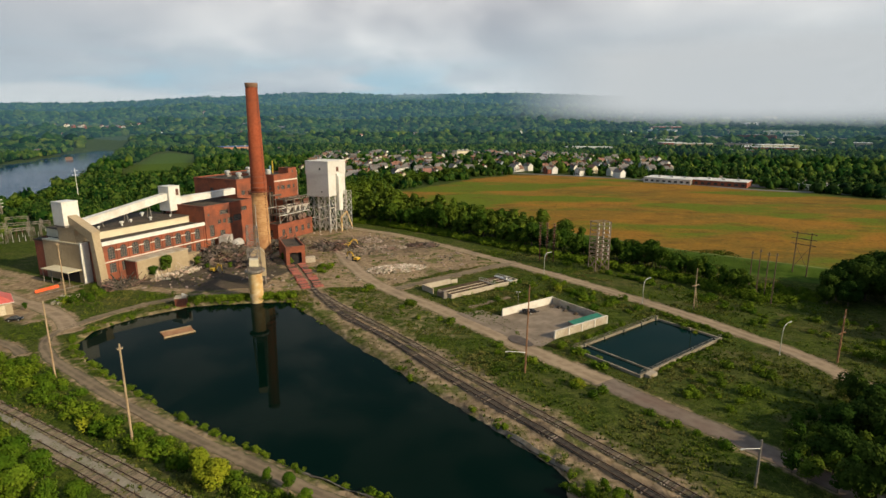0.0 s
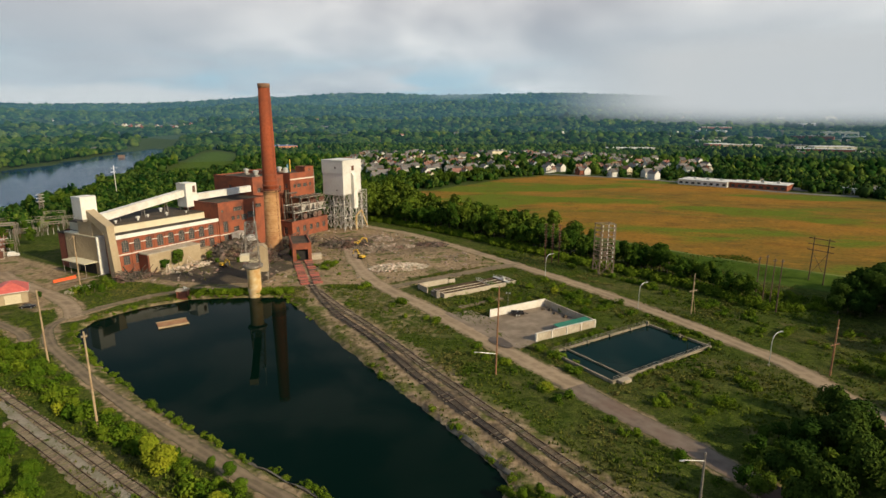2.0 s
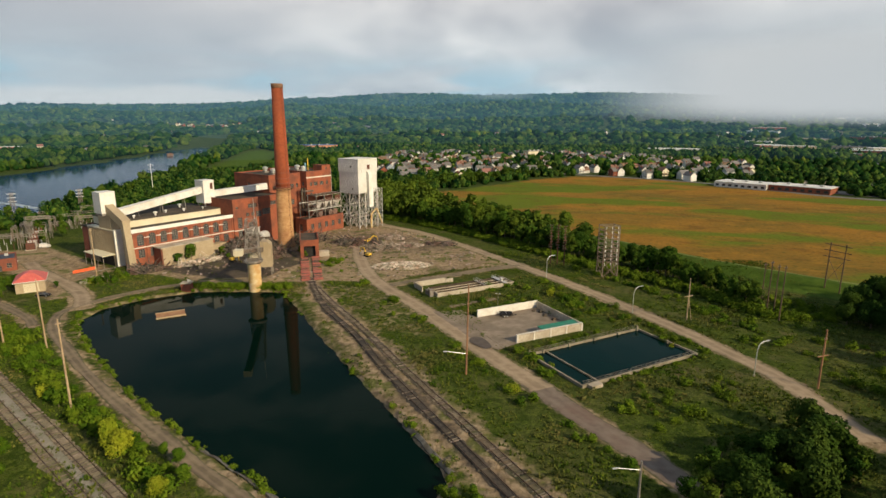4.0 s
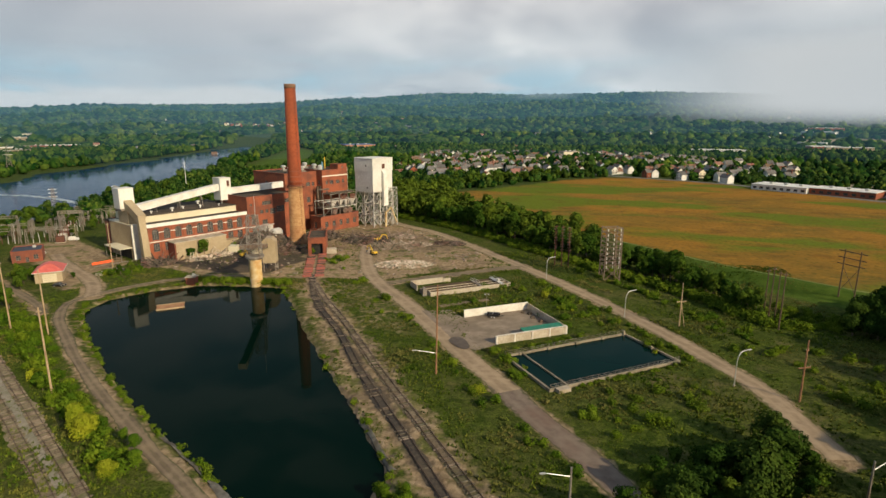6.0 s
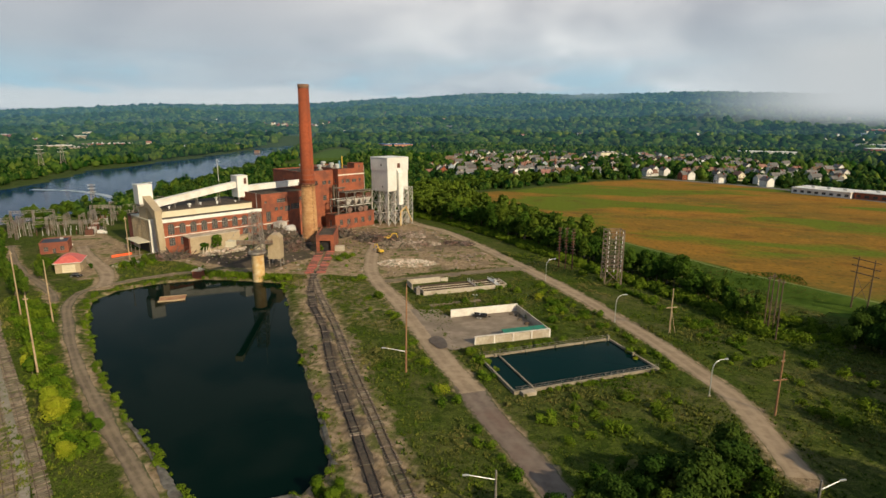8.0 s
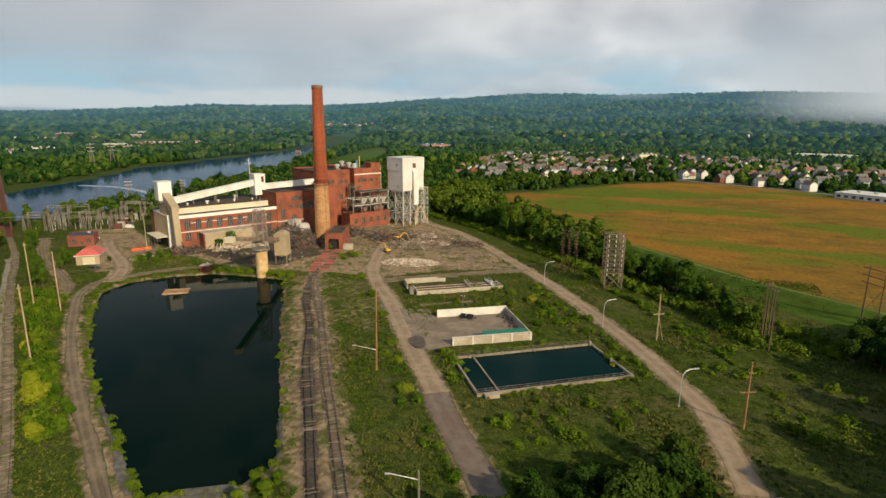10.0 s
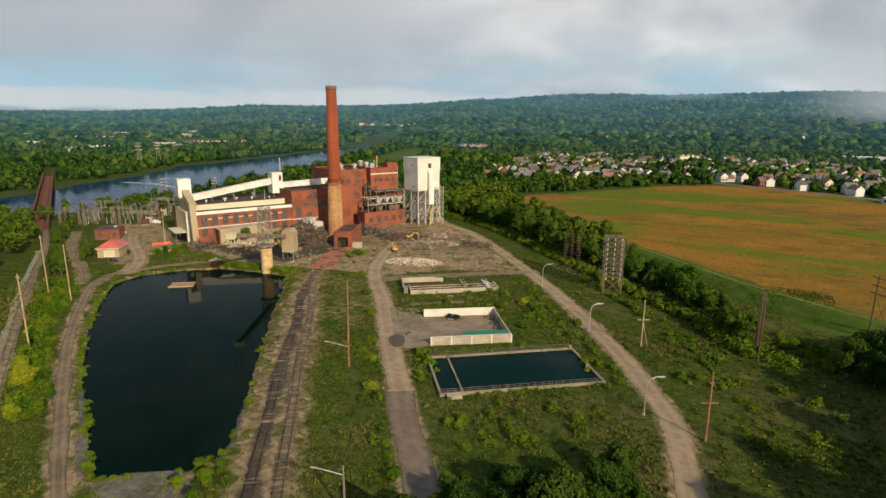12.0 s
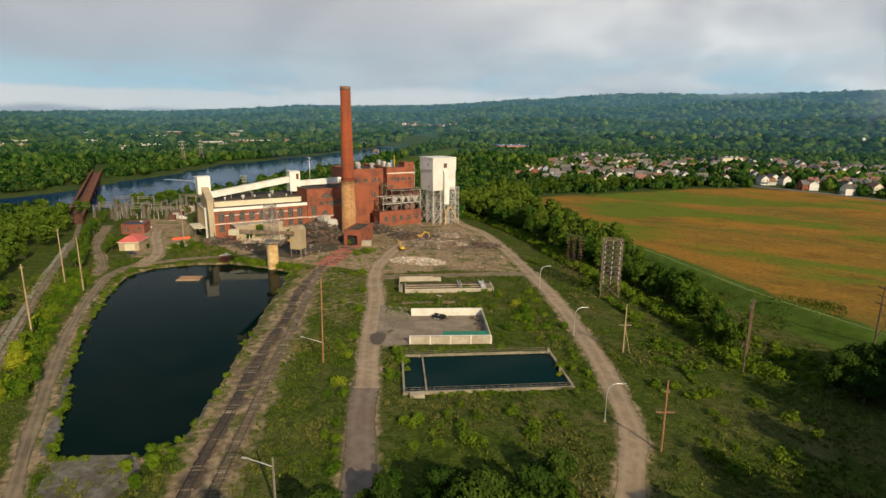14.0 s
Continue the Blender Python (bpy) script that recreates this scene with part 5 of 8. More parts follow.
heap("rubble_pile", "low spread of dark rubble", -10, 272, 8, 5, 1.4, 220, SCRAP, 4, 0.3, 0.9, 0.1)
heap("rubble_pile", "low spread of dark rubble", -52, 268, 14, 10, 1.6, 420, SCRAP, 14, 0.3, 1.0, 0.2)
heap("scrap_heap", "collapsed burnt steelwork beside the chimney", -98, 246, 11, 15, 7.5, 620, SCRAP, 5, 0.6, 2.0, 0.6, -26)
heap("scrap_heap", "collapsed burnt steelwork beside the chimney", -82, 236, 8, 8, 3.6, 380, SCRAP, 6, 0.5, 1.6, 0.6)
heap("scrap_heap", "twisted scrap metal at the chimney foot", -78, 270, 10, 9, 4.2, 380, SCRAP, 7, 0.5, 1.6, 0.5)
heap("scrap_heap", "charred timber and scrap by the chute", -120, 201.5, 8, 4, 2.6, 240, SCRAP, 8, 0.3, 1.0, 0.5, 60)
heap("rubble_pile", "strip of pale rubble along the lean-to", -107, 219, 4, 12, 1.5, 260, PALE_RUBBLE, 9, 0.3, 0.8, 0.2, -25)
heap("rubble_pile", "strewn rubble on the yard", -40, 258, 10, 8, 0.8, 200, RUBBLEMAT, 10, 0.2, 0.7, 0.2)
vessel = thing("steel_vessel", "dented grey steel vessel amid the scrap", "tank", site(58, -8, 5.0, 20))
bm = bmesh.new()
lathe(bm, [(0.4, -3.4), (2.2, -2.6), (2.4, 0), (2.2, 2.6), (0.4, 3.4)], 18)
bmesh.ops.rotate(bm, verts=bm.verts[:], cent=(0, 0, 0), matrix=Matrix.Rotation(radians(90), 3, "Y"))
part("shell", bm, PALESTEEL, vessel)
part("casing", B((-4.5, 1.5, 2.6, 6.5, -4.0, 4.0)), PALESTEEL, vessel)
part("stand", B((-2.2, -1.8, -1.6, 1.6, -5, -1.8), (1.8, 2.2, -1.6, 1.6, -5, -1.8)), STEEL, vessel)


def excavator(m, label):
    e = thing("excavator", label, "excavator", m, group="excavators")
    for y in (-1.15, 1.15):
        bm = bmesh.new()
        hexa(bm, [(-1.9, y - 0.3, 0.15), (1.9, y - 0.3, 0.15), (2.2, y - 0.3, 0.5), (1.9, y - 0.3, 0.9), (-1.9, y - 0.3, 0.9), (-2.2, y - 0.3, 0.5)], [(-1.9, y + 0.3, 0.15), (1.9, y + 0.3, 0.15), (2.2, y + 0.3, 0.5), (1.9, y + 0.3, 0.9), (-1.9, y + 0.3, 0.9), (-2.2, y + 0.3, 0.5)])
        part("crawler_track", bm, RUBBER, e)
    part("house", B((-2.4, 0.6, -1.4, 1.4, 1.1, 2.3)), YELLOW, e)
    part("cab", B((0.3, 1.7, 0.2, 1.35, 1.1, 3.0)), GLASS, e)
    part("cab_roof", B((0.25, 1.75, 0.15, 1.4, 3.0, 3.12)), YELLOW, e)
    bm = bmesh.new()
    beam(bm, (1.0, -0.4, 1.6), (3.6, -0.4, 5.2), 0.45, 0.6), beam(bm, (3.6, -0.4, 5.2), (6.2, -0.4, 4.6), 0.45, 0.55)
    part("boom", bm, YELLOW, e)
    bm = bmesh.new()
    beam(bm, (6.2, -0.4, 4.9), (7.0, -0.4, 1.8), 0.35, 0.45)
    part("stick", bm, YELLOW, e)
    bm = bmesh.new()
    hexa(bm, [(6.6, -1.0, 1.8), (7.4, -1.0, 1.9), (7.2, -1.0, 0.6), (6.2, -1.0, 0.8)], [(6.6, 0.2, 1.8), (7.4, 0.2, 1.9), (7.2, 0.2, 0.6), (6.2, 0.2, 0.8)])
    part("bucket", bm, STEEL, e)


SMALL = Matrix.Diagonal((0.72, 0.72, 0.72, 1))
excavator(pose(-38.5, 241, 0, 0, 0, 150) @ SMALL, "yellow tracked excavator beside the pale rubble")
excavator(pose(-93, 222, 0, 0, 0, -30) @ SMALL, "yellow tracked excavator among the scrap")
excavator(pose(-46.5, 268, 0, 0, 0, 20) @ SMALL, "yellow tracked excavator on the cleared ground")


# ---- basins beside the road
def quad_frame(a, b):
    """The pose whose x runs from a to b."""
    return pose(a[0], a[1], 0, 0, 0, math.degrees(math.atan2(b[1] - a[1], b[0] - a[0])))


POOLCON = material("stained_basin_concrete", (0.22, 0.185, 0.13), (0.33, 0.28, 0.2), 1.5, (0.12, 0.10, 0.06), 0.3, 0.7)
pool = thing("settling_basin", "concrete settling basin full of dark green water", "water basin", quad_frame((47.6, 125.6), (79.0, 149.8)))
PL, PW = 39.6, 20.9
part("wall", B((0, PL, 0, 0.5, -0.5, 0.7), (0, PL, PW - 0.5, PW, -0.5, 0.7), (0, 0.5, 0.5, PW - 0.5, -0.5, 0.7), (PL - 0.5, PL, 0.5, PW - 0.5, -0.5, 0.7)), POOLCON, pool)
part("divider", B((5.2, 5.6, 0.5, PW - 0.5, -0.5, 0.55)), POOLCON, pool, "thin concrete divider wall")
part("water", B((0.5, PL - 0.5, 0.5, PW - 0.5, -0.4, 0.16)), POOLWATER, pool)
bm = bmesh.new()
for i in range(24):
    x = 0.3 + i * (PL - 0.6) / 23
    for y in (0.2, PW - 0.2):
        beam(bm, (x, y, 0.7), (x, y, 1.7), 0.05)
for y in (0.2, PW - 0.2):
    for z in (1.2, 1.7):
        beam(bm, (0.3, y, z), (PL - 0.3, y, z), 0.05)
part("handrail", bm, STEEL, pool)
for x in (4.6, 13.5, 22.5, 31.5):
    part("valve_stand", B((x - 0.3, x + 0.3, PW - 0.9, PW - 0.4, 0.2, 1.0)), POOLCON, pool)
part("outlet_box", B((1.5, 4.8, -1.6, -0.05, -0.2, 0.8)), CONCRETE, pool)
part("gate_post", B((PL - 1.0, PL - 0.4, PW - 1.0, PW - 0.5, 0.2, 1.6)), POOLCON, pool)
part("gate_post", B((PL - 1.0, PL - 0.4, 9, 9.5, 0.2, 1.1)), POOLCON, pool)

yard = thing("walled_yard", "paved storage yard enclosed by concrete panel walls", "walled yard", quad_frame((31.7, 150.2), (50.2, 163.2)))
YL, YW = 22.6, 23.0
part("paving", B((-5, YL - 0.4, 0.4, YW - 0.4, -0.3, 0.2)), YARDPAVING, yard)
part("back_wall", B((0.2, YL, YW - 0.35, YW, -0.3, 2.6)), STONE, yard, "pale concrete back wall")
part("side_wall", B((YL - 0.35, YL, 0.4, YW - 0.36, -0.3, 2.4)), CONCRETE, yard)
for i in range(4):
    part("panel", B((0.35 + i * 5.6, 5.55 + i * 5.6, 0, 0.3, -0.3, 2.2)), CONCRETE, yard)
for i in range(5):
    part("post", B((-0.1 + i * 5.6, 0.3 + i * 5.6, -0.2, 0.42, -0.3, 2.4)), STONE, yard)
part("coping", B((0, YL, -0.05, 0.36, 2.404, 2.5)), STONE, yard)
bm = bmesh.new()
hexa(bm, [(9.2, 0.45, 1.9), (YL - 0.4, 0.45, 1.9), (YL - 0.4, 3.6, 2.3), (9.2, 3.6, 2.3)], [(9.2, 0.45, 2.0), (YL - 0.4, 0.45, 2.0), (YL - 0.4, 3.6, 2.4), (9.2, 3.6, 2.4)])
part("lean_to_roof", bm, GREEN, yard, "green sheet-metal lean-to roof")
for x in (9.4, 15.5, 21.8):
    part("lean_to_post", B((x - 0.08, x + 0.08, 3.3, 3.46, 0.2, 2.26)), STEEL, yard)
for x, y in ((19.8, 14.5), (20.6, 18), (20.3, 10.5), (19.2, 19.8)):
    solo("scrap_pallet", B((-0.5, 0.5, -0.6, 0.6, 0, 0.45), (-0.35, 0.4, -0.3, 0.5, 0.45, 0.7)), SCRAP, "dark pallet of scrap on the paving", "scrap", quad_frame((31.7, 150.2), (50.2, 163.2)) @ pose(x, y, 0.2, 0, 0, x * 31))


def trailer(m):
    t = thing("trailer", "black open utility trailer with white wheels", "trailer", m)
    part("bed", B((-2.0, 2.0, -1.0, 1.0, 0.55, 0.7)), BLACK, t)
    part("side", B((-2.0, 2.0, -1.05, -0.97, 0.7, 1.3)), BLACK, t)
    part("side", B((-2.0, 2.0, 0.97, 1.05, 0.7, 1.3)), BLACK, t)
    for k in range(5):
        part("cross_bar", B((-1.8 + k * 0.85, -1.65 + k * 0.85, -0.96, 0.96, 1.22, 1.32)), GALV if k == 2 else BLACK, t)
    bm = bmesh.new()
    beam(bm, (2.0, 0.7, 0.6), (3.4, 0, 0.6), 0.12), beam(bm, (2.0, -0.7, 0.6), (3.4, 0, 0.6), 0.12)
    part("drawbar", bm, BLACK, t)
    for x in (-0.5, 0.4):
        for y in (-1.2, 1.2):
            bm = bmesh.new()
            tube(bm, (x, y - 0.1, 0.36), (x, y + 0.1, 0.36), 0.36, 0.36, 14)
            w = part("wheel", bm, RUBBER, t)
            bm = bmesh.new()
            tube(bm, (x, y - 0.12, 0.36), (x, y + 0.12, 0.36), 0.2, 0.2, 10)
            part("rim", bm, TRIM, w)


trailer(pose(27.5, 171.5, 0.2, 0, 0, 5))
ft = thing("filter_tank", "long concrete filter tank with parallel channels and walkways", "water basin", quad_frame((3.0, 187.2), (28.5, 206.6)))
TL = 32.0
part("outer_wall", B((0, TL, 0, 0.3, -0.4, 1.5), (0, 0.3, 0.3, 7.7, -0.4, 1.5), (TL - 0.3, TL, 0.3, 7.7, -0.4, 1.5)), CONCRETE, ft)
# brown stain, darkened to paint in the shade of a deeper pit
TANK_SHADE_STAIN = material("shade_dark_tank_stain", (0.055, 0.038, 0.024), (0.10, 0.07, 0.042), 1.0, (0.03, 0.024, 0.016), 0.3, 0.6)
for y in (2.45, 5.05):
    part("channel_coping", B((0.4, TL - 0.4, y, y + 0.3, 1.304, 1.48)), CONCRETE, ft)
part("channel_wall", B((0.4, TL - 0.4, 2.5, 2.7, -0.4, 1.3)), TANK_SHADE_STAIN, ft)
part("channel_wall", B((0.4, TL - 0.4, 5.1, 5.3, -0.4, 1.3)), TANK_SHADE_STAIN, ft)
part("far_wall", B((0.3, TL - 0.3, 7.7, 8, -0.4, 1.5)), TANK_SHADE_STAIN, ft)
# the dark ballast colour here paints the shaded gaps between the channels
part("channel_floor", B((0.4, TL - 0.4, 0.4, 7.6, -0.4, 0.2)), BALLAST_DARK, ft)
part("walkway", B((19.4, 20.4, 0, 8, 1.504, 1.65)), STEEL, ft)
part("walkway", B((27.5, 29.0, -0.6, 8.6, 1.504, 1.7)), GALV, ft)
bm = bmesh.new()
for x in (19.4, 20.4, 27.5, 29.0):
    for y in (0.1, 2.7, 5.3, 7.9):
        beam(bm, (x, y, 1.6), (x, y, 2.6), 0.07)
    beam(bm, (x, 0, 2.6), (x, 8, 2.6), 0.07)
part("railing", bm, GALV, ft)
part("gearbox", B((27.8, 28.6, 2.0, 3.4, 1.7, 2.7)), PALESTEEL, ft)
part("back_basin_wall", B((-2, 11, 14.6, 15.0, -0.4, 2.0), (-2, -1.6, 8.3, 14.6, -0.4, 2.0), (11, 14, 14.2, 14.6, -0.4, 1.6)), CONCRETE, ft)
part("drive_head", B((-2.2, -0.8, 1.5, 3.0, 0, 2.6), (-1.8, -1.2, 3.4, 6.0, 0, 1.6)), STEEL, ft)
solo("concrete_slab", B((-9, 9, -0.9, 0.9, -0.3, 0.3)), HEAP_SOIL, "low concrete slab in the weeds", "slab", pose(16, 183, 0, 0, 0, 38), kind="structure")


# ---- poles and lamps
def wood_pole(x, y, h, mat, label, arms=(), lamp=None, lean=(0, 0), brace=False, group=""):
    p = thing("utility_pole", label, "utility pole", pose(x, y, float(ground_z(x, y)) - 0.3, lean[0], lean[1], 0), group=group)
    bm = bmesh.new()
    tube(bm, (0, 0, 0), (0, 0, h + 0.3), 0.24, 0.15, 10)
    part("shaft", bm, mat, p)
    for z, w, az in arms:
        c, s = math.cos(radians(az)) * w / 2, math.sin(radians(az)) * w / 2
        bm = bmesh.new()
        beam(bm, (-c, -s, z), (c, s, z), 0.16, 0.2)
        a = part("crossarm", bm, mat, p)
        for k in (-0.9, -0.5, 0.5, 0.9):
            bm = bmesh.new()
            lathe(bm, [(0.03, z + 0.1), (0.08, z + 0.14), (0.03, z + 0.22), (0.08, z + 0.26), (0.03, z + 0.34)], 8, c * k, s * k)
            part("insulator", bm, STEEL, a)
    if brace:
        bm = bmesh.new()
        tube(bm, (0, 0, arms[0][0] - 0.3), (1.6, 0.8, 0.2), 0.09, 0.09, 6)
        part("stay", bm, mat, p)
    if lamp:
        z, az, reach = lamp
        c, s = math.cos(radians(az)), math.sin(radians(az))
        bm = bmesh.new()
        tube(bm, (0, 0, z - 0.9), (c * reach, s * reach, z + 0.2), 0.09, 0.07, 6)
        arm = part("lamp_arm", bm, GALV, p)
        bm = bmesh.new()
        beam(bm, (c * reach, s * reach, z + 0.2), (c * (reach + 0.9), s * (reach + 0.9), z + 0.24), 0.28, 0.16)
        part("lamp_head", bm, GALV, arm)
    return p


wood_pole(20.2, 128.6, 22.6, WOODRED, "tall creosoted wooden pole with a street lamp arm", lamp=(6.6, 205, 5.0), lean=(0, 1))
wood_pole(82.6, 176.8, 13.6, WOOD, "grey wooden utility pole with crossarm and stay", [(8.2, 3.2, 30)], brace=True)
wood_pole(101.2, 134.5, 14.5, WOODRED, "reddish wooden utility pole with one crossarm", [(8.4, 3.4, 30), (12.5, 0.9, 30)])
wood_pole(-58.7, 95.7, 21.2, WOOD, "tall bare wooden pole beside the pond road", [(20.5, 1.0, 40)], group="poles along the rails")
wood_pole(-93.8, 126.0, 19.3, WOOD, "tall bare wooden pole in the bushes", group="poles along the rails")
wood_pole(-107.5, 126.2, 21.0, WOOD, "tall bare wooden pole near the rails", [(20.4, 0.9, 40)], group="poles along the rails")
wood_pole(-134.5, 192.1, 19.0, WOOD, "wooden floodlight pole before the power station", [(18.6, 1.4, 70)])
wood_pole(-148, 214, 13.0, WOOD, "wooden pole beside the hall end", [(12.4, 1.8, 50)])
for x, y, h in ((110.5, 195.7, 15.2), (110.5, 190.7, 17.0), (110.7, 186.0, 16.8), (110.7, 181.5, 17.6)):
    wood_pole(x, y, h, DARKWOOD, "thin dark weathered transmission pole in the tree belt", [(h - 0.6, 1.2, 20)], group="poles in the belt")


def h_frame(x, y, h, az, label):
    f = thing("transmission_frame", label, "transmission pole", pose(x, y, float(ground_z(x, y)) - 0.3, 0, 0, az), group="transmission frames")
    for s in (-2.6, 2.6):
        bm = bmesh.new()
        tube(bm, (s, 0, 0), (s, 0, h), 0.26, 0.16, 8)
        part("pole", bm, DARKWOOD, f)
    for z in (h - 0.8, h - 3.0, h - 5.2):
        bm = bmesh.new()
        beam(bm, (-4.6, 0, z), (4.6, 0, z), 0.2, 0.26)
        part("crossarm", bm, DARKWOOD, f)
    bm = bmesh.new()
    beam(bm, (-2.6, 0, 3), (2.6, 0, h - 6), 0.12), beam(bm, (2.6, 0, 3), (-2.6, 0, h - 6), 0.12)
    part("brace", bm, DARKWOOD, f)


h_frame(140.9, 215.3, 17.6, -55, "wooden double-pole transmission frame at the field edge")


def street_lamp(x, y, az, h=8.6):
    p = thing("street_lamp", "curved galvanised street lamp at the roadside", "street lamp", pose(x, y, float(ground_z(x, y)), 0, 0, az), group="street lamps")
    part("base", B((-0.22, 0.22, -0.22, 0.22, -0.2, 0.3)), CONCRETE, p)
    bm = bmesh.new()
    pts = [(0, 0, 0.2), (0, 0, h * 0.72), (0.25, 0, h * 0.86), (0.9, 0, h * 0.96), (1.9, 0, h), (3.0, 0, h)]
    for a, b in zip(pts, pts[1:]):
        tube(bm, a, b, 0.11, 0.1, 8)
    part("pole", bm, GALV, p)
    bm = bmesh.new()
    beam(bm, (2.9, 0, h), (3.8, 0, h + 0.02), 0.36, 0.2)
    part("lamp_head", bm, GALV, p)


street_lamp(89.1, 139.2, 32)
street_lamp(67.3, 181.5, 36)
street_lamp(40.7, 219.3, 36)
wood_pole(53, 84.2, 9.0, STEEL, "steel lamp post with a straight arm by the rails", lamp=(8.6, 205, 4.2))
wood_pole(99, 98, 8.6, STEEL, "steel lamp post with a straight arm by the road", lamp=(8.2, 30, 3.4))
fl = thing("flood_lamp", "thin post with twin flood lamps behind the yard wall", "street lamp", pose(24.6, 176, 0))
bm = bmesh.new()
tube(bm, (0, 0, -0.2), (0, 0, 6.0), 0.08, 0.06, 8)
part("post", bm, STEEL, fl)
for s in (-0.5, 0.5):
    bm = bmesh.new()
    beam(bm, (s, -0.25, 6.1), (s, 0.25, 5.9), 0.4, 0.3)
    part("lamp_head", bm, GALV, fl)


def steel_rack(x, y, w, d, h, bays, rz, label):
    r = thing("switching_tower", label, "steel tower", pose(x, y, float(ground_z(x, y)) - 0.2, 0, 0, rz), group="switching towers")
    c = [(-w / 2, -d / 2), (w / 2, -d / 2), (w / 2, d / 2), (-w / 2, d / 2)]
    for a in c:
        bm = bmesh.new()
        beam(bm, (*a, 0), (*a, h), 0.32)
        part("leg", bm, RACKSTEEL, r)
    for i in range(bays):
        z = h * (0.30 + 0.69 * i / (bays - 1))
        bm = bmesh.new()
        for k in range(4):
            beam(bm, (*c[k], z), (*c[(k + 1) % 4], z), 0.24)
        beam(bm, (-w / 2 - 0.8, 0, z), (w / 2 + 0.8, 0, z), 0.2)
        lv = part("crossbeam", bm, RACKSTEEL, r)
        for q in (-0.4, 0, 0.4):
            bm = bmesh.new()
            lathe(bm, [(0.08, z - 1.1), (0.2, z - 0.9), (0.08, z - 0.6), (0.2, z - 0.4), (0.08, z)], 6, w * q, -d / 2)
            part("insulator", bm, GALV, lv)
    bm = bmesh.new()
    for k in range(4):
        a, b = c[k], c[(k + 1) % 4]
        beam(bm, (*a, 0.3), (*b, h * 0.3), 0.2), beam(bm, (*b, 0.3), (*a, h * 0.3), 0.2)
        beam(bm, (*a, h * 0.3), (*b, h * 0.65), 0.14)
    part("bracing", bm, RACKSTEEL, r)


steel_rack(64.3, 226, 6.2, 5.0, 20.8, 9, 20, "weathered steel switching tower with rows of insulators")
for dx in (-2.6, 0.2, 3.0):
    wood_pole(45.3 + dx, 241.2 - dx * 0.4, 17.6 - abs(dx) * 0.3, RUST, "slim steel lattice pole with insulators", [(17 - 1.2 * k, 1.6, 20) for k in range(9)], group="slim lattice poles")

# ---- small buildings west of the pond
gar = thing("garage", "tan garage with a red hipped metal roof", "garage", quad_frame((-144.2, 165.8), (-137.6, 171.5)))
bm = bmesh.new()
holed(bm, (0, 0), (8.7, 0), 0, 4.1, [rect(4.6, 4.6, 0.05, 3.3)])
holed(bm, (8.7, 0), (8.7, 11), 0, 4.1, [rect(3, 1.1, 0.05, 2.1)])
holed(bm, (8.7, 11), (0, 11), 0, 4.1, [])
holed(bm, (0, 11), (0, 0), 0, 4.1, [])
part("wall", bm, TAN, gar)
for k in range(4):
    part("door_panel", B((2.33, 6.87, 0.24, 0.3, 0.06 + k * 0.82, 0.84 + k * 0.82)), CREAM, gar)
part("door", B((8.4, 8.48, 2.5, 3.5, 0.05, 2.05)), STEEL, gar)
bm = bmesh.new()
hexa(bm, [(-0.6, -0.6, 4.1), (9.3, -0.6, 4.1), (9.3, 11.6, 4.1), (-0.6, 11.6, 4.1)], [(2.6, 2.6, 6.2), (6.1, 2.6, 6.2), (6.1, 8.4, 6.2), (2.6, 8.4, 6.2)])
hexa(bm, [(2.6, 2.6, 6.2), (6.1, 2.6, 6.2), (6.1, 8.4, 6.2), (2.6, 8.4, 6.2)], [(4.1, 4.4, 6.8), (4.6, 4.4, 6.8), (4.6, 6.6, 6.8), (4.1, 6.6, 6.8)])
part("roof", bm, REDROOF, gar, "red sheet-metal hipped roof")
part("eaves_trim", B((-0.65, 9.35, -0.66, -0.604, 3.95, 4.15), (9.304, 9.36, -0.6, 11.6, 3.95, 4.15)), TRIM, gar)
off = thing("brick_office", "small red brick office with a flat dark roof", "office building", quad_frame((-181, 187), (-173.2, 194.8)))
block(off, 0, 11, 0, 12, 0, 4.8, [rect(2.4, 1.7, 1.2, 3.2), rect(5.5, 1.2, 0.05, 2.3), rect(8.6, 1.7, 1.2, 3.2)], [rect(3, 1.6, 1.2, 3.2), rect(8.5, 1.6, 1.2, 3.2)], [rect(3, 1.6, 1.2, 3.2), rect(8.5, 1.6, 1.2, 3.2)], BRICK_DARK)
flat_roof(off, 0, 11, 0, 12, 4.8, 0.4, BRICK_DARK)
part("roof_membrane", B((0.5, 10.5, 0.5, 11.5, 4.804, 4.9)), material("blue_black_membrane", (0.012, 0.018, 0.03), (0.025, 0.035, 0.05), 0.6, None, rough=0.5, bump=0), off)
part("roof_unit", B((7.2, 8.4, 7.5, 8.7, 4.9, 5.7)), GALV, off)


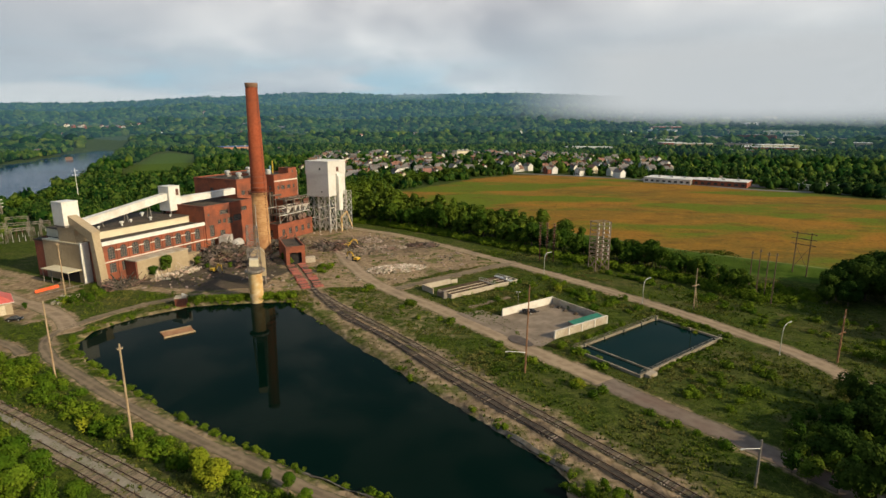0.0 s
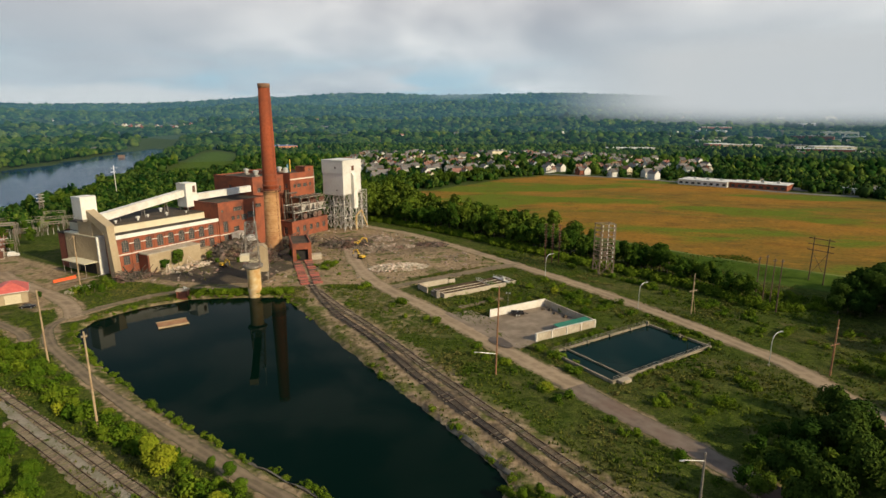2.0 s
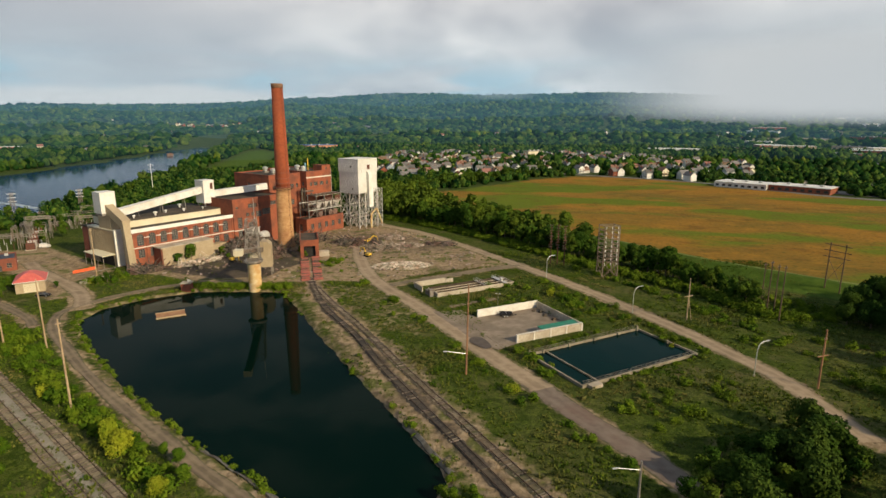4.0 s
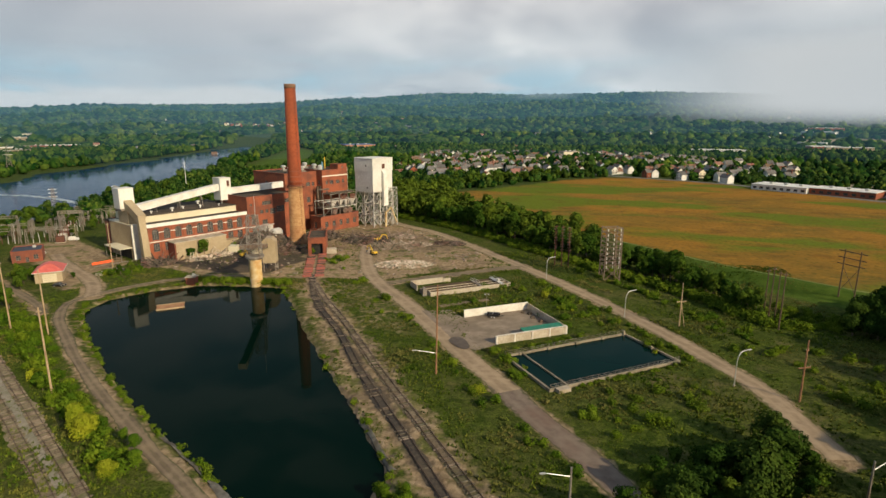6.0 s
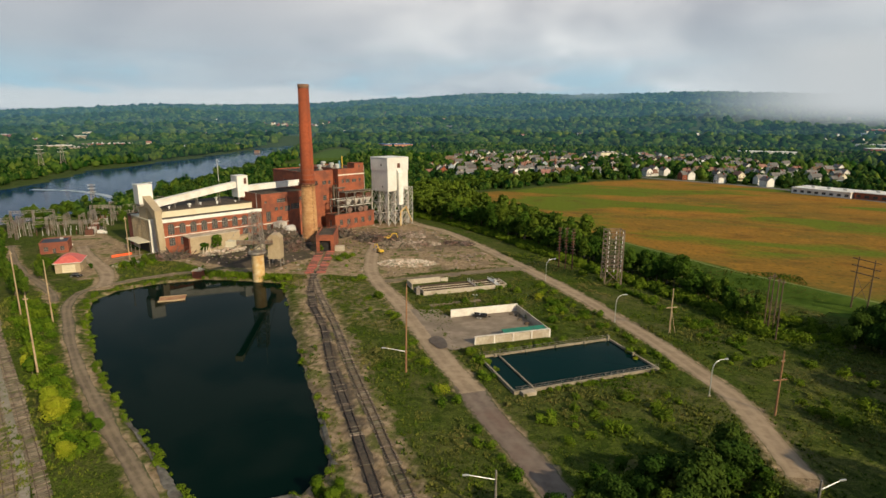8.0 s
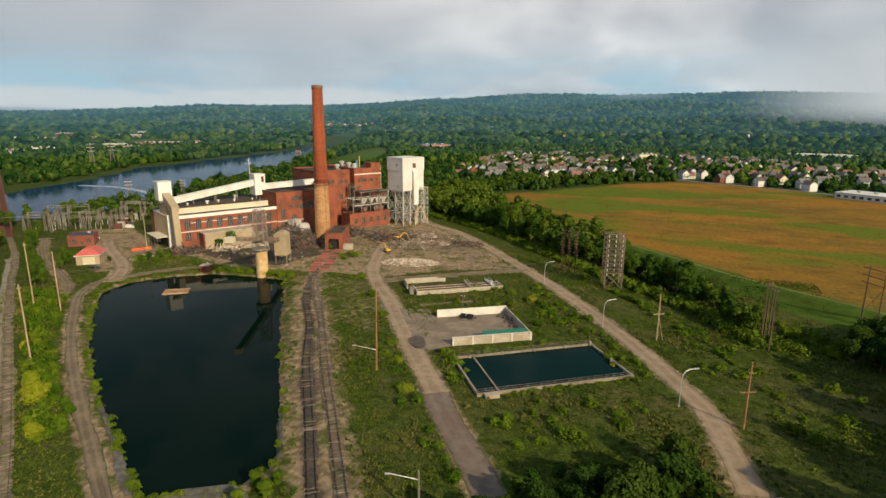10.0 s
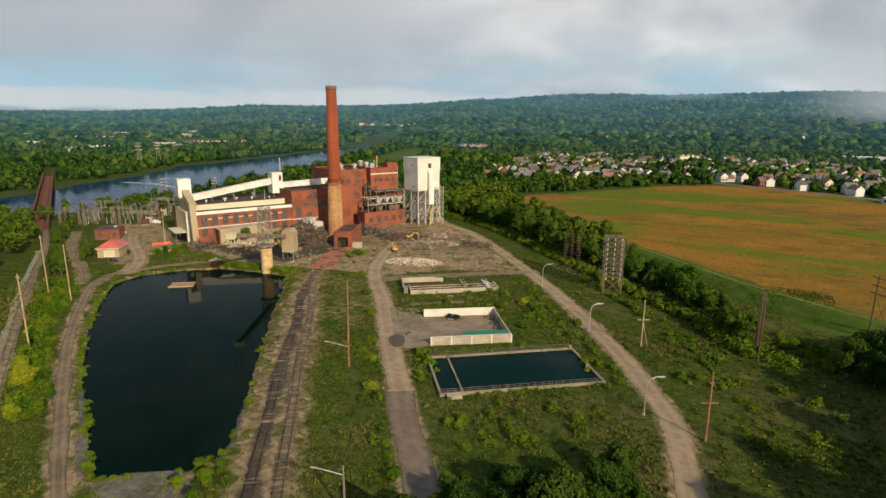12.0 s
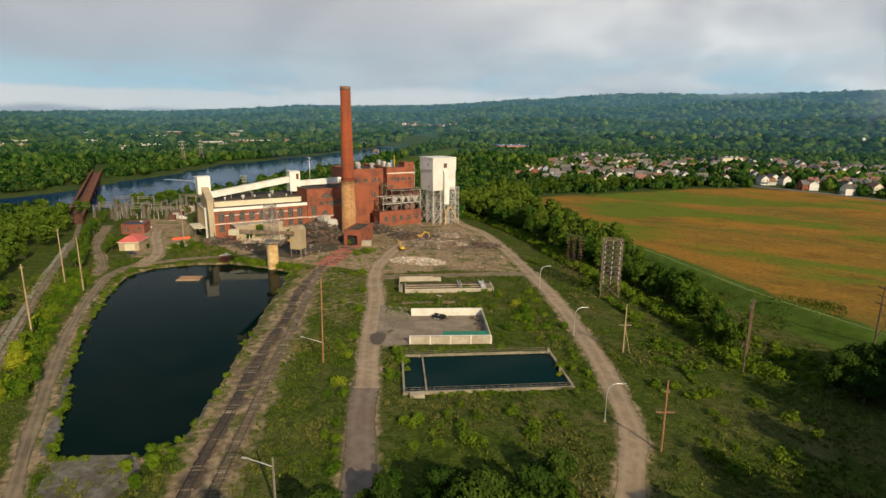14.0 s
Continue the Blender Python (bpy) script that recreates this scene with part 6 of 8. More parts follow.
def car(m, paint, label, van=False):
    c = thing("van" if van else "car", label, "van" if van else "car", m)
    h = 1.35 if van else 0.85
    bm = bmesh.new()
    hexa(bm, [(-2.2, -0.9, 0.35), (2.2, -0.9, 0.35), (2.2, 0.9, 0.35), (-2.2, 0.9, 0.35)], [(-2.15, -0.86, h), (2.0, -0.86, h), (2.0, 0.86, h), (-2.15, 0.86, h)])
    part("body", bm, paint, c)
    bm = bmesh.new()
    top = 2.1 if van else 1.45
    hexa(bm, [(-2.0 if van else -1.7, -0.82, h), (1.0, -0.82, h), (1.0, 0.82, h), (-2.0 if van else -1.7, 0.82, h)], [(-1.95 if van else -1.1, -0.68, top), (0.5 if van else 0.3, -0.68, top), (0.5 if van else 0.3, 0.68, top), (-1.95 if van else -1.1, 0.68, top)])
    part("cabin", bm, paint if van else GLASS, c)
    part("roof_panel", B((-1.9 if van else -1.05, 0.45 if van else 0.25, -0.66, 0.66, top + 0.002, top + 0.05)), paint, c)
    for x in (-1.35, 1.35):
        for y in (-0.86, 0.86):
            bm = bmesh.new()
            tube(bm, (x, y - 0.1, 0.33), (x, y + 0.1, 0.33), 0.33, 0.33, 14)
            w = part("wheel", bm, RUBBER, c)
            bm = bmesh.new()
            tube(bm, (x, y - 0.11, 0.33), (x, y + 0.11, 0.33), 0.19, 0.19, 10)
            part("rim", bm, GALV, w)
    for y in (-0.6, 0.6):
        part("tail_lamp", B((-2.23, -2.19, y - 0.18, y + 0.18, 0.6, 0.75)), REDPAINT, c)
        part("headlight", B((2.14, 2.2, y - 0.2, y + 0.2, 0.55, 0.7)), GALV, c)


car(pose(-132.6, 165.3, 0.08, 0, 0, 15), BLACK, "black saloon car parked before the garage")
car(pose(-183.5, 202.5, 0.05, 0, 0, 100), WHITE, "white van parked beside the brick office", True)
car(pose(-140, 213, 0.05, 0, 0, 100), PALESTEEL, "grey car parked under the canopy")
car(pose(-196, 232, 0.05, 0, 0, 20), WHITE, "white van parked by the substation fence", True)
for i in range(3):
    solo("barrier", B((-1.4, 1.4, -0.3, 0.3, 0, 0.5), (-1.4, 1.4, -0.14, 0.14, 0.5, 1.1)), ORANGE, "orange plastic road barrier", "barrier", pose(-145.6 + i * 1.15, 194.6 + i * 2.5, 0.05, 0, 0, 66), group="orange barriers")
rnd = random.Random(3)
for i in range(26):
    solo("concrete_block", B((-0.8, 0.8, -0.45, 0.45, 0, 0.8)), PALE_RUBBLE, "pale concrete block lying on the grass", "block", pose(-130.2 + rnd.uniform(-3.0, 3.0), 185.5 + rnd.uniform(-4.5, 4.5), 0, rnd.uniform(-8, 8), 0, rnd.uniform(0, 180)), group="pale blocks")
bh = thing("valve_house", "small square brick valve house on the bank", "hut", pose(-88, 180.8, 0, 0, 0, 15))
part("wall", B((-1.7, 1.7, -1.5, 1.5, -0.4, 2.6)), BRICK, bh)
part("cap", B((-1.9, 1.9, -1.7, 1.7, 2.604, 2.9)), CONCRETE, bh)
bm = bmesh.new()
tube(bm, (0.5, 0, 2.9), (0.5, 0, 3.9), 0.25, 0.25, 8), tube(bm, (0.5, 0, 3.8), (1.6, 0, 3.3), 0.2, 0.2, 8)
part("pipe", bm, GALV, bh)
raft = thing("raft", "weathered rust-brown wooden raft floating on the pond", "raft", pose(-78.6, 157.4, -0.85, 0, 0, 38) @ Matrix.Diagonal((0.8, 0.8, 0.8, 1)))
for i in range(8):
    part("plank", B((-5.2, 5.2, -3.0 + i * 0.76, -2.3 + i * 0.76, 0.1, 0.5)), material("raft_wood", (0.30, 0.15, 0.07), (0.42, 0.24, 0.12), 0.8, (0.2, 0.1, 0.06), 0.2, 0.6) if i == 0 else bpy.data.materials["raft_wood"], raft)
part("rim", B((-5.4, 5.4, -3.2, -3.02, 0, 0.7), (-5.4, 5.4, 3.1, 3.28, 0, 0.7)), WOOD, raft)
wl = thing("guard_rail", "low weathered steel rail along the car park", "railing", pose(-142, 188, 0, 0, 0, 62))
for i in range(12):
    part("post", B((i * 1.8 - 0.06, i * 1.8 + 0.06, -0.06, 0.06, 0, 0.9)), STEEL, wl)
part("rail", B((0, 20, -0.05, 0.05, 0.65, 0.85)), STEEL, wl)
bank = [(10.4, 70.6), (13.8, 75.4), (20.3, 79.8), (24.5, 78.6), (28.0, 76), (29.5, 71.4), (24, 66.5), (18.5, 64)]
bm = bmesh.new()
hexa(bm, [(x, y, -1.2) for x, y in bank], [(x, y, 0.22) for x, y in bank])
solo("concrete_apron", bm, BANKCON, "stained grey concrete apron at the pond end", "apron", kind="structure")
ribbon("bank_edge", [(-26, 90), (-14, 83.2), (-5.5, 78.2), (1, 74.4), (7, 70.6)], 1.7, BANKCON, "worn grey concrete edge along the pond road", "bank edge", 0.2, 0.35)
ribbon("bank_edge", [(10.4, 104.6), (14.5, 99.4), (18.2, 94.6), (22.4, 89)], 1.3, BANKCON, "broken grey concrete edge beside the rails", "bank edge", 0.2, 0.4)
ribbon("field_track", [(x + 1.2, y + 1.0) for x, y in LEVEE[1:]], 1.3, LEVEE_TRACK, "pale mown track on the levee crest", "track", 0.12, 0.25)
ribbon("ditch", [(x + 4.6, y + 4.2) for x, y in LEVEE[1:]], 2.2, DITCH, "dark overgrown ditch at the field edge", "ditch", 0.10, 0.5)

# ---- substation, bridge and pylons
rnd = random.Random(11)
sub_u = Vector((0.78, 0.62, 0))
sub_v = Vector((-0.62, 0.78, 0))
for i, j, ox, oy in [(i, j, -236, 205) for i in range(5) for j in range(4)] + [(i, j, -232, 268) for i in range(4) for j in range(4)]:
    o = Vector((ox, oy, 0)) + sub_u * (i * 11) + sub_v * (j * 13 - 2)
    h = rnd.uniform(5.5, 12.5) if oy < 230 else rnd.uniform(4.5, 8.5)
    g = thing("substation_gantry", "pale rusty steel lattice gantry in the substation", "substation gantry", pose(o.x + rnd.uniform(-2, 2), o.y + rnd.uniform(-2, 2), 0, 0, 0, 38 + rnd.choice((0, 0, 90)) + rnd.uniform(-3, 3)), group="substation gantries")
    for s in (-5, 5):
        bm = bmesh.new()
        lattice(bm, [(s - 0.6, -0.6, 0), (s + 0.6, -0.6, 0), (s + 0.6, 0.6, 0), (s - 0.6, 0.6, 0)], [(s - 0.3, -0.3, h), (s + 0.3, -0.3, h), (s + 0.3, 0.3, h), (s - 0.3, 0.3, h)], 5, 0.10, 0.05)
        part("tower", bm, STEEL, g)
    bm = bmesh.new()
    for k in range(8):
        beam(bm, (-5 + k * 1.25, -0.4, h - 1.2), (-5 + (k + 1) * 1.25, -0.4, h), 0.07), beam(bm, (-5 + k * 1.25, 0.4, h), (-5 + (k + 1) * 1.25, 0.4, h - 1.2), 0.07)
    for y in (-0.4, 0.4):
        beam(bm, (-5, y, h), (5, y, h), 0.11), beam(bm, (-5, y, h - 1.2), (5, y, h - 1.2), 0.11)
    part("girder", bm, STEEL, g)
    for x in (-2.6, 0, 2.6):
        bm = bmesh.new()
        tube(bm, (x, 1.2, 0), (x, 1.2, h * 0.5), 0.2, 0.08, 8)
        part("insulator", bm, GALV if rnd.random() < 0.6 else RUST, g)
for i in range(6):
    o = Vector((-205, 222, 0)) + sub_v * (i * 7) + sub_u * 8
    t = thing("transformer", "grey substation transformer with bushings", "transformer", pose(o.x, o.y, 0, 0, 0, 38), group="transformers")
    part("tank", B((-1.8, 1.8, -1.2, 1.2, 0.3, 3.2)), PALESTEEL if i % 2 else RUST, t)
    part("plinth", B((-2.2, 2.2, -1.6, 1.6, -0.2, 0.3)), CONCRETE, t)
    for x in (-1.1, 0, 1.1):
        bm = bmesh.new()
        tube(bm, (x, 0, 3.2), (x, 0, 4.8), 0.2, 0.1, 8)
        part("bushing", bm, BRICK_DARK, t)


def pylon(x, y, h, rz, label):
    z = float(ground_z(x, y))
    p = thing("pylon", label, "pylon", pose(x, y, max(z, -2), 0, 0, rz), group="pylons")
    w = h * 0.11
    bm = bmesh.new()
    lattice(bm, [(-w, -w, -1), (w, -w, -1), (w, w, -1), (-w, w, -1)], [(-0.5, -0.5, h), (0.5, -0.5, h), (0.5, 0.5, h), (-0.5, 0.5, h)], 7, 0.22, 0.11)
    part("body", bm, STEEL, p)
    for z in (h * 0.68, h * 0.82, h * 0.96):
        bm = bmesh.new()
        beam(bm, (-h * 0.14, 0, z), (h * 0.14, 0, z), 0.4, 0.4)
        part("arm", bm, GALV, p)


pylon(-574, 482, 30, 50, "galvanised lattice pylon on the far bank")
pylon(-573, 508, 30, 50, "galvanised lattice pylon on the far bank")
pylon(-289, 306, 17, 50, "galvanised lattice pylon beside the river")
pylon(-262, 330, 15, 50, "galvanised lattice pylon beside the river")
wood_pole(-260.3, 400.8, 27, WHITE, "tall white pole with crossarms by the river", [(25.5, 4, 30), (22.5, 4, 30)])

br_a, br_b = Vector((-232, 187.5, 0)), Vector((-533, 352, 0))
br = thing("railway_bridge", "rusty brown plate-girder railway bridge over the river", "bridge", pose(br_a.x, br_a.y, 0, 0, 0, math.degrees(math.atan2((br_b - br_a).y, (br_b - br_a).x))))
BL = (br_b - br_a).length
for s in (-4.2, 4.2):
    bm = B((0, BL, s - 0.2, s + 0.2, -0.4, 4.6))
    n = int(BL / 3)
    for i in range(n):
        box(bm, i * 3.0, i * 3.0 + 0.25, s - 0.42, s + 0.42, -0.4, 4.7)
    part("girder", bm, RUST, br)
part("deck", B((0, BL, -3.98, 3.98, -0.3, 0.2)), RUST, br)
bm = bmesh.new()
for i in range(int(BL / 1.2)):
    box(bm, i * 1.2, i * 1.2 + 0.4, -1.4, 1.4, 0.204, 0.4)
tagged(part("sleeper", bm, RUST, br), kind="stuff")
for i in range(1, 8):
    part("pier", B((BL * i / 8 - 1.2, BL * i / 8 + 1.2, -4, 4, -9, -0.41)), CONCRETE, br)
for k in range(5):
    w = thing("power_line", "thin dark power cable into the substation", "cable", group="power lines")
    bm = bmesh.new()
    a, b = Vector((-330, 60 + k * 4, 20 - k * 0.8)), Vector((-232 + k * 3, 210 + k * 5, 8.3))
    prev = None
    for i in range(17):
        q = a.lerp(b, i / 16) - Vector((0, 0, 12 * (i / 16) * (1 - i / 16)))
        if prev is not None:
            beam(bm, prev, q, 0.07)
        prev = q
    part("wire", bm, STEEL, w)
weir = [(-440, 372), (-400, 378), (-355, 368), (-314, 350)]
for a, b in zip(weir, weir[1:]):
    bm = bmesh.new()
    beam(bm, (*a, -2.95), (*b, -2.95), 5.5, 0.5)
    solo("weir", bm, FOAM, "white foaming weir across the river", "weir", kind="structure")


# ---- vegetation
def as_np(v, f):
    return np.array([tuple(p) for p in v]), np.array(f)


def leaf_cloud(rnd, blobs, n, size, droop=0.2):
    """Small leaf clumps on the skins of several blobs: (centre, radii) each. Arrays of vertices and triangles pairs."""
    v, f = [], []
    w = [b[1][0] * b[1][1] + b[1][0] * b[1][2] for b in blobs]
    for c, r in rnd.choices(blobs, w, k=n):
        d = Vector((rnd.gauss(0, 1), rnd.gauss(0, 1), rnd.gauss(0.15, 1))).normalized()
        k = rnd.uniform(0.72, 1.08)
        p = Vector((c[0] + d.x * r[0] * k, c[1] + d.y * r[1] * k, c[2] + d.z * r[2] * k))
        nrm = (d + Vector((rnd.uniform(-1, 1), rnd.uniform(-1, 1), rnd.uniform(-0.5, 1))) * 0.75).normalized()
        a = nrm.orthogonal().normalized()
        b = nrm.cross(a)
        ang, s = rnd.uniform(0, 6.28), size * rnd.uniform(0.55, 1.3)
        a, b = a * math.cos(ang) + b * math.sin(ang), b * math.cos(ang) - a * math.sin(ang)
        i = len(v)
        v += [p - a * s - b * s * 0.35, p + b * s * -0.75, p + a * s * 0.9, p + a * s * 0.2 + b * s * 0.8 - nrm * s * droop]
        f += [(i, i + 1, i + 2), (i, i + 2, i + 3)]
    return v, f


def tree_meshes(seed, h, spread, n, size, leaf):
    """A trunk with limbs, and a crown; heights in metres."""
    rnd = random.Random(seed)
    bm = bmesh.new()
    tube(bm, (0, 0, -0.4), (0.1, 0.05, h * 0.45), h * 0.024, h * 0.016, 8)
    blobs = []
    for i in range(11):
        a, q = rnd.uniform(0, 6.28), rnd.uniform(0.1, 0.95)
        z = h * rnd.uniform(0.34, 0.86)
        rad = spread * (1 - abs(z / h - 0.52) * 1.35) * q
        p = (math.cos(a) * rad * 0.7, math.sin(a) * rad * 0.7, z)
        s = spread * rnd.uniform(0.28, 0.5)
        blobs.append((p, (s, s * rnd.uniform(0.8, 1.1), s * rnd.uniform(0.7, 1.0))))
        tube(bm, (0.05, 0, h * rnd.uniform(0.2, 0.42)), p, h * 0.010, h * 0.003, 5)
    blobs.append(((0, 0, h * 0.82), (spread * 0.4, spread * 0.4, h * 0.17)))
    trunk = link_mesh("trunk", bm, BARK)
    v, f = leaf_cloud(rnd, blobs, n, size)
    light = leaf_cloud(rnd, blobs, 300, size * 1.7)
    return trunk, mesh_np("crown", v, f, leaf), as_np(*light)


TREES = [tree_meshes(s, h, w, 1150, 0.52, LEAF) for s, h, w in ((1, 13, 4.6), (2, 11, 4.2), (3, 14.5, 4.4), (4, 10, 4.4), (5, 12, 5.2))]
LIGHT_TREES = [tree_meshes(s, 5.5, 3.4, 3000, 0.22, LEAF_LIGHT) for s in (8, 9)]
RAIL_TREES = [tree_meshes(s, 9, 4.4, 2600, 0.30, LEAF_BRIGHT) for s in (24, 25, 26)]
SAPLINGS = [tree_meshes(s, 5.5, 2.6, 900, 0.26, LEAF) for s in (41, 42, 43)]
BIG_TREES = [tree_meshes(s, 13, 6.4, 5200, 0.38, LEAF_DEEP) for s in (21, 22)]


REST = {"woods by the rails": [], "trees by the river": [], "back of the belt": [], "woods east of the road": [], "trees along the field": []}


def plant_tree(x, y, kind, scale, rnd, label="leafy green deciduous tree with a rounded crown", group="trees of the belt"):
    if group in REST:
        REST[group].append((x, y, float(ground_z(x, y)), scale * rnd.uniform(0.9, 1.1), scale * rnd.uniform(0.88, 1.12), rnd.uniform(0, 6.28)))
        return
    tr, cr, _ = kind
    t = thing("tree", label, "tree", pose(x, y, float(ground_z(x, y)), 0, 0, rnd.uniform(0, 360)) @ Matrix.Diagonal((scale * rnd.uniform(0.9, 1.1), scale * rnd.uniform(0.9, 1.1), scale * rnd.uniform(0.88, 1.12), 1)), group=group)
    for nm, m in (("trunk", tr), ("crown", cr)):
        ob = new(nm, m)
        ob.parent = t


SHRUBS, SHRUB_SHAPES = [], []


def bush_mesh(seed, n, size, leaf):
    rnd = random.Random(seed)
    blobs = [((rnd.uniform(-0.9, 0.9), rnd.uniform(-0.9, 0.9), rnd.uniform(0.4, 1.2)), (rnd.uniform(0.6, 1.0),) * 2 + (rnd.uniform(0.6, 1.1),)) for _ in range(6)]
    v, f = leaf_cloud(rnd, blobs, n, size)
    SHRUB_SHAPES.append(as_np(v, f))
    return mesh_np("bush", v, f, leaf)


BUSHES = [bush_mesh(s, 320, 0.215, LEAF_BRIGHT) for s in (31, 32, 33)]
PALE_BUSH = [bush_mesh(s, 380, 0.19, LEAF_LIGHT) for s in (35, 36)]


def plant_bush(x, y, s, rnd, pale=False, label="leafy green bush", group="bushes"):
    if group == "bank shrubs":
        SHRUBS.append((x, y, float(ground_z(x, y)) - 0.1 * s, s, s * rnd.uniform(0.75, 1.1), rnd.uniform(0, 6.28)))
        return
    ob = new("bush", rnd.choice(PALE_BUSH if pale else BUSHES))
    ob.matrix_world = pose(x, y, float(ground_z(x, y)) - 0.1 * s, 0, 0, rnd.uniform(0, 360)) @ Matrix.Diagonal((s, s * rnd.uniform(0.85, 1.15), s * rnd.uniform(0.75, 1.1), 1))
    tagged(ob, label, "bush", group)


def fill(poly, gap, rnd):
    xs, ys = [p[0] for p in poly], [p[1] for p in poly]
    out = []
    y = min(ys)
    while y < max(ys):
        x = min(xs)
        while x < max(xs):
            p = (x + rnd.uniform(-0.45, 0.45) * gap, y + rnd.uniform(-0.45, 0.45) * gap)
            if inside(np.array(p[0]), np.array(p[1]), poly):
                out.append(p)
            x += gap
        y += gap
    return out


rnd = random.Random(77)
for x, y in fill(BELT, 5.2, rnd):
    deep = float(sdf(np.array(x), np.array(y), BELT)) > 7 or y > 330
    plant_tree(x, y, rnd.choice(TREES), rnd.uniform(0.8, 1.2) if y > 262 else rnd.uniform(0.75, 1.0), rnd, group="back of the belt" if deep else "trees of the belt")
for x, y in fill([(50, 253), (70, 236), (84, 222), (97, 208), (106, 202), (100, 220), (86, 240), (64, 264)], 4.4, rnd):
    plant_tree(x, y, rnd.choice(TREES), rnd.uniform(0.55, 0.85), rnd, "young leafy green tree in the belt")
for x, y in fill([(94, 216), (100, 196), (108, 186), (110, 198), (104, 216)], 4.4, rnd):
    plant_tree(x, y, rnd.choice(TREES), rnd.uniform(0.5, 0.75), rnd, "young leafy green tree in the belt")
for p in smooth_line([(-126, 139), (-150, 153), (-172, 165.5), (-195, 179.5), (-216, 191)], 3.2):
    plant_tree(p.x + rnd.uniform(-2, 2), p.y + rnd.uniform(-2, 2), rnd.choice(TREES), rnd.uniform(0.32, 0.6), rnd, "small leafy tree beside the rails", "young trees by the rails")
# tall trees added out of view, so that their shadows dim the near ground
for x, y in fill(SHADE_WOODS, 6.4, rnd):
    plant_tree(x, y, rnd.choice(TREES), rnd.uniform(1.35, 1.7), rnd, group="woods east of the road")
for x, y in fill([(-88, 452), (-48, 504), (-14, 555), (38, 616), (32, 624), (-24, 566), (-60, 516), (-100, 462)], 6.0, rnd):
    plant_tree(x, y, rnd.choice(TREES), rnd.uniform(0.6, 0.95), rnd, group="trees along the field")
for x, y in fill(WOODS_WEST, 8.0, rnd):
    plant_tree(x, y, rnd.choice(TREES), rnd.uniform(0.65, 1.0), rnd, group="woods by the rails")
for x, y, s in ((76, 97, 0.72), (83, 97, 0.85), (70, 90, 0.66), (88, 104, 0.75), (68, 79, 0.8), (80, 88, 0.7), (89, 112, 0.6)):
    plant_tree(x, y, BIG_TREES[int(x) % 2], s, rnd, "large dark green broadleaf tree in the grass", "large trees")
for x, y, s in ((146, 140, 0.9), (130, 182, 0.75), (135, 185, 0.95), (140, 183, 1.05), (145, 185, 1.2), (151, 183, 1.3), (148, 191, 1.2), (155, 190, 1.35), (160, 184, 1.4), (141, 190, 0.95), (157, 198, 1.25), (135, 179, 0.7)):
    plant_tree(x, y, BIG_TREES[int(x) % 2], s, rnd, "large dark green broadleaf tree at the roadside", "large trees")
for x, y in fill([(58, 86), (66, 100), (80, 108), (93, 111), (97, 104), (84, 91), (70, 80)], 3.6, rnd):
    plant_tree(x, y, rnd.choice(SAPLINGS), rnd.uniform(0.55, 1.05), rnd, "young leafy dark green tree in the grass", "saplings")
for x, y, s in ((-38.5, 84.5, 1.0), (-41.6, 85.6, 1.1), (-24.2, 75.1, 0.6)):
    plant_tree(x, y, LIGHT_TREES[int(abs(x)) % 2], s, rnd, "bright yellow-green young tree beside the rails", "young trees")
for x, y, s in ((-75, 88, 0.55), (-68, 85, 0.5), (-59, 79, 0.42), (-68, 78, 0.6), (-61, 76, 0.5), (-73, 82, 0.6), (-82, 92, 0.6), (-90, 98, 0.65), (-54, 73, 0.45), (-80, 85, 0.6), (-98, 102, 0.65), (-64, 70, 0.6), (-70, 74, 0.65), (-58, 66, 0.6), (-77, 78, 0.65), (-86, 86, 0.65), (-94, 92, 0.7), (-52, 68, 0.5), (-104, 98, 0.7)):
    plant_tree(x, y, RAIL_TREES[int(abs(x)) % 3], s * 1.45, rnd, "bright leafy green tree beside the rails", "trees by the rails")
for x, y, s in ((-111, 219.4, 0.78), (-104, 232, 0.34), (-113.8, 214.2, 0.55), (-88, 226, 0.3), (-70, 240, 0.34), (-65, 234, 0.28), (-98, 226.5, 0.3), (-150, 170, 0.3), (-154, 176, 0.35), (-158, 172, 0.35), (-148, 164.5, 0.5), (-151.5, 167, 0.55), (-146, 160.5, 0.42), (-142.5, 158.5, 0.34), (-155, 168, 0.5), (-136.5, 175, 0.28), (-122.5, 183.5, 0.34), (-120.5, 187, 0.4), (-124, 180.5, 0.28)):
    plant_tree(x, y, TREES[int(abs(x)) % 5], s, rnd, "self-sown young tree at the brickwork", "self-sown trees")
for x, y, s in ((28, 79, 0.32), (25, 76, 0.26), (31, 74, 0.3), (-22, 79, 0.34), (-26, 83, 0.3), (-30, 85, 0.24), (-64, 98, 0.3), (-70, 104, 0.26), (-55, 92, 0.28), (-50, 93, 0.2), (24, 81, 0.26), (27, 83, 0.22)):
    plant_tree(x, y, RAIL_TREES[int(abs(x)) % 3], s * 1.3, rnd, "small leafy tree on the pond bank", "trees on the bank")
for x, y in fill([(-240, 190), (-215, 196), (-200, 250), (-240, 290), (-268, 260)], 11, rnd):
    if seg_dist(np.array(x), np.array(y), TRACK_A) > 8 and rnd.random() < 0.35:
        plant_tree(x, y, rnd.choice(TREES), rnd.uniform(0.5, 0.75), rnd, group="trees by the river")
for x, y in fill([(-270, 205), (-248, 175), (-262, 280), (-282, 330), (-300, 420), (-280, 420)], 9, rnd):
    plant_tree(x, y, rnd.choice(TREES), rnd.uniform(0.6, 0.9), rnd, group="trees by the river")

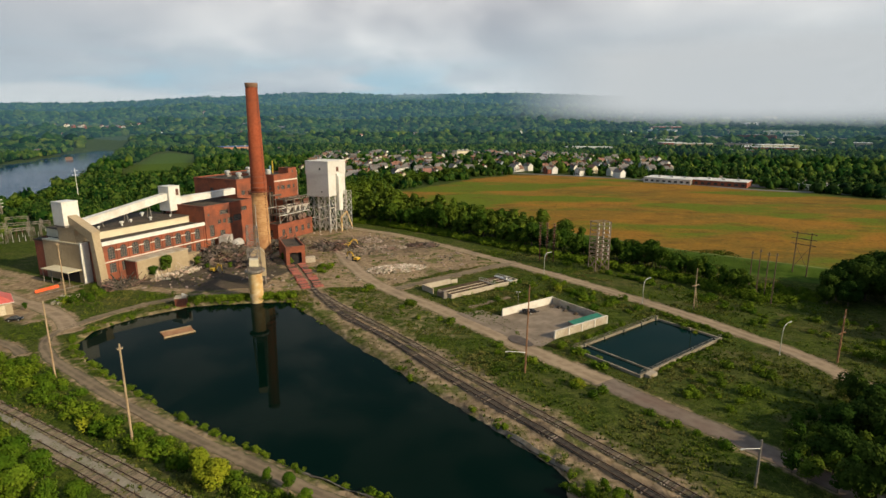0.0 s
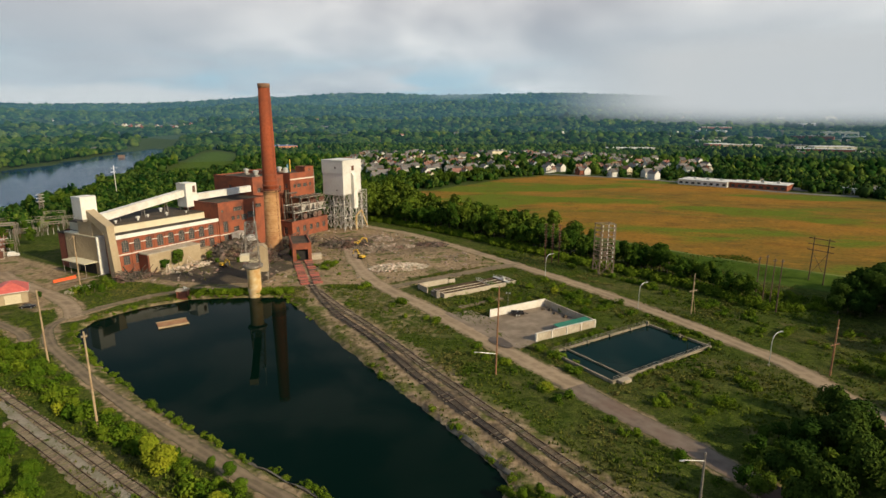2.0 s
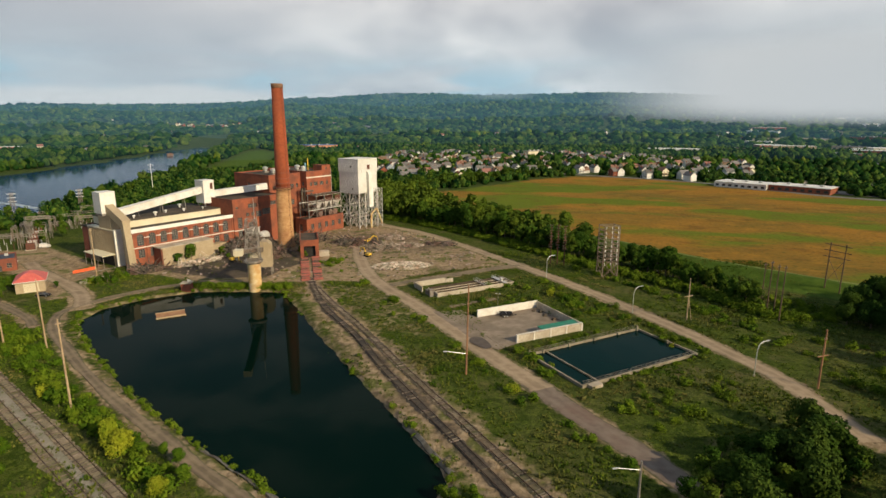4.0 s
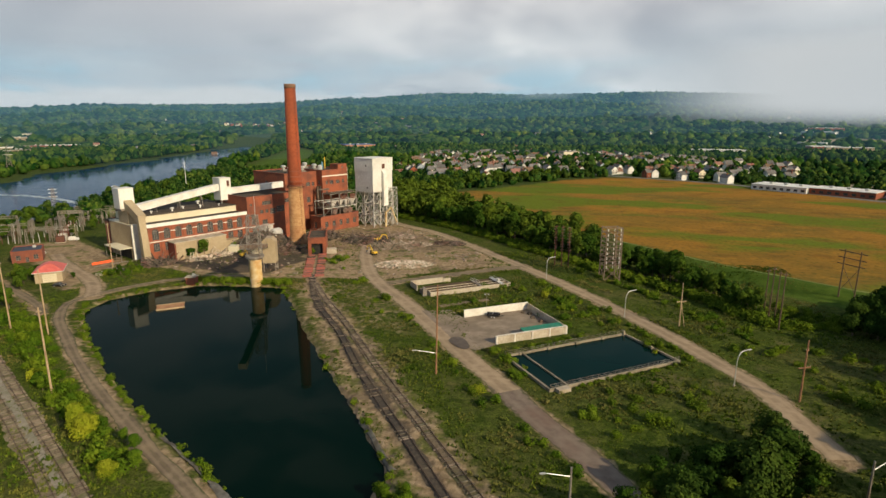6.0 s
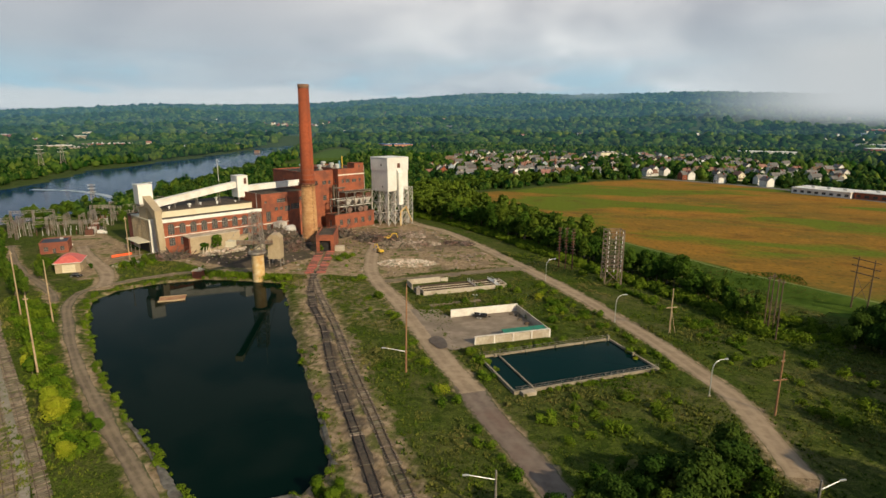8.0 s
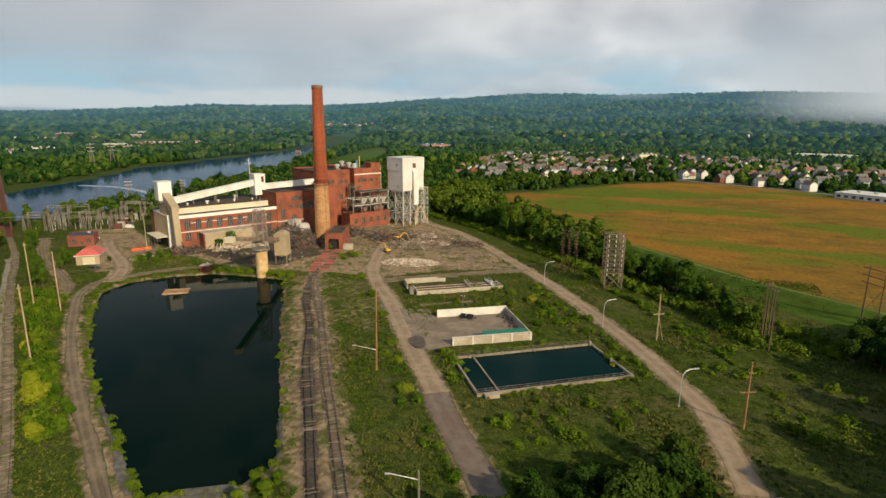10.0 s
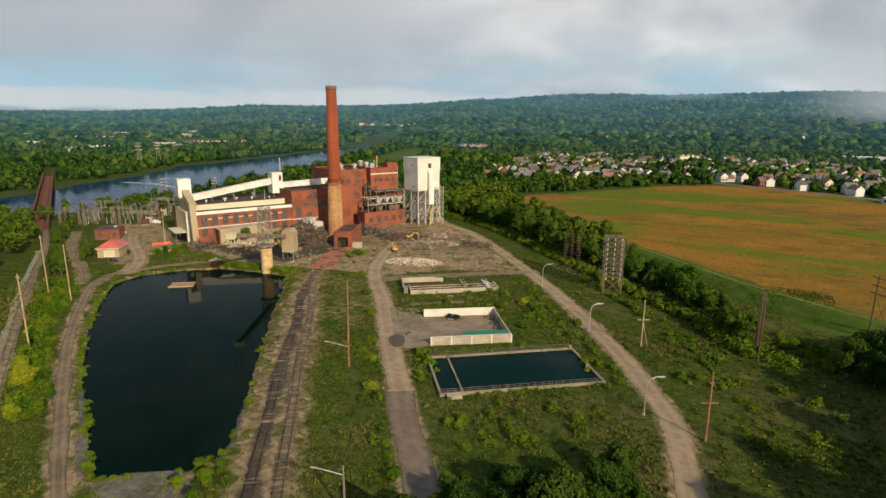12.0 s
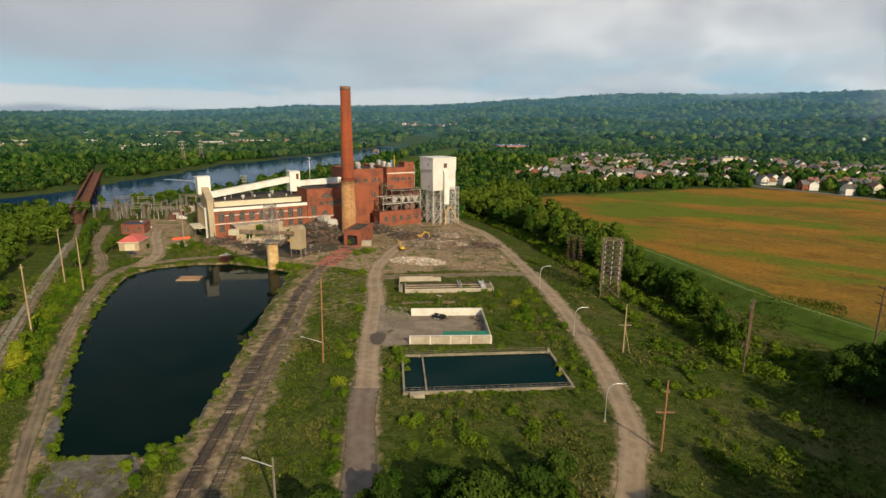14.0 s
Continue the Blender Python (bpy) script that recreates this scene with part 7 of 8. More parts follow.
# bushes: pond banks, basins, pole feet, the reed bank
edge = smooth_line(POND + POND[:1], 2.0)
for p in edge:
    q = sdf(np.array(p.x), np.array(p.y), POND)
    east = p.x > -52 and p.y > 88 and (p.y - 186) < -1.15 * (p.x + 52) + 60 and p.x > -30 + (120 - p.y) * 0.3
    if rnd.random() < (0.3 if east else 0.85):
        plant_bush(p.x + rnd.uniform(-0.8, 0.8), p.y + rnd.uniform(-0.8, 0.8), rnd.uniform(0.35, 0.8), rnd, rnd.random() < 0.3, "low green shrub on the pond bank", "bank shrubs")
for k in range(70):
    f = rnd.random()
    plant_bush(-86 + 34 * f + rnd.uniform(-1, 1), 184 + 4.2 * f + rnd.uniform(-0.5, 2.5), rnd.uniform(0.8, 1.25), rnd, False, "dense green reeds and shrubs on the bank", "bank shrubs")
SCRUB = [([(5, 190), (28, 212), (46, 196), (52, 166), (36, 184), (20, 174), (4, 180)], 26), ([(36, 216), (60, 190), (84, 154), (76, 150), (60, 172), (50, 180), (34, 206)], 46),
         ([(84, 205), (100, 186), (112, 172), (96, 168), (84, 188), (70, 210)], 26), ([(30, 120), (12, 148), (18, 150), (40, 122), (58, 96), (54, 92)], 34),
         ([(-60, 108), (-100, 134), (-118, 140), (-125, 128), (-88, 108), (-64, 94), (-40, 80), (-24, 74), (-20, 80)], 250), ([(36, 146), (46, 128), (40, 126), (28, 146)], 10),
         ([(-136, 176), (-120, 186), (-118, 196), (-132, 186)], 14), ([(-152, 164), (-150, 182), (-168, 184), (-172, 164), (-160, 154)], 34), ([(52, 238), (80, 208), (86, 200), (80, 200), (48, 240)], 24),
         ([(-34, 200), (-10, 196), (20, 150), (34, 128), (22, 128), (-4, 160)], 22), ([(46, 122), (60, 108), (80, 120), (84, 140), (64, 132)], 22), ([(-60, 215), (-44, 202), (-36, 218), (-52, 236)], 10), ([(88, 160), (110, 130), (135, 160), (110, 176)], 22), ([(104, 214), (112, 184), (126, 182), (138, 190), (130, 198), (112, 208)], 60)]
made = 0
for poly, n in SCRUB:
    xs, ys = [p[0] for p in poly], [p[1] for p in poly]
    k = 0
    while k < n:
        x, y = rnd.uniform(min(xs), max(xs)), rnd.uniform(min(ys), max(ys))
        if not inside(np.array(x), np.array(y), poly):
            continue
        k += 1
        if min(float(seg_dist(np.array(x), np.array(y), l)) for l in (ROAD_POND, ROAD_MID, ROAD_EAST, TRACK_1, TRACK_A, ROAD_WEST, ROAD_GATE)) < 4.2:
            continue
        plant_bush(x, y, rnd.uniform(0.5, 1.25) * (1.2 if x < -20 else 1), rnd, rnd.random() < 0.03, "leafy green bush in the weeds", "bushes" if made < 290 else "bank shrubs")
        made += 1
for p in smooth_line([(-62, 341), (-42, 331), (0, 299), (30, 268), (50, 249), (72, 228), (96, 205), (104, 190), (116, 182)], 1.6):
    for k in range(3):
        plant_bush(p.x + rnd.uniform(-2.4, 2.4), p.y + rnd.uniform(-2.4, 2.4), rnd.uniform(0.9, 1.9), rnd, False, "bush", "bank shrubs")
for i in range(30):
    plant_bush(*(quad_frame((47.6, 125.6), (79.0, 149.8)) @ Vector((rnd.uniform(4, 40), rnd.uniform(-1.6, -0.4), 0))).xy, rnd.uniform(0.3, 0.6), rnd, rnd.random() < 0.4, "low weeds along the basin wall", "bank shrubs")
for i in range(16):
    plant_bush(*(quad_frame((47.6, 125.6), (79.0, 149.8)) @ Vector((rnd.uniform(2, 30), 22 + rnd.uniform(0, 2.5), 0))).xy, rnd.uniform(0.4, 0.9), rnd, False, "green bush between basin and yard wall", "bank shrubs")


# ---- scattered stuff: weeds, woods
def spread(name, templates, pts, rs, mat, label, category, smooth=False):
    """One mesh of many copies; pts rows x, y, z, scale xy, scale z, angle."""
    vs, fs, base = [], [], 0
    for k, (tv, tf) in enumerate(templates):
        p = pts[k::len(templates)]
        if not len(p):
            continue
        c, s = np.cos(p[:, 5]), np.sin(p[:, 5])
        x = (tv[None, :, 0] * c[:, None] - tv[None, :, 1] * s[:, None]) * p[:, 3:4] + p[:, 0:1]
        y = (tv[None, :, 0] * s[:, None] + tv[None, :, 1] * c[:, None]) * p[:, 3:4] + p[:, 1:2]
        z = tv[None, :, 2] * p[:, 4:5] + p[:, 2:3]
        vs.append(np.stack([x, y, z], -1).reshape(-1, 3))
        fs.append((tf[None] + (np.arange(len(p)) * len(tv))[:, None, None]).reshape(-1, 3) + base)
        base += len(p) * len(tv)
    m = mesh_np(name, np.concatenate(vs), np.concatenate(fs), mat)
    return tagged(new(name, m), label, category, kind="stuff")


def tuft(seed):
    r = random.Random(seed)
    v, f = [], []
    for _ in range(7):
        a, d, h = r.uniform(0, 6.28), r.uniform(0, 0.45), r.uniform(0.5, 1.0)
        p = Vector((math.cos(a) * d, math.sin(a) * d, 0))
        t = p + Vector((math.cos(a) * 0.3, math.sin(a) * 0.3, h))
        s = Vector((-math.sin(a), math.cos(a), 0)) * r.uniform(0.12, 0.3)
        i = len(v)
        v += [p - s, p + s, t]
        f.append((i, i + 1, i + 2))
    return as_np(v, f)


rg = np.random.default_rng(5)
spread("shrubs", SHRUB_SHAPES, np.array(SHRUBS), rg, LEAF_BRIGHT, "low green shrubs and reeds along banks and walls", "shrubs")
for key, words in (("woods by the rails", "dense green woods beside the rails"), ("trees by the river", "green trees along the river bank"), ("back of the belt", "dense green trees behind the belt's edge"), ("woods east of the road", "unseen tall woods added east of the road to cast shade"), ("trees along the field", "row of green trees between field and town")):
    spread("woods", [t[2] for t in TREES], np.array(REST[key]), rg, LEAF, words, "woods")
N = 140000
px, py = rg.uniform(-130, 135, N), rg.uniform(60, 262, N)
dens = 0.5 + 0.5 * wobble(px, py, 0.55) + 0.35 * wobble(px, py, 2.1)
bad = np.zeros(N, bool)
for line, w in ((ROAD_POND, 2.6), (ROAD_MID, 3.6), (ROAD_EAST, 3.3), (ROAD_CROSS, 2.8), (ROAD_GATE, 4), (ROAD_WEST, 2), (TRACK_1, 2.0), (TRACK_2, 2.6), (TRACK_A, 0.9)):
    bad |= seg_dist(px, py, line) < w
bad |= (inside(px, py, VERGE_RAILS) & (rg.random(N) < 0.5)) | (inside(px, py, LAWN_WORN) & (rg.random(N) < 0.5))
bad |= inside(px, py, grown(POND, 1.0)) | inside(px, py, YARD_DIRT) & (rg.random(N) < 0.93) | inside(px, py, APRON)
for q, l, w in ((quad_frame((47.6, 125.6), (79.0, 149.8)), PL, PW), (quad_frame((31.7, 150.2), (50.2, 163.2)), YL, YW), (quad_frame((3.0, 187.2), (28.5, 206.6)), TL, 8)):
    a = np.array(q.inverted())
    lx, ly = a[0, 0] * px + a[0, 1] * py + a[0, 3], a[1, 0] * px + a[1, 1] * py + a[1, 3]
    bad |= (lx > -0.6) & (lx < l + 0.4) & (ly > -0.3) & (ly < w + 0.4)
keep = ~bad & (rg.random(N) < dens)
px, py = px[keep], py[keep]
size = rg.uniform(0.2, 0.72, len(px)) * (0.8 + 0.5 * wobble(px, py, 0.3))
spread("weeds", [tuft(i) for i in range(6)], np.stack([px, py, ground_z(px, py) - 0.03, size * 1.3, size, rg.uniform(0, 6.28, len(px))], -1), rg, WEED, "knee-high green and straw-coloured weeds", "weeds")


def low_scrub(seed):
    r = random.Random(seed)
    return as_np(*leaf_cloud(r, [((r.uniform(-0.6, 0.6), r.uniform(-0.6, 0.6), 0.45), (0.6, 0.6, 0.5)) for _ in range(3)], 60, 0.2))


M = 9000
sx, sy = rg.uniform(-125, 132, M), rg.uniform(62, 255, M)
clump = wobble(sx, sy, 0.4) + 0.5 * wobble(sx, sy, 1.3)
ok = clump > 0.35
for line, w in ((ROAD_POND, 3.0), (ROAD_MID, 4.2), (ROAD_EAST, 3.8), (ROAD_CROSS, 3.0), (ROAD_GATE, 4), (ROAD_WEST, 2.4), (TRACK_1, 2.0), (TRACK_2, 2.6), (TRACK_A, 0.9)):
    ok &= seg_dist(sx, sy, line) > w
ok &= ~inside(sx, sy, grown(POND, 1.5)) & (~inside(sx, sy, YARD_DIRT) | (rg.random(M) < 0.12)) & ~inside(sx, sy, APRON)
for q, l, w in ((quad_frame((47.6, 125.6), (79.0, 149.8)), PL, PW), (quad_frame((31.7, 150.2), (50.2, 163.2)), YL, YW), (quad_frame((3.0, 187.2), (28.5, 206.6)), TL, 8)):
    a = np.array(q.inverted())
    lx, ly = a[0, 0] * sx + a[0, 1] * sy + a[0, 3], a[1, 0] * sx + a[1, 1] * sy + a[1, 3]
    ok &= ~((lx > -5) & (lx < l + 0.6) & (ly > -0.8) & (ly < w + 0.6))
sx, sy = sx[ok], sy[ok]
ss = rg.uniform(0.45, 1.15, len(sx))
spread("scrub", [low_scrub(200 + i) for i in range(6)], np.stack([sx, sy, ground_z(sx, sy) - 0.08, ss, ss * rg.uniform(0.6, 1.1, len(sx)), rg.uniform(0, 6.28, len(sx))], -1), rg, WEED, "patchy low scrub over the waste ground", "scrub")


def chunk(seed):
    r = random.Random(seed)
    bm = bmesh.new()
    m = pose(0, 0, 0.1, r.uniform(-30, 30), r.uniform(-30, 30), 0)
    w, d, t = r.uniform(0.3, 0.6), r.uniform(0.15, 0.4), r.uniform(0.06, 0.2)
    hexa(bm, [m @ Vector(p) for p in ((-w, -d, -t), (w, -d, -t), (w, d, -t), (-w, d, -t))], [m @ Vector(p) for p in ((-w * 0.8, -d, t), (w, -d * 0.7, t), (w * 0.7, d, t), (-w, d, t))])
    bmesh.ops.triangulate(bm, faces=bm.faces[:])
    bm.verts.index_update()
    v, f = [q.co.copy() for q in bm.verts], [tuple(q.index for q in fc.verts) for fc in bm.faces]
    bm.free()
    return as_np(v, f)


M = 2200
sx, sy = rg.uniform(-126, 10, M), rg.uniform(192, 305, M)
ok = inside(sx, sy, YARD_DIRT) & (wobble(sx, sy, 0.5) + 0.6 * wobble(sx, sy, 1.7) > 0.15) & (seg_dist(sx, sy, ROAD_MID) > 3.6) & (seg_dist(sx, sy, ROAD_EAST) > 3.6)
sx, sy = sx[ok], sy[ok]
ss = rg.uniform(0.4, 1.5, len(sx)) ** 1.5
spread("debris", [chunk(300 + i) for i in range(8)], np.stack([sx, sy, ground_z(sx, sy), ss, ss, rg.uniform(0, 6.28, len(sx))], -1), rg, RUBBLEMAT, "scattered demolition debris on the yard", "debris")


def ico(sub, seed, jit, cards, size, core=1.0):
    """A lumpy far crown: a jittered ball and some leaf clumps standing off it."""
    bm = bmesh.new()
    bmesh.ops.create_icosphere(bm, subdivisions=sub, radius=1.0)
    r = random.Random(seed)
    v = []
    for q in bm.verts:
        k = 1 + r.uniform(-jit, jit)
        k *= core
        v.append(Vector((q.co.x * k, q.co.y * k, max(q.co.z * k, -0.75) + 0.75)))
    bm.verts.index_update()
    f = [tuple(q.index for q in fc.verts) for fc in bm.faces]
    bm.free()
    if cards:
        v2, f2 = leaf_cloud(r, [((0, 0, 0.75), (0.98, 0.98, 0.95))], cards, size)
        f += [tuple(i + len(v) for i in t) for t in f2]
        v += v2
    return as_np(v, f)


def forest_points(r0, r1, gap, rg):
    """Jittered grid in the sector that the walk looks over, with what stands clear cut out."""
    xs, ys = np.meshgrid(np.arange(-r1, r1, gap), np.arange(-60, r1, gap))
    x, y = xs.ravel() + rg.uniform(-0.5, 0.5, xs.size) * gap, ys.ravel() + rg.uniform(-0.5, 0.5, xs.size) * gap
    d, az = np.hypot(x - 60, y - 20), np.degrees(np.arctan2(y - 20, x - 60)) % 360
    k = (d > r0) & (d < r1) & (az > 47) & (az < 170)
    return x[k], y[k]


# houses of the town, set out before the trees between them
def house(wall, roof, w, d, h, label, porch):
    t = thing("house", label, "house", group="houses of the town")
    bm = bmesh.new()
    holed(bm, (-w / 2, -d / 2), (w / 2, -d / 2), 0, h, [rect(w * 0.25, 1.1, 0.9, 2.3), rect(w * 0.75, 1.1, 0.9, 2.3)] + ([rect(w * 0.25, 1.0, 3.7, 5.0), rect(w * 0.75, 1.0, 3.7, 5.0)] if h > 5 else []), 0.2)
    holed(bm, (w / 2, -d / 2), (w / 2, d / 2), 0, h, [rect(d * 0.3, 1.0, 0.9, 2.3), rect(d * 0.7, 1.0, 0.9, 2.3)], 0.2)
    holed(bm, (w / 2, d / 2), (-w / 2, d / 2), 0, h, []), holed(bm, (-w / 2, d / 2), (-w / 2, -d / 2), 0, h, [rect(d * 0.5, 1.0, 0.9, 2.3)], 0.2)
    top = h + w * 0.42
    for y in (-d / 2, d / 2):
        bm.faces.new([bm.verts.new(q) for q in ((-w / 2, y, h), (w / 2, y, h), (0, y, top))])
    part("wall", bm, wall, t)
    for s in (-1, 1):
        bm = bmesh.new()
        hexa(bm, [(s * (w / 2 + 0.5), -d / 2 - 0.4, h - 0.3), (s * (w / 2 + 0.5), d / 2 + 0.4, h - 0.3), (0, d / 2 + 0.4, top + 0.1), (0, -d / 2 - 0.4, top + 0.1)], [(s * (w / 2 + 0.5), -d / 2 - 0.4, h - 0.08), (s * (w / 2 + 0.5), d / 2 + 0.4, h - 0.08), (0, d / 2 + 0.4, top + 0.32), (0, -d / 2 - 0.4, top + 0.32)])
        part("roof", bm, roof, t)
    part("chimney", B((w * 0.15, w * 0.15 + 0.8, d * 0.1, d * 0.1 + 0.8, h, top + 0.9)), BRICK_DARK, t)
    part("window", B((-w / 2 + w * 0.25 - 0.6, -w / 2 + w * 0.25 + 0.6, -d / 2 + 0.1, -d / 2 + 0.16, 0.8, 2.4)), GLASS, t)
    part("window", B((-w / 2 + w * 0.75 - 0.6, -w / 2 + w * 0.75 + 0.6, -d / 2 + 0.1, -d / 2 + 0.16, 0.8, 2.4)), GLASS, t)
    if h > 5:
        part("window", B((-w / 2 + w * 0.25 - 0.55, -w / 2 + w * 0.25 + 0.55, -d / 2 + 0.1, -d / 2 + 0.16, 3.6, 5.1)), GLASS, t)
        part("window", B((-w / 2 + w * 0.75 - 0.55, -w / 2 + w * 0.75 + 0.55, -d / 2 + 0.1, -d / 2 + 0.16, 3.6, 5.1)), GLASS, t)
    if porch:
        part("porch", B((-w / 2 + 0.4, w / 2 - 0.4, -d / 2 - 2.4, -d / 2 - 0.02, 2.6, 2.9)), roof, t)
        part("porch_post", B((-w / 2 + 0.5, -w / 2 + 0.7, -d / 2 - 2.3, -d / 2 - 2.1, 0, 2.6)), TRIM, t)
        part("porch_post", B((w / 2 - 0.7, w / 2 - 0.5, -d / 2 - 2.3, -d / 2 - 2.1, 0, 2.6)), TRIM, t)
    return t


SHINGLE = material("grey_shingles", (0.10, 0.095, 0.09), (0.16, 0.15, 0.14), 1.0, None, vary=0.4)
SHINGLE_BROWN = material("brown_shingles", (0.15, 0.085, 0.055), (0.22, 0.13, 0.085), 1.0, None, vary=0.4)
SIDING_BLUE = material("blue_grey_siding", (0.30, 0.35, 0.38), (0.36, 0.41, 0.44), 1.0, None)
KINDS = [house(WHITE, SHINGLE, 7.5, 10.5, 5.8, "white clapboard house with a grey shingle gable roof", True), house(CREAM, SHINGLE_BROWN, 8, 10, 5.6, "cream clapboard house with a brown gable roof", True),
         house(WHITE, SHINGLE_BROWN, 8.5, 9, 3.4, "low white house with a brown gable roof", False), house(SIDING_BLUE, SHINGLE, 7.5, 11, 5.8, "blue-grey sided house with a dark gable roof", True), house(BRICK, SHINGLE, 8, 10, 5.4, "red brick house with a grey gable roof", False)]
hrnd = random.Random(19)
HOUSES = []
for x, y in fill(TOWN, 22, hrnd):
    if hrnd.random() < 0.74:
        HOUSES.append((x, y))
for x, y in ((120, 646), (152, 626), (188, 604), (84, 672), (-560, 1900), (-500, 1930), (-440, 1890), (-380, 1960), *[(60 + q * math.cos(radians(b)), 20 + q * math.sin(radians(b))) for q, b in ((hrnd.uniform(1000, 2300), hrnd.uniform(58, 150)) for _ in range(44))], (430, 1500), (480, 1540), (520, 1480), (560, 1560)):
    HOUSES.append((x, y))
for i, (x, y) in enumerate(HOUSES):
    m = pose(x, y, float(ground_z(x, y)) + 0.05, 0, 0, 28 + hrnd.choice((0, 90, 180, 270)) + hrnd.uniform(-6, 6))
    k = hrnd.choices(range(5), (5, 2, 3, 2, 1))[0]
    if i < 5:
        KINDS[i].matrix_world = m
    else:
        copy_thing(KINDS[k], m @ pose(0, 0, 0))
hx, hy = np.array([h[0] for h in HOUSES]), np.array([h[1] for h in HOUSES])

x, y = forest_points(335, 1350, 8.6, rg)
site_clear = ((x > -235) & (x < 200) & (y < 330)) | inside(x, y, grown(FIELD, 6)) | (sdf(x, y, RIVER) > -12) | inside(x, y, grown(GOLF, 4)) | cleared(x, y) | inside(x, y, BELT)
site_clear |= (seg_dist(x, y, LEVEE) < 18) | (seg_dist(x, y, [(br_a.x, br_a.y), (br_b.x, br_b.y), (-640, 415)]) < 9)
near_house = np.zeros(x.shape, bool)
for a, b in zip(hx, hy):
    toward = (x - a) * 0.12 + (y - b) * -0.99
    near_house |= (np.hypot(x - a, y - b) < 7.5) | ((np.hypot(x - a, y - b) < 14) & (toward > 0) & (np.abs(x - a) < 6))
in_town = inside(x, y, TOWN)
prob = np.where(in_town, 0.8, 0.86) - 0.35 * (wobble(x, y, 0.03) > 0.55)
k = ~site_clear & ~near_house & (rg.random(len(x)) < prob)
x, y = x[k], y[k]
s = rg.uniform(2.9, 5.4, len(x)) * (1 + 0.2 * wobble(x, y, 0.05))
spread("woods", [ico(1, 50 + i, 0.3, 8, 0.42) for i in range(7)], np.stack([x, y, ground_z(x, y) - 0.8, s, s * rg.uniform(0.9, 1.5, len(x)), rg.uniform(0, 6.28, len(x))], -1)[np.hypot(x, y) >= 720], rg, LEAF_FAR, "mixed green broadleaf woods across the valley", "woods")
spread("woods", [ico(1, 110 + i, 0.3, 150, 0.18, 0.8) for i in range(7)], np.stack([x, y, ground_z(x, y) - 0.8, s, s * rg.uniform(0.9, 1.5, len(x)), rg.uniform(0, 6.28, len(x))], -1)[np.hypot(x, y) < 500], rg, LEAF_FAR, "green broadleaf woods near the river and the town", "woods")
spread("woods", [ico(1, 70 + i, 0.3, 60, 0.26, 0.88) for i in range(7)], np.stack([x, y, ground_z(x, y) - 0.8, s, s * rg.uniform(0.9, 1.5, len(x)), rg.uniform(0, 6.28, len(x))], -1)[(np.hypot(x, y) < 720) & (np.hypot(x, y) >= 500)], rg, LEAF_FAR, "green broadleaf woods near the river and the town", "woods")
x, y = forest_points(1350, 3300, 20.5, rg)
k = ~cleared(x, y) & (sdf(x, y, RIVER) < -12) & (rg.random(len(x)) < 0.86 - 0.5 * (wobble(x, y, 0.02) > 0.6) * (ground_z(x, y) < 60))
x, y = x[k], y[k]
s = rg.uniform(7.5, 14, len(x))
spread("woods", [ico(1, 90 + i, 0.3, 3, 0.5) for i in range(9)], np.stack([x, y, ground_z(x, y) - 3.5, s, s * rg.uniform(0.55, 1.0, len(x)), rg.uniform(0, 6.28, len(x))], -1), rg, LEAF_FAR, "wooded green hillside beyond the valley", "woods")

# ---- far buildings
def shed(x, y, w, d, h, rz, wall, roof, label, windows=8):
    t = thing("commercial_building", label, "building", pose(x, y, float(ground_z(x, y)), 0, 0, rz), group="far buildings")
    bm = bmesh.new()
    c = ((-w / 2, -d / 2), (w / 2, -d / 2), (w / 2, d / 2), (-w / 2, d / 2))
    zt = h * 0.68
    fr = [rect(w * (i + 0.5) / windows, w / windows * 0.55, h * 0.25, zt) for i in range(windows)]
    holed(bm, c[0], c[1], 0, h, fr, 0.5), holed(bm, c[1], c[2], 0, h, []), holed(bm, c[2], c[3], 0, h, []), holed(bm, c[3], c[0], 0, h, [])
    part("wall", bm, wall, t)
    for lp in fr:
        part("window", B((-w / 2 + lp[0][0], -w / 2 + lp[1][0], -d / 2 + 0.35, -d / 2 + 0.5, h * 0.25, zt)), GLASS, t)
    part("roof", B((-w / 2 - 0.3, w / 2 + 0.3, -d / 2 - 0.3, d / 2 + 0.3, h + 0.004, h + 0.5)), roof, t)
    for i in range(3):
        part("roof_unit", B((w * (i - 1) * 0.27, w * (i - 1) * 0.27 + 2.5, -1.5, 1.5, h + 0.5, h + 1.9)), GALV, t)


BLUEROOF = material("blue_roof", (0.05, 0.10, 0.22), (0.08, 0.14, 0.28), 0.2, None)
ORANGEWALL = material("orange_brown_wall", (0.42, 0.19, 0.10), (0.5, 0.24, 0.13), 0.5, None)
shed(224, 556, 44, 26, 4.6, -38, WHITE, WHITE, "low white commercial building with a pale flat roof")
shed(262, 530, 46, 24, 5.0, -38, BRICK, WHITE, "low brick commercial building with a white flat roof")
shed(330, 500, 34, 18, 4.2, -38, WHITE, OFFWHITE, "low white workshop beside a car park", 5)
shed(-400, 1105, 62, 46, 9, 40, ORANGEWALL, BLUEROOF, "large orange-walled store with a blue roof")
shed(290, 1130, 95, 30, 7, -6, WHITE, WHITE, "long white warehouse among trees", 10)
shed(-265, 1240, 30, 20, 6, 20, BRICK, SHINGLE, "brick shop near the highway", 5)
shed(30, 905, 26, 16, 12, 28, CREAM, SHINGLE, "cream apartment block in the town", 6)
frnd = random.Random(4)
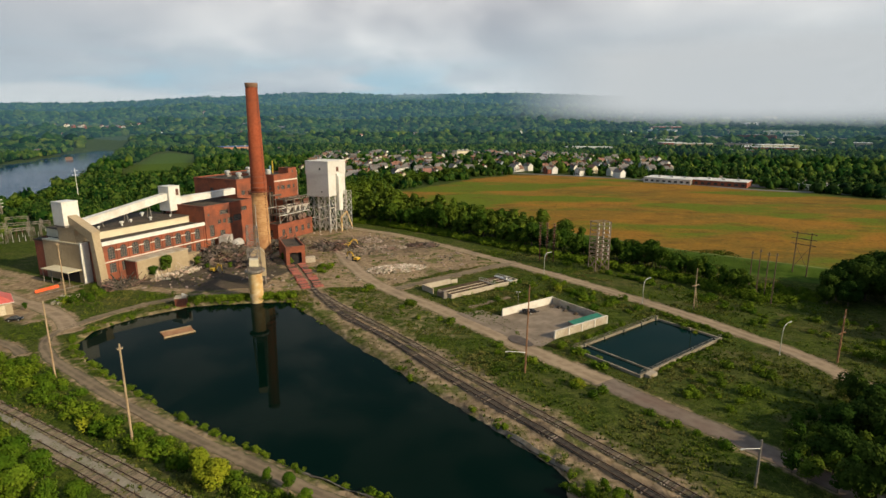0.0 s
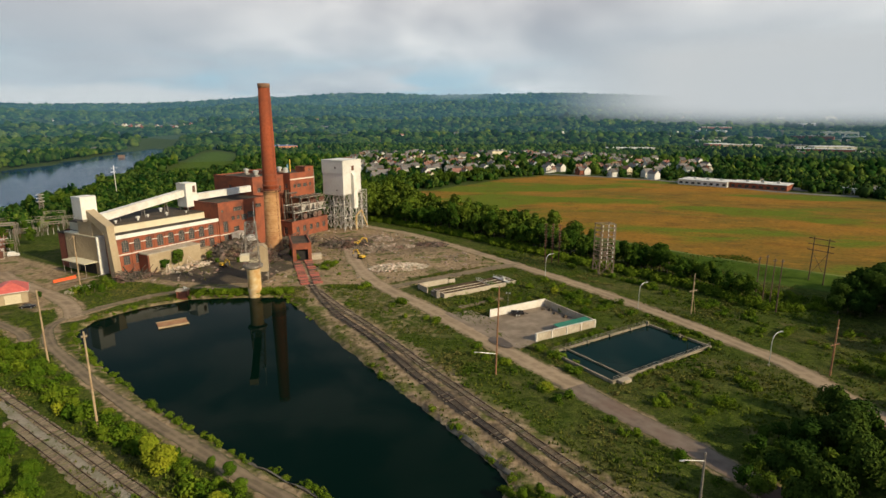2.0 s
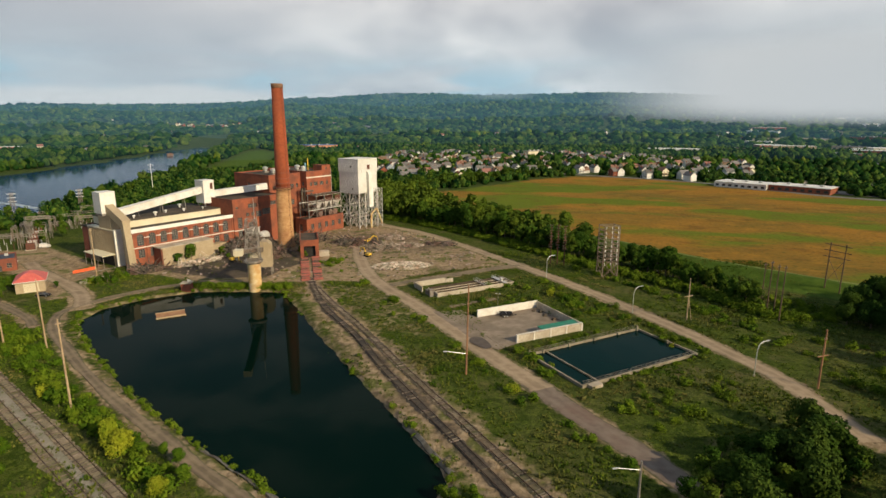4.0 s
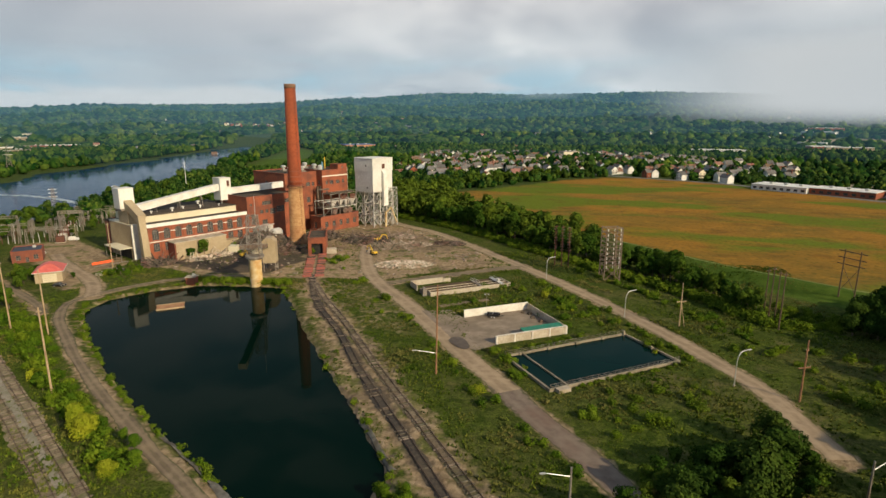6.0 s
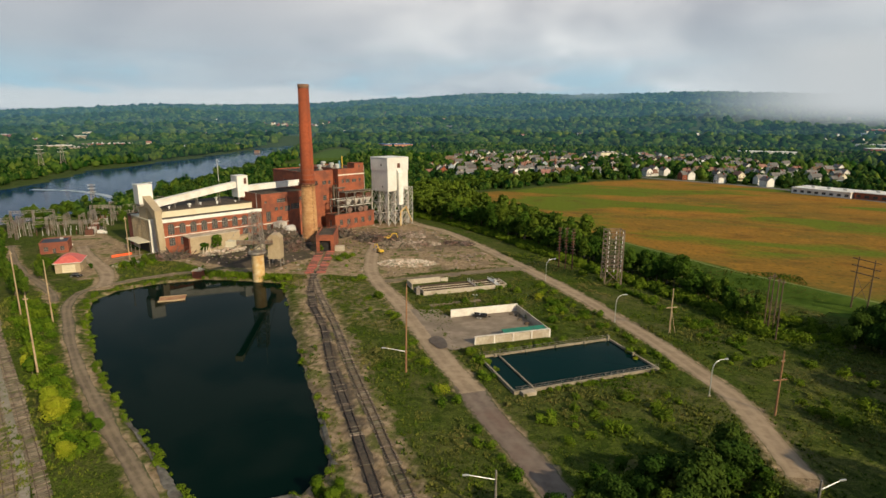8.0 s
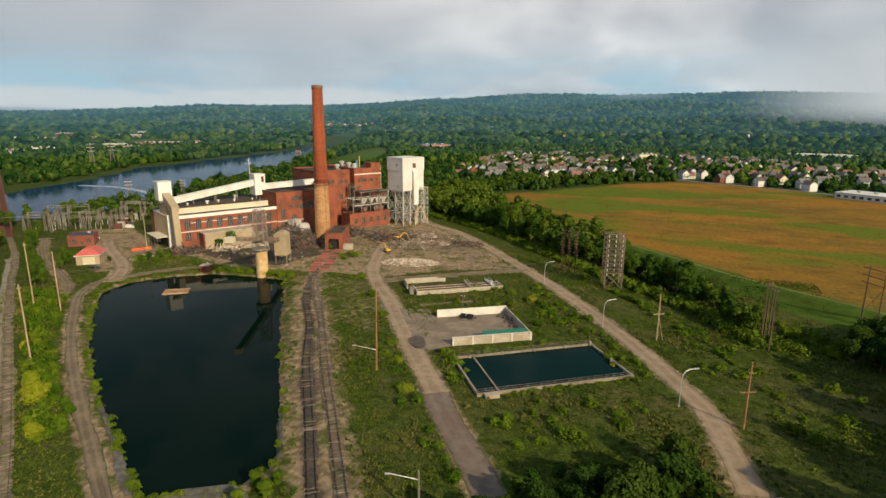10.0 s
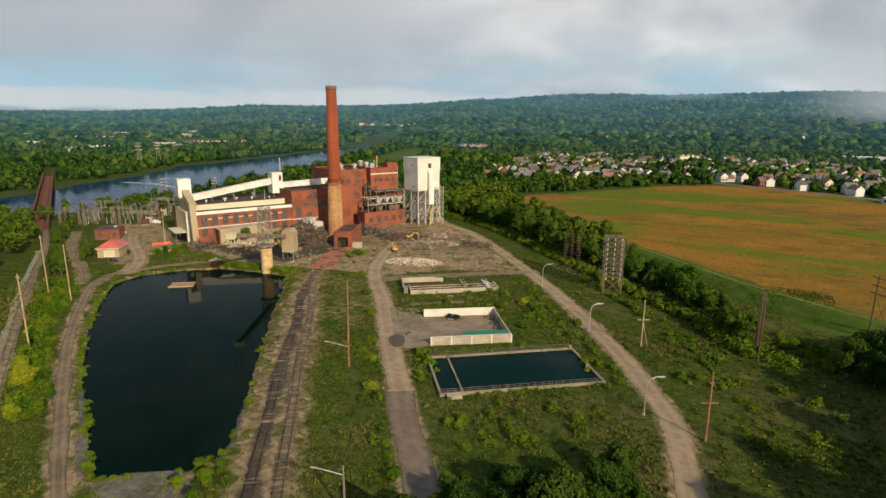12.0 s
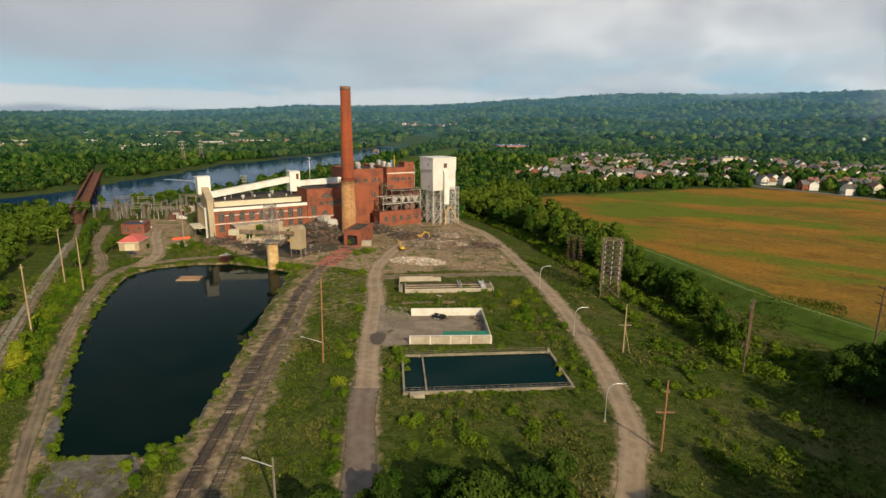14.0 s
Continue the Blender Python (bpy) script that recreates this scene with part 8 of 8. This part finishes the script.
for i in range(26):
    a = radians(frnd.uniform(56, 74))
    d = frnd.uniform(1050, 2250)
    shed(60 + d * math.cos(a), 20 + d * math.sin(a), frnd.uniform(30, 90), frnd.uniform(18, 40), frnd.uniform(6, 13), frnd.uniform(-40, 10), frnd.choice((CREAM, WHITE, BRICK, TAN, OFFWHITE)), frnd.choice((WHITE, SHINGLE, OFFWHITE, ROOF)), "far commercial building in the valley", 6)
for i in range(16):
    a = radians(frnd.uniform(134, 158))
    d = frnd.uniform(900, 1750)
    x, y = 60 + d * math.cos(a), 20 + d * math.sin(a)
    if sdf(np.array(x), np.array(y), RIVER) > -30:
        continue
    shed(x, y, frnd.uniform(20, 60), frnd.uniform(14, 30), frnd.uniform(6, 11), frnd.uniform(20, 70), frnd.choice((CREAM, WHITE, TAN, BRICK)), frnd.choice((WHITE, SHINGLE, OFFWHITE)), "far pale building across the river", 5)
for i in range(18):
    x, y = -1130 + i * 13 + frnd.uniform(-5, 5), 1670 + i * 4 + frnd.uniform(-16, 16)
    copy_thing(KINDS[(1, 4, 2)[i % 3]], pose(x, y, float(ground_z(x, y)) + 0.05, 0, 0, frnd.uniform(0, 90)))
ribbon("road", [(60, 664), (100, 640), (190, 590), (270, 500), (330, 470), (420, 400)], 8, FARASPHALT, "grey town street along the field", lift=0.3, step=12)
ribbon("road", [(-700, 1990), (-430, 1700), (-300, 1540), (-140, 1240), (-40, 1060), (120, 960), (420, 900), (900, 860)], 22, FARASPHALT, "grey highway across the valley", lift=0.6, step=20)
ribbon("road", [(205, 585), (250, 560), (300, 520), (345, 490)], 26, FARASPHALT, "grey car park before the commercial buildings", lift=0.25, step=12)


# ---- glowing see-through sheets that paint hilltop mist and valley haze, far off
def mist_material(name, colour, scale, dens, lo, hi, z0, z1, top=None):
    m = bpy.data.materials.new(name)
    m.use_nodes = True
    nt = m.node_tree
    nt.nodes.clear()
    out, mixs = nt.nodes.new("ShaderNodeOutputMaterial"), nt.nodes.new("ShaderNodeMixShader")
    # emission stands in for daylight scattered by mist and haze
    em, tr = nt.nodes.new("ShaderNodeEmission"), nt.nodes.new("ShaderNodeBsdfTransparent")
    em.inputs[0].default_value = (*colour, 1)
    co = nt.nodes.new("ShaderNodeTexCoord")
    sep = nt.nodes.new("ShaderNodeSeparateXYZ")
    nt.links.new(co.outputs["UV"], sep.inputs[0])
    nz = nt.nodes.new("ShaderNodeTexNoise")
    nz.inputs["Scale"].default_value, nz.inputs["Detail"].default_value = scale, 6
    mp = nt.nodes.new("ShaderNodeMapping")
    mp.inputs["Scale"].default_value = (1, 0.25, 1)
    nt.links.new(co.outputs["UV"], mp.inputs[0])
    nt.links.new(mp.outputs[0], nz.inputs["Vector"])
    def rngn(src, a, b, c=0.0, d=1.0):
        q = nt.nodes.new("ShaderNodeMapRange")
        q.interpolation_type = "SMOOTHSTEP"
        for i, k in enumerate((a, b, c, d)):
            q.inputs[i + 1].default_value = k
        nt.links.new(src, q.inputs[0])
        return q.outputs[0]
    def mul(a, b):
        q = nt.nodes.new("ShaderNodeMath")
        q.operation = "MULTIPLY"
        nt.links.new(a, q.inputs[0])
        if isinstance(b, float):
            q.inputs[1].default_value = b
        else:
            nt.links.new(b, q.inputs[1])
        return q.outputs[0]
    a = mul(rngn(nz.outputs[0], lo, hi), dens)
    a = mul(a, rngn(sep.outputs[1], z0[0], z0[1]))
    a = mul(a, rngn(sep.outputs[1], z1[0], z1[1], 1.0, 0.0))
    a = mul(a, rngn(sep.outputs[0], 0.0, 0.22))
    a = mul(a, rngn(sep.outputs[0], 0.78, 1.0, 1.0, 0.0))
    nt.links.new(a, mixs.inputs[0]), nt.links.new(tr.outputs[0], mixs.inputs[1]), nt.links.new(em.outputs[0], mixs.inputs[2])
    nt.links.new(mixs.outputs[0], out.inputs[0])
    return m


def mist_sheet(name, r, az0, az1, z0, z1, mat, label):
    """A curved glowing sheet that paints mist round the valley, with u along it and v upwards."""
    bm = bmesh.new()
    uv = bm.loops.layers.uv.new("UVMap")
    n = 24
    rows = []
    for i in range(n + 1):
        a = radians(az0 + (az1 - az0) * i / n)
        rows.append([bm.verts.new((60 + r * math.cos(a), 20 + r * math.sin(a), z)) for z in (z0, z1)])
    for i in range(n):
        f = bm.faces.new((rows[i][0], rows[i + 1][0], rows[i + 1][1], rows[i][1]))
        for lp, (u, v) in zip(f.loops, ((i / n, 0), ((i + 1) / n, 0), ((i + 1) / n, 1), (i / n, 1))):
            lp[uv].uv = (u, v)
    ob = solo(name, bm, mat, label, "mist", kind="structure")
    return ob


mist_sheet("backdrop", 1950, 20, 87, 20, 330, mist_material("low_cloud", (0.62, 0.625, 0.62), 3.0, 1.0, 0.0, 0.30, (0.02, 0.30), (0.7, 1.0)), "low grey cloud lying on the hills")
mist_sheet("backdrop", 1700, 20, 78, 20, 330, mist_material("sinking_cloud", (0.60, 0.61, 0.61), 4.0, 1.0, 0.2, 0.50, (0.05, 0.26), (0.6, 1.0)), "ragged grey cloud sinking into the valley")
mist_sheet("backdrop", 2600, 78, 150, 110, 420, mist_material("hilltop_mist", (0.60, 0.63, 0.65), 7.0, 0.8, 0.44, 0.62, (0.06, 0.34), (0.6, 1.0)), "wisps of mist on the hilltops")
# blue of distance painted over the hills by five faintly glowing curtains
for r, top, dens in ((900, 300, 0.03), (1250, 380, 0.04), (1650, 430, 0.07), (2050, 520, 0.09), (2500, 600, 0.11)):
    mist_sheet("backdrop", r, 10, 180, -5, top, mist_material("painted_valley_haze", (0.19, 0.40, 0.54), 1.5, dens, 0.0, 0.3, (-0.2, 0.0), (0.35, 1.0)), "glowing sheet painting thin blue haze over the valley")
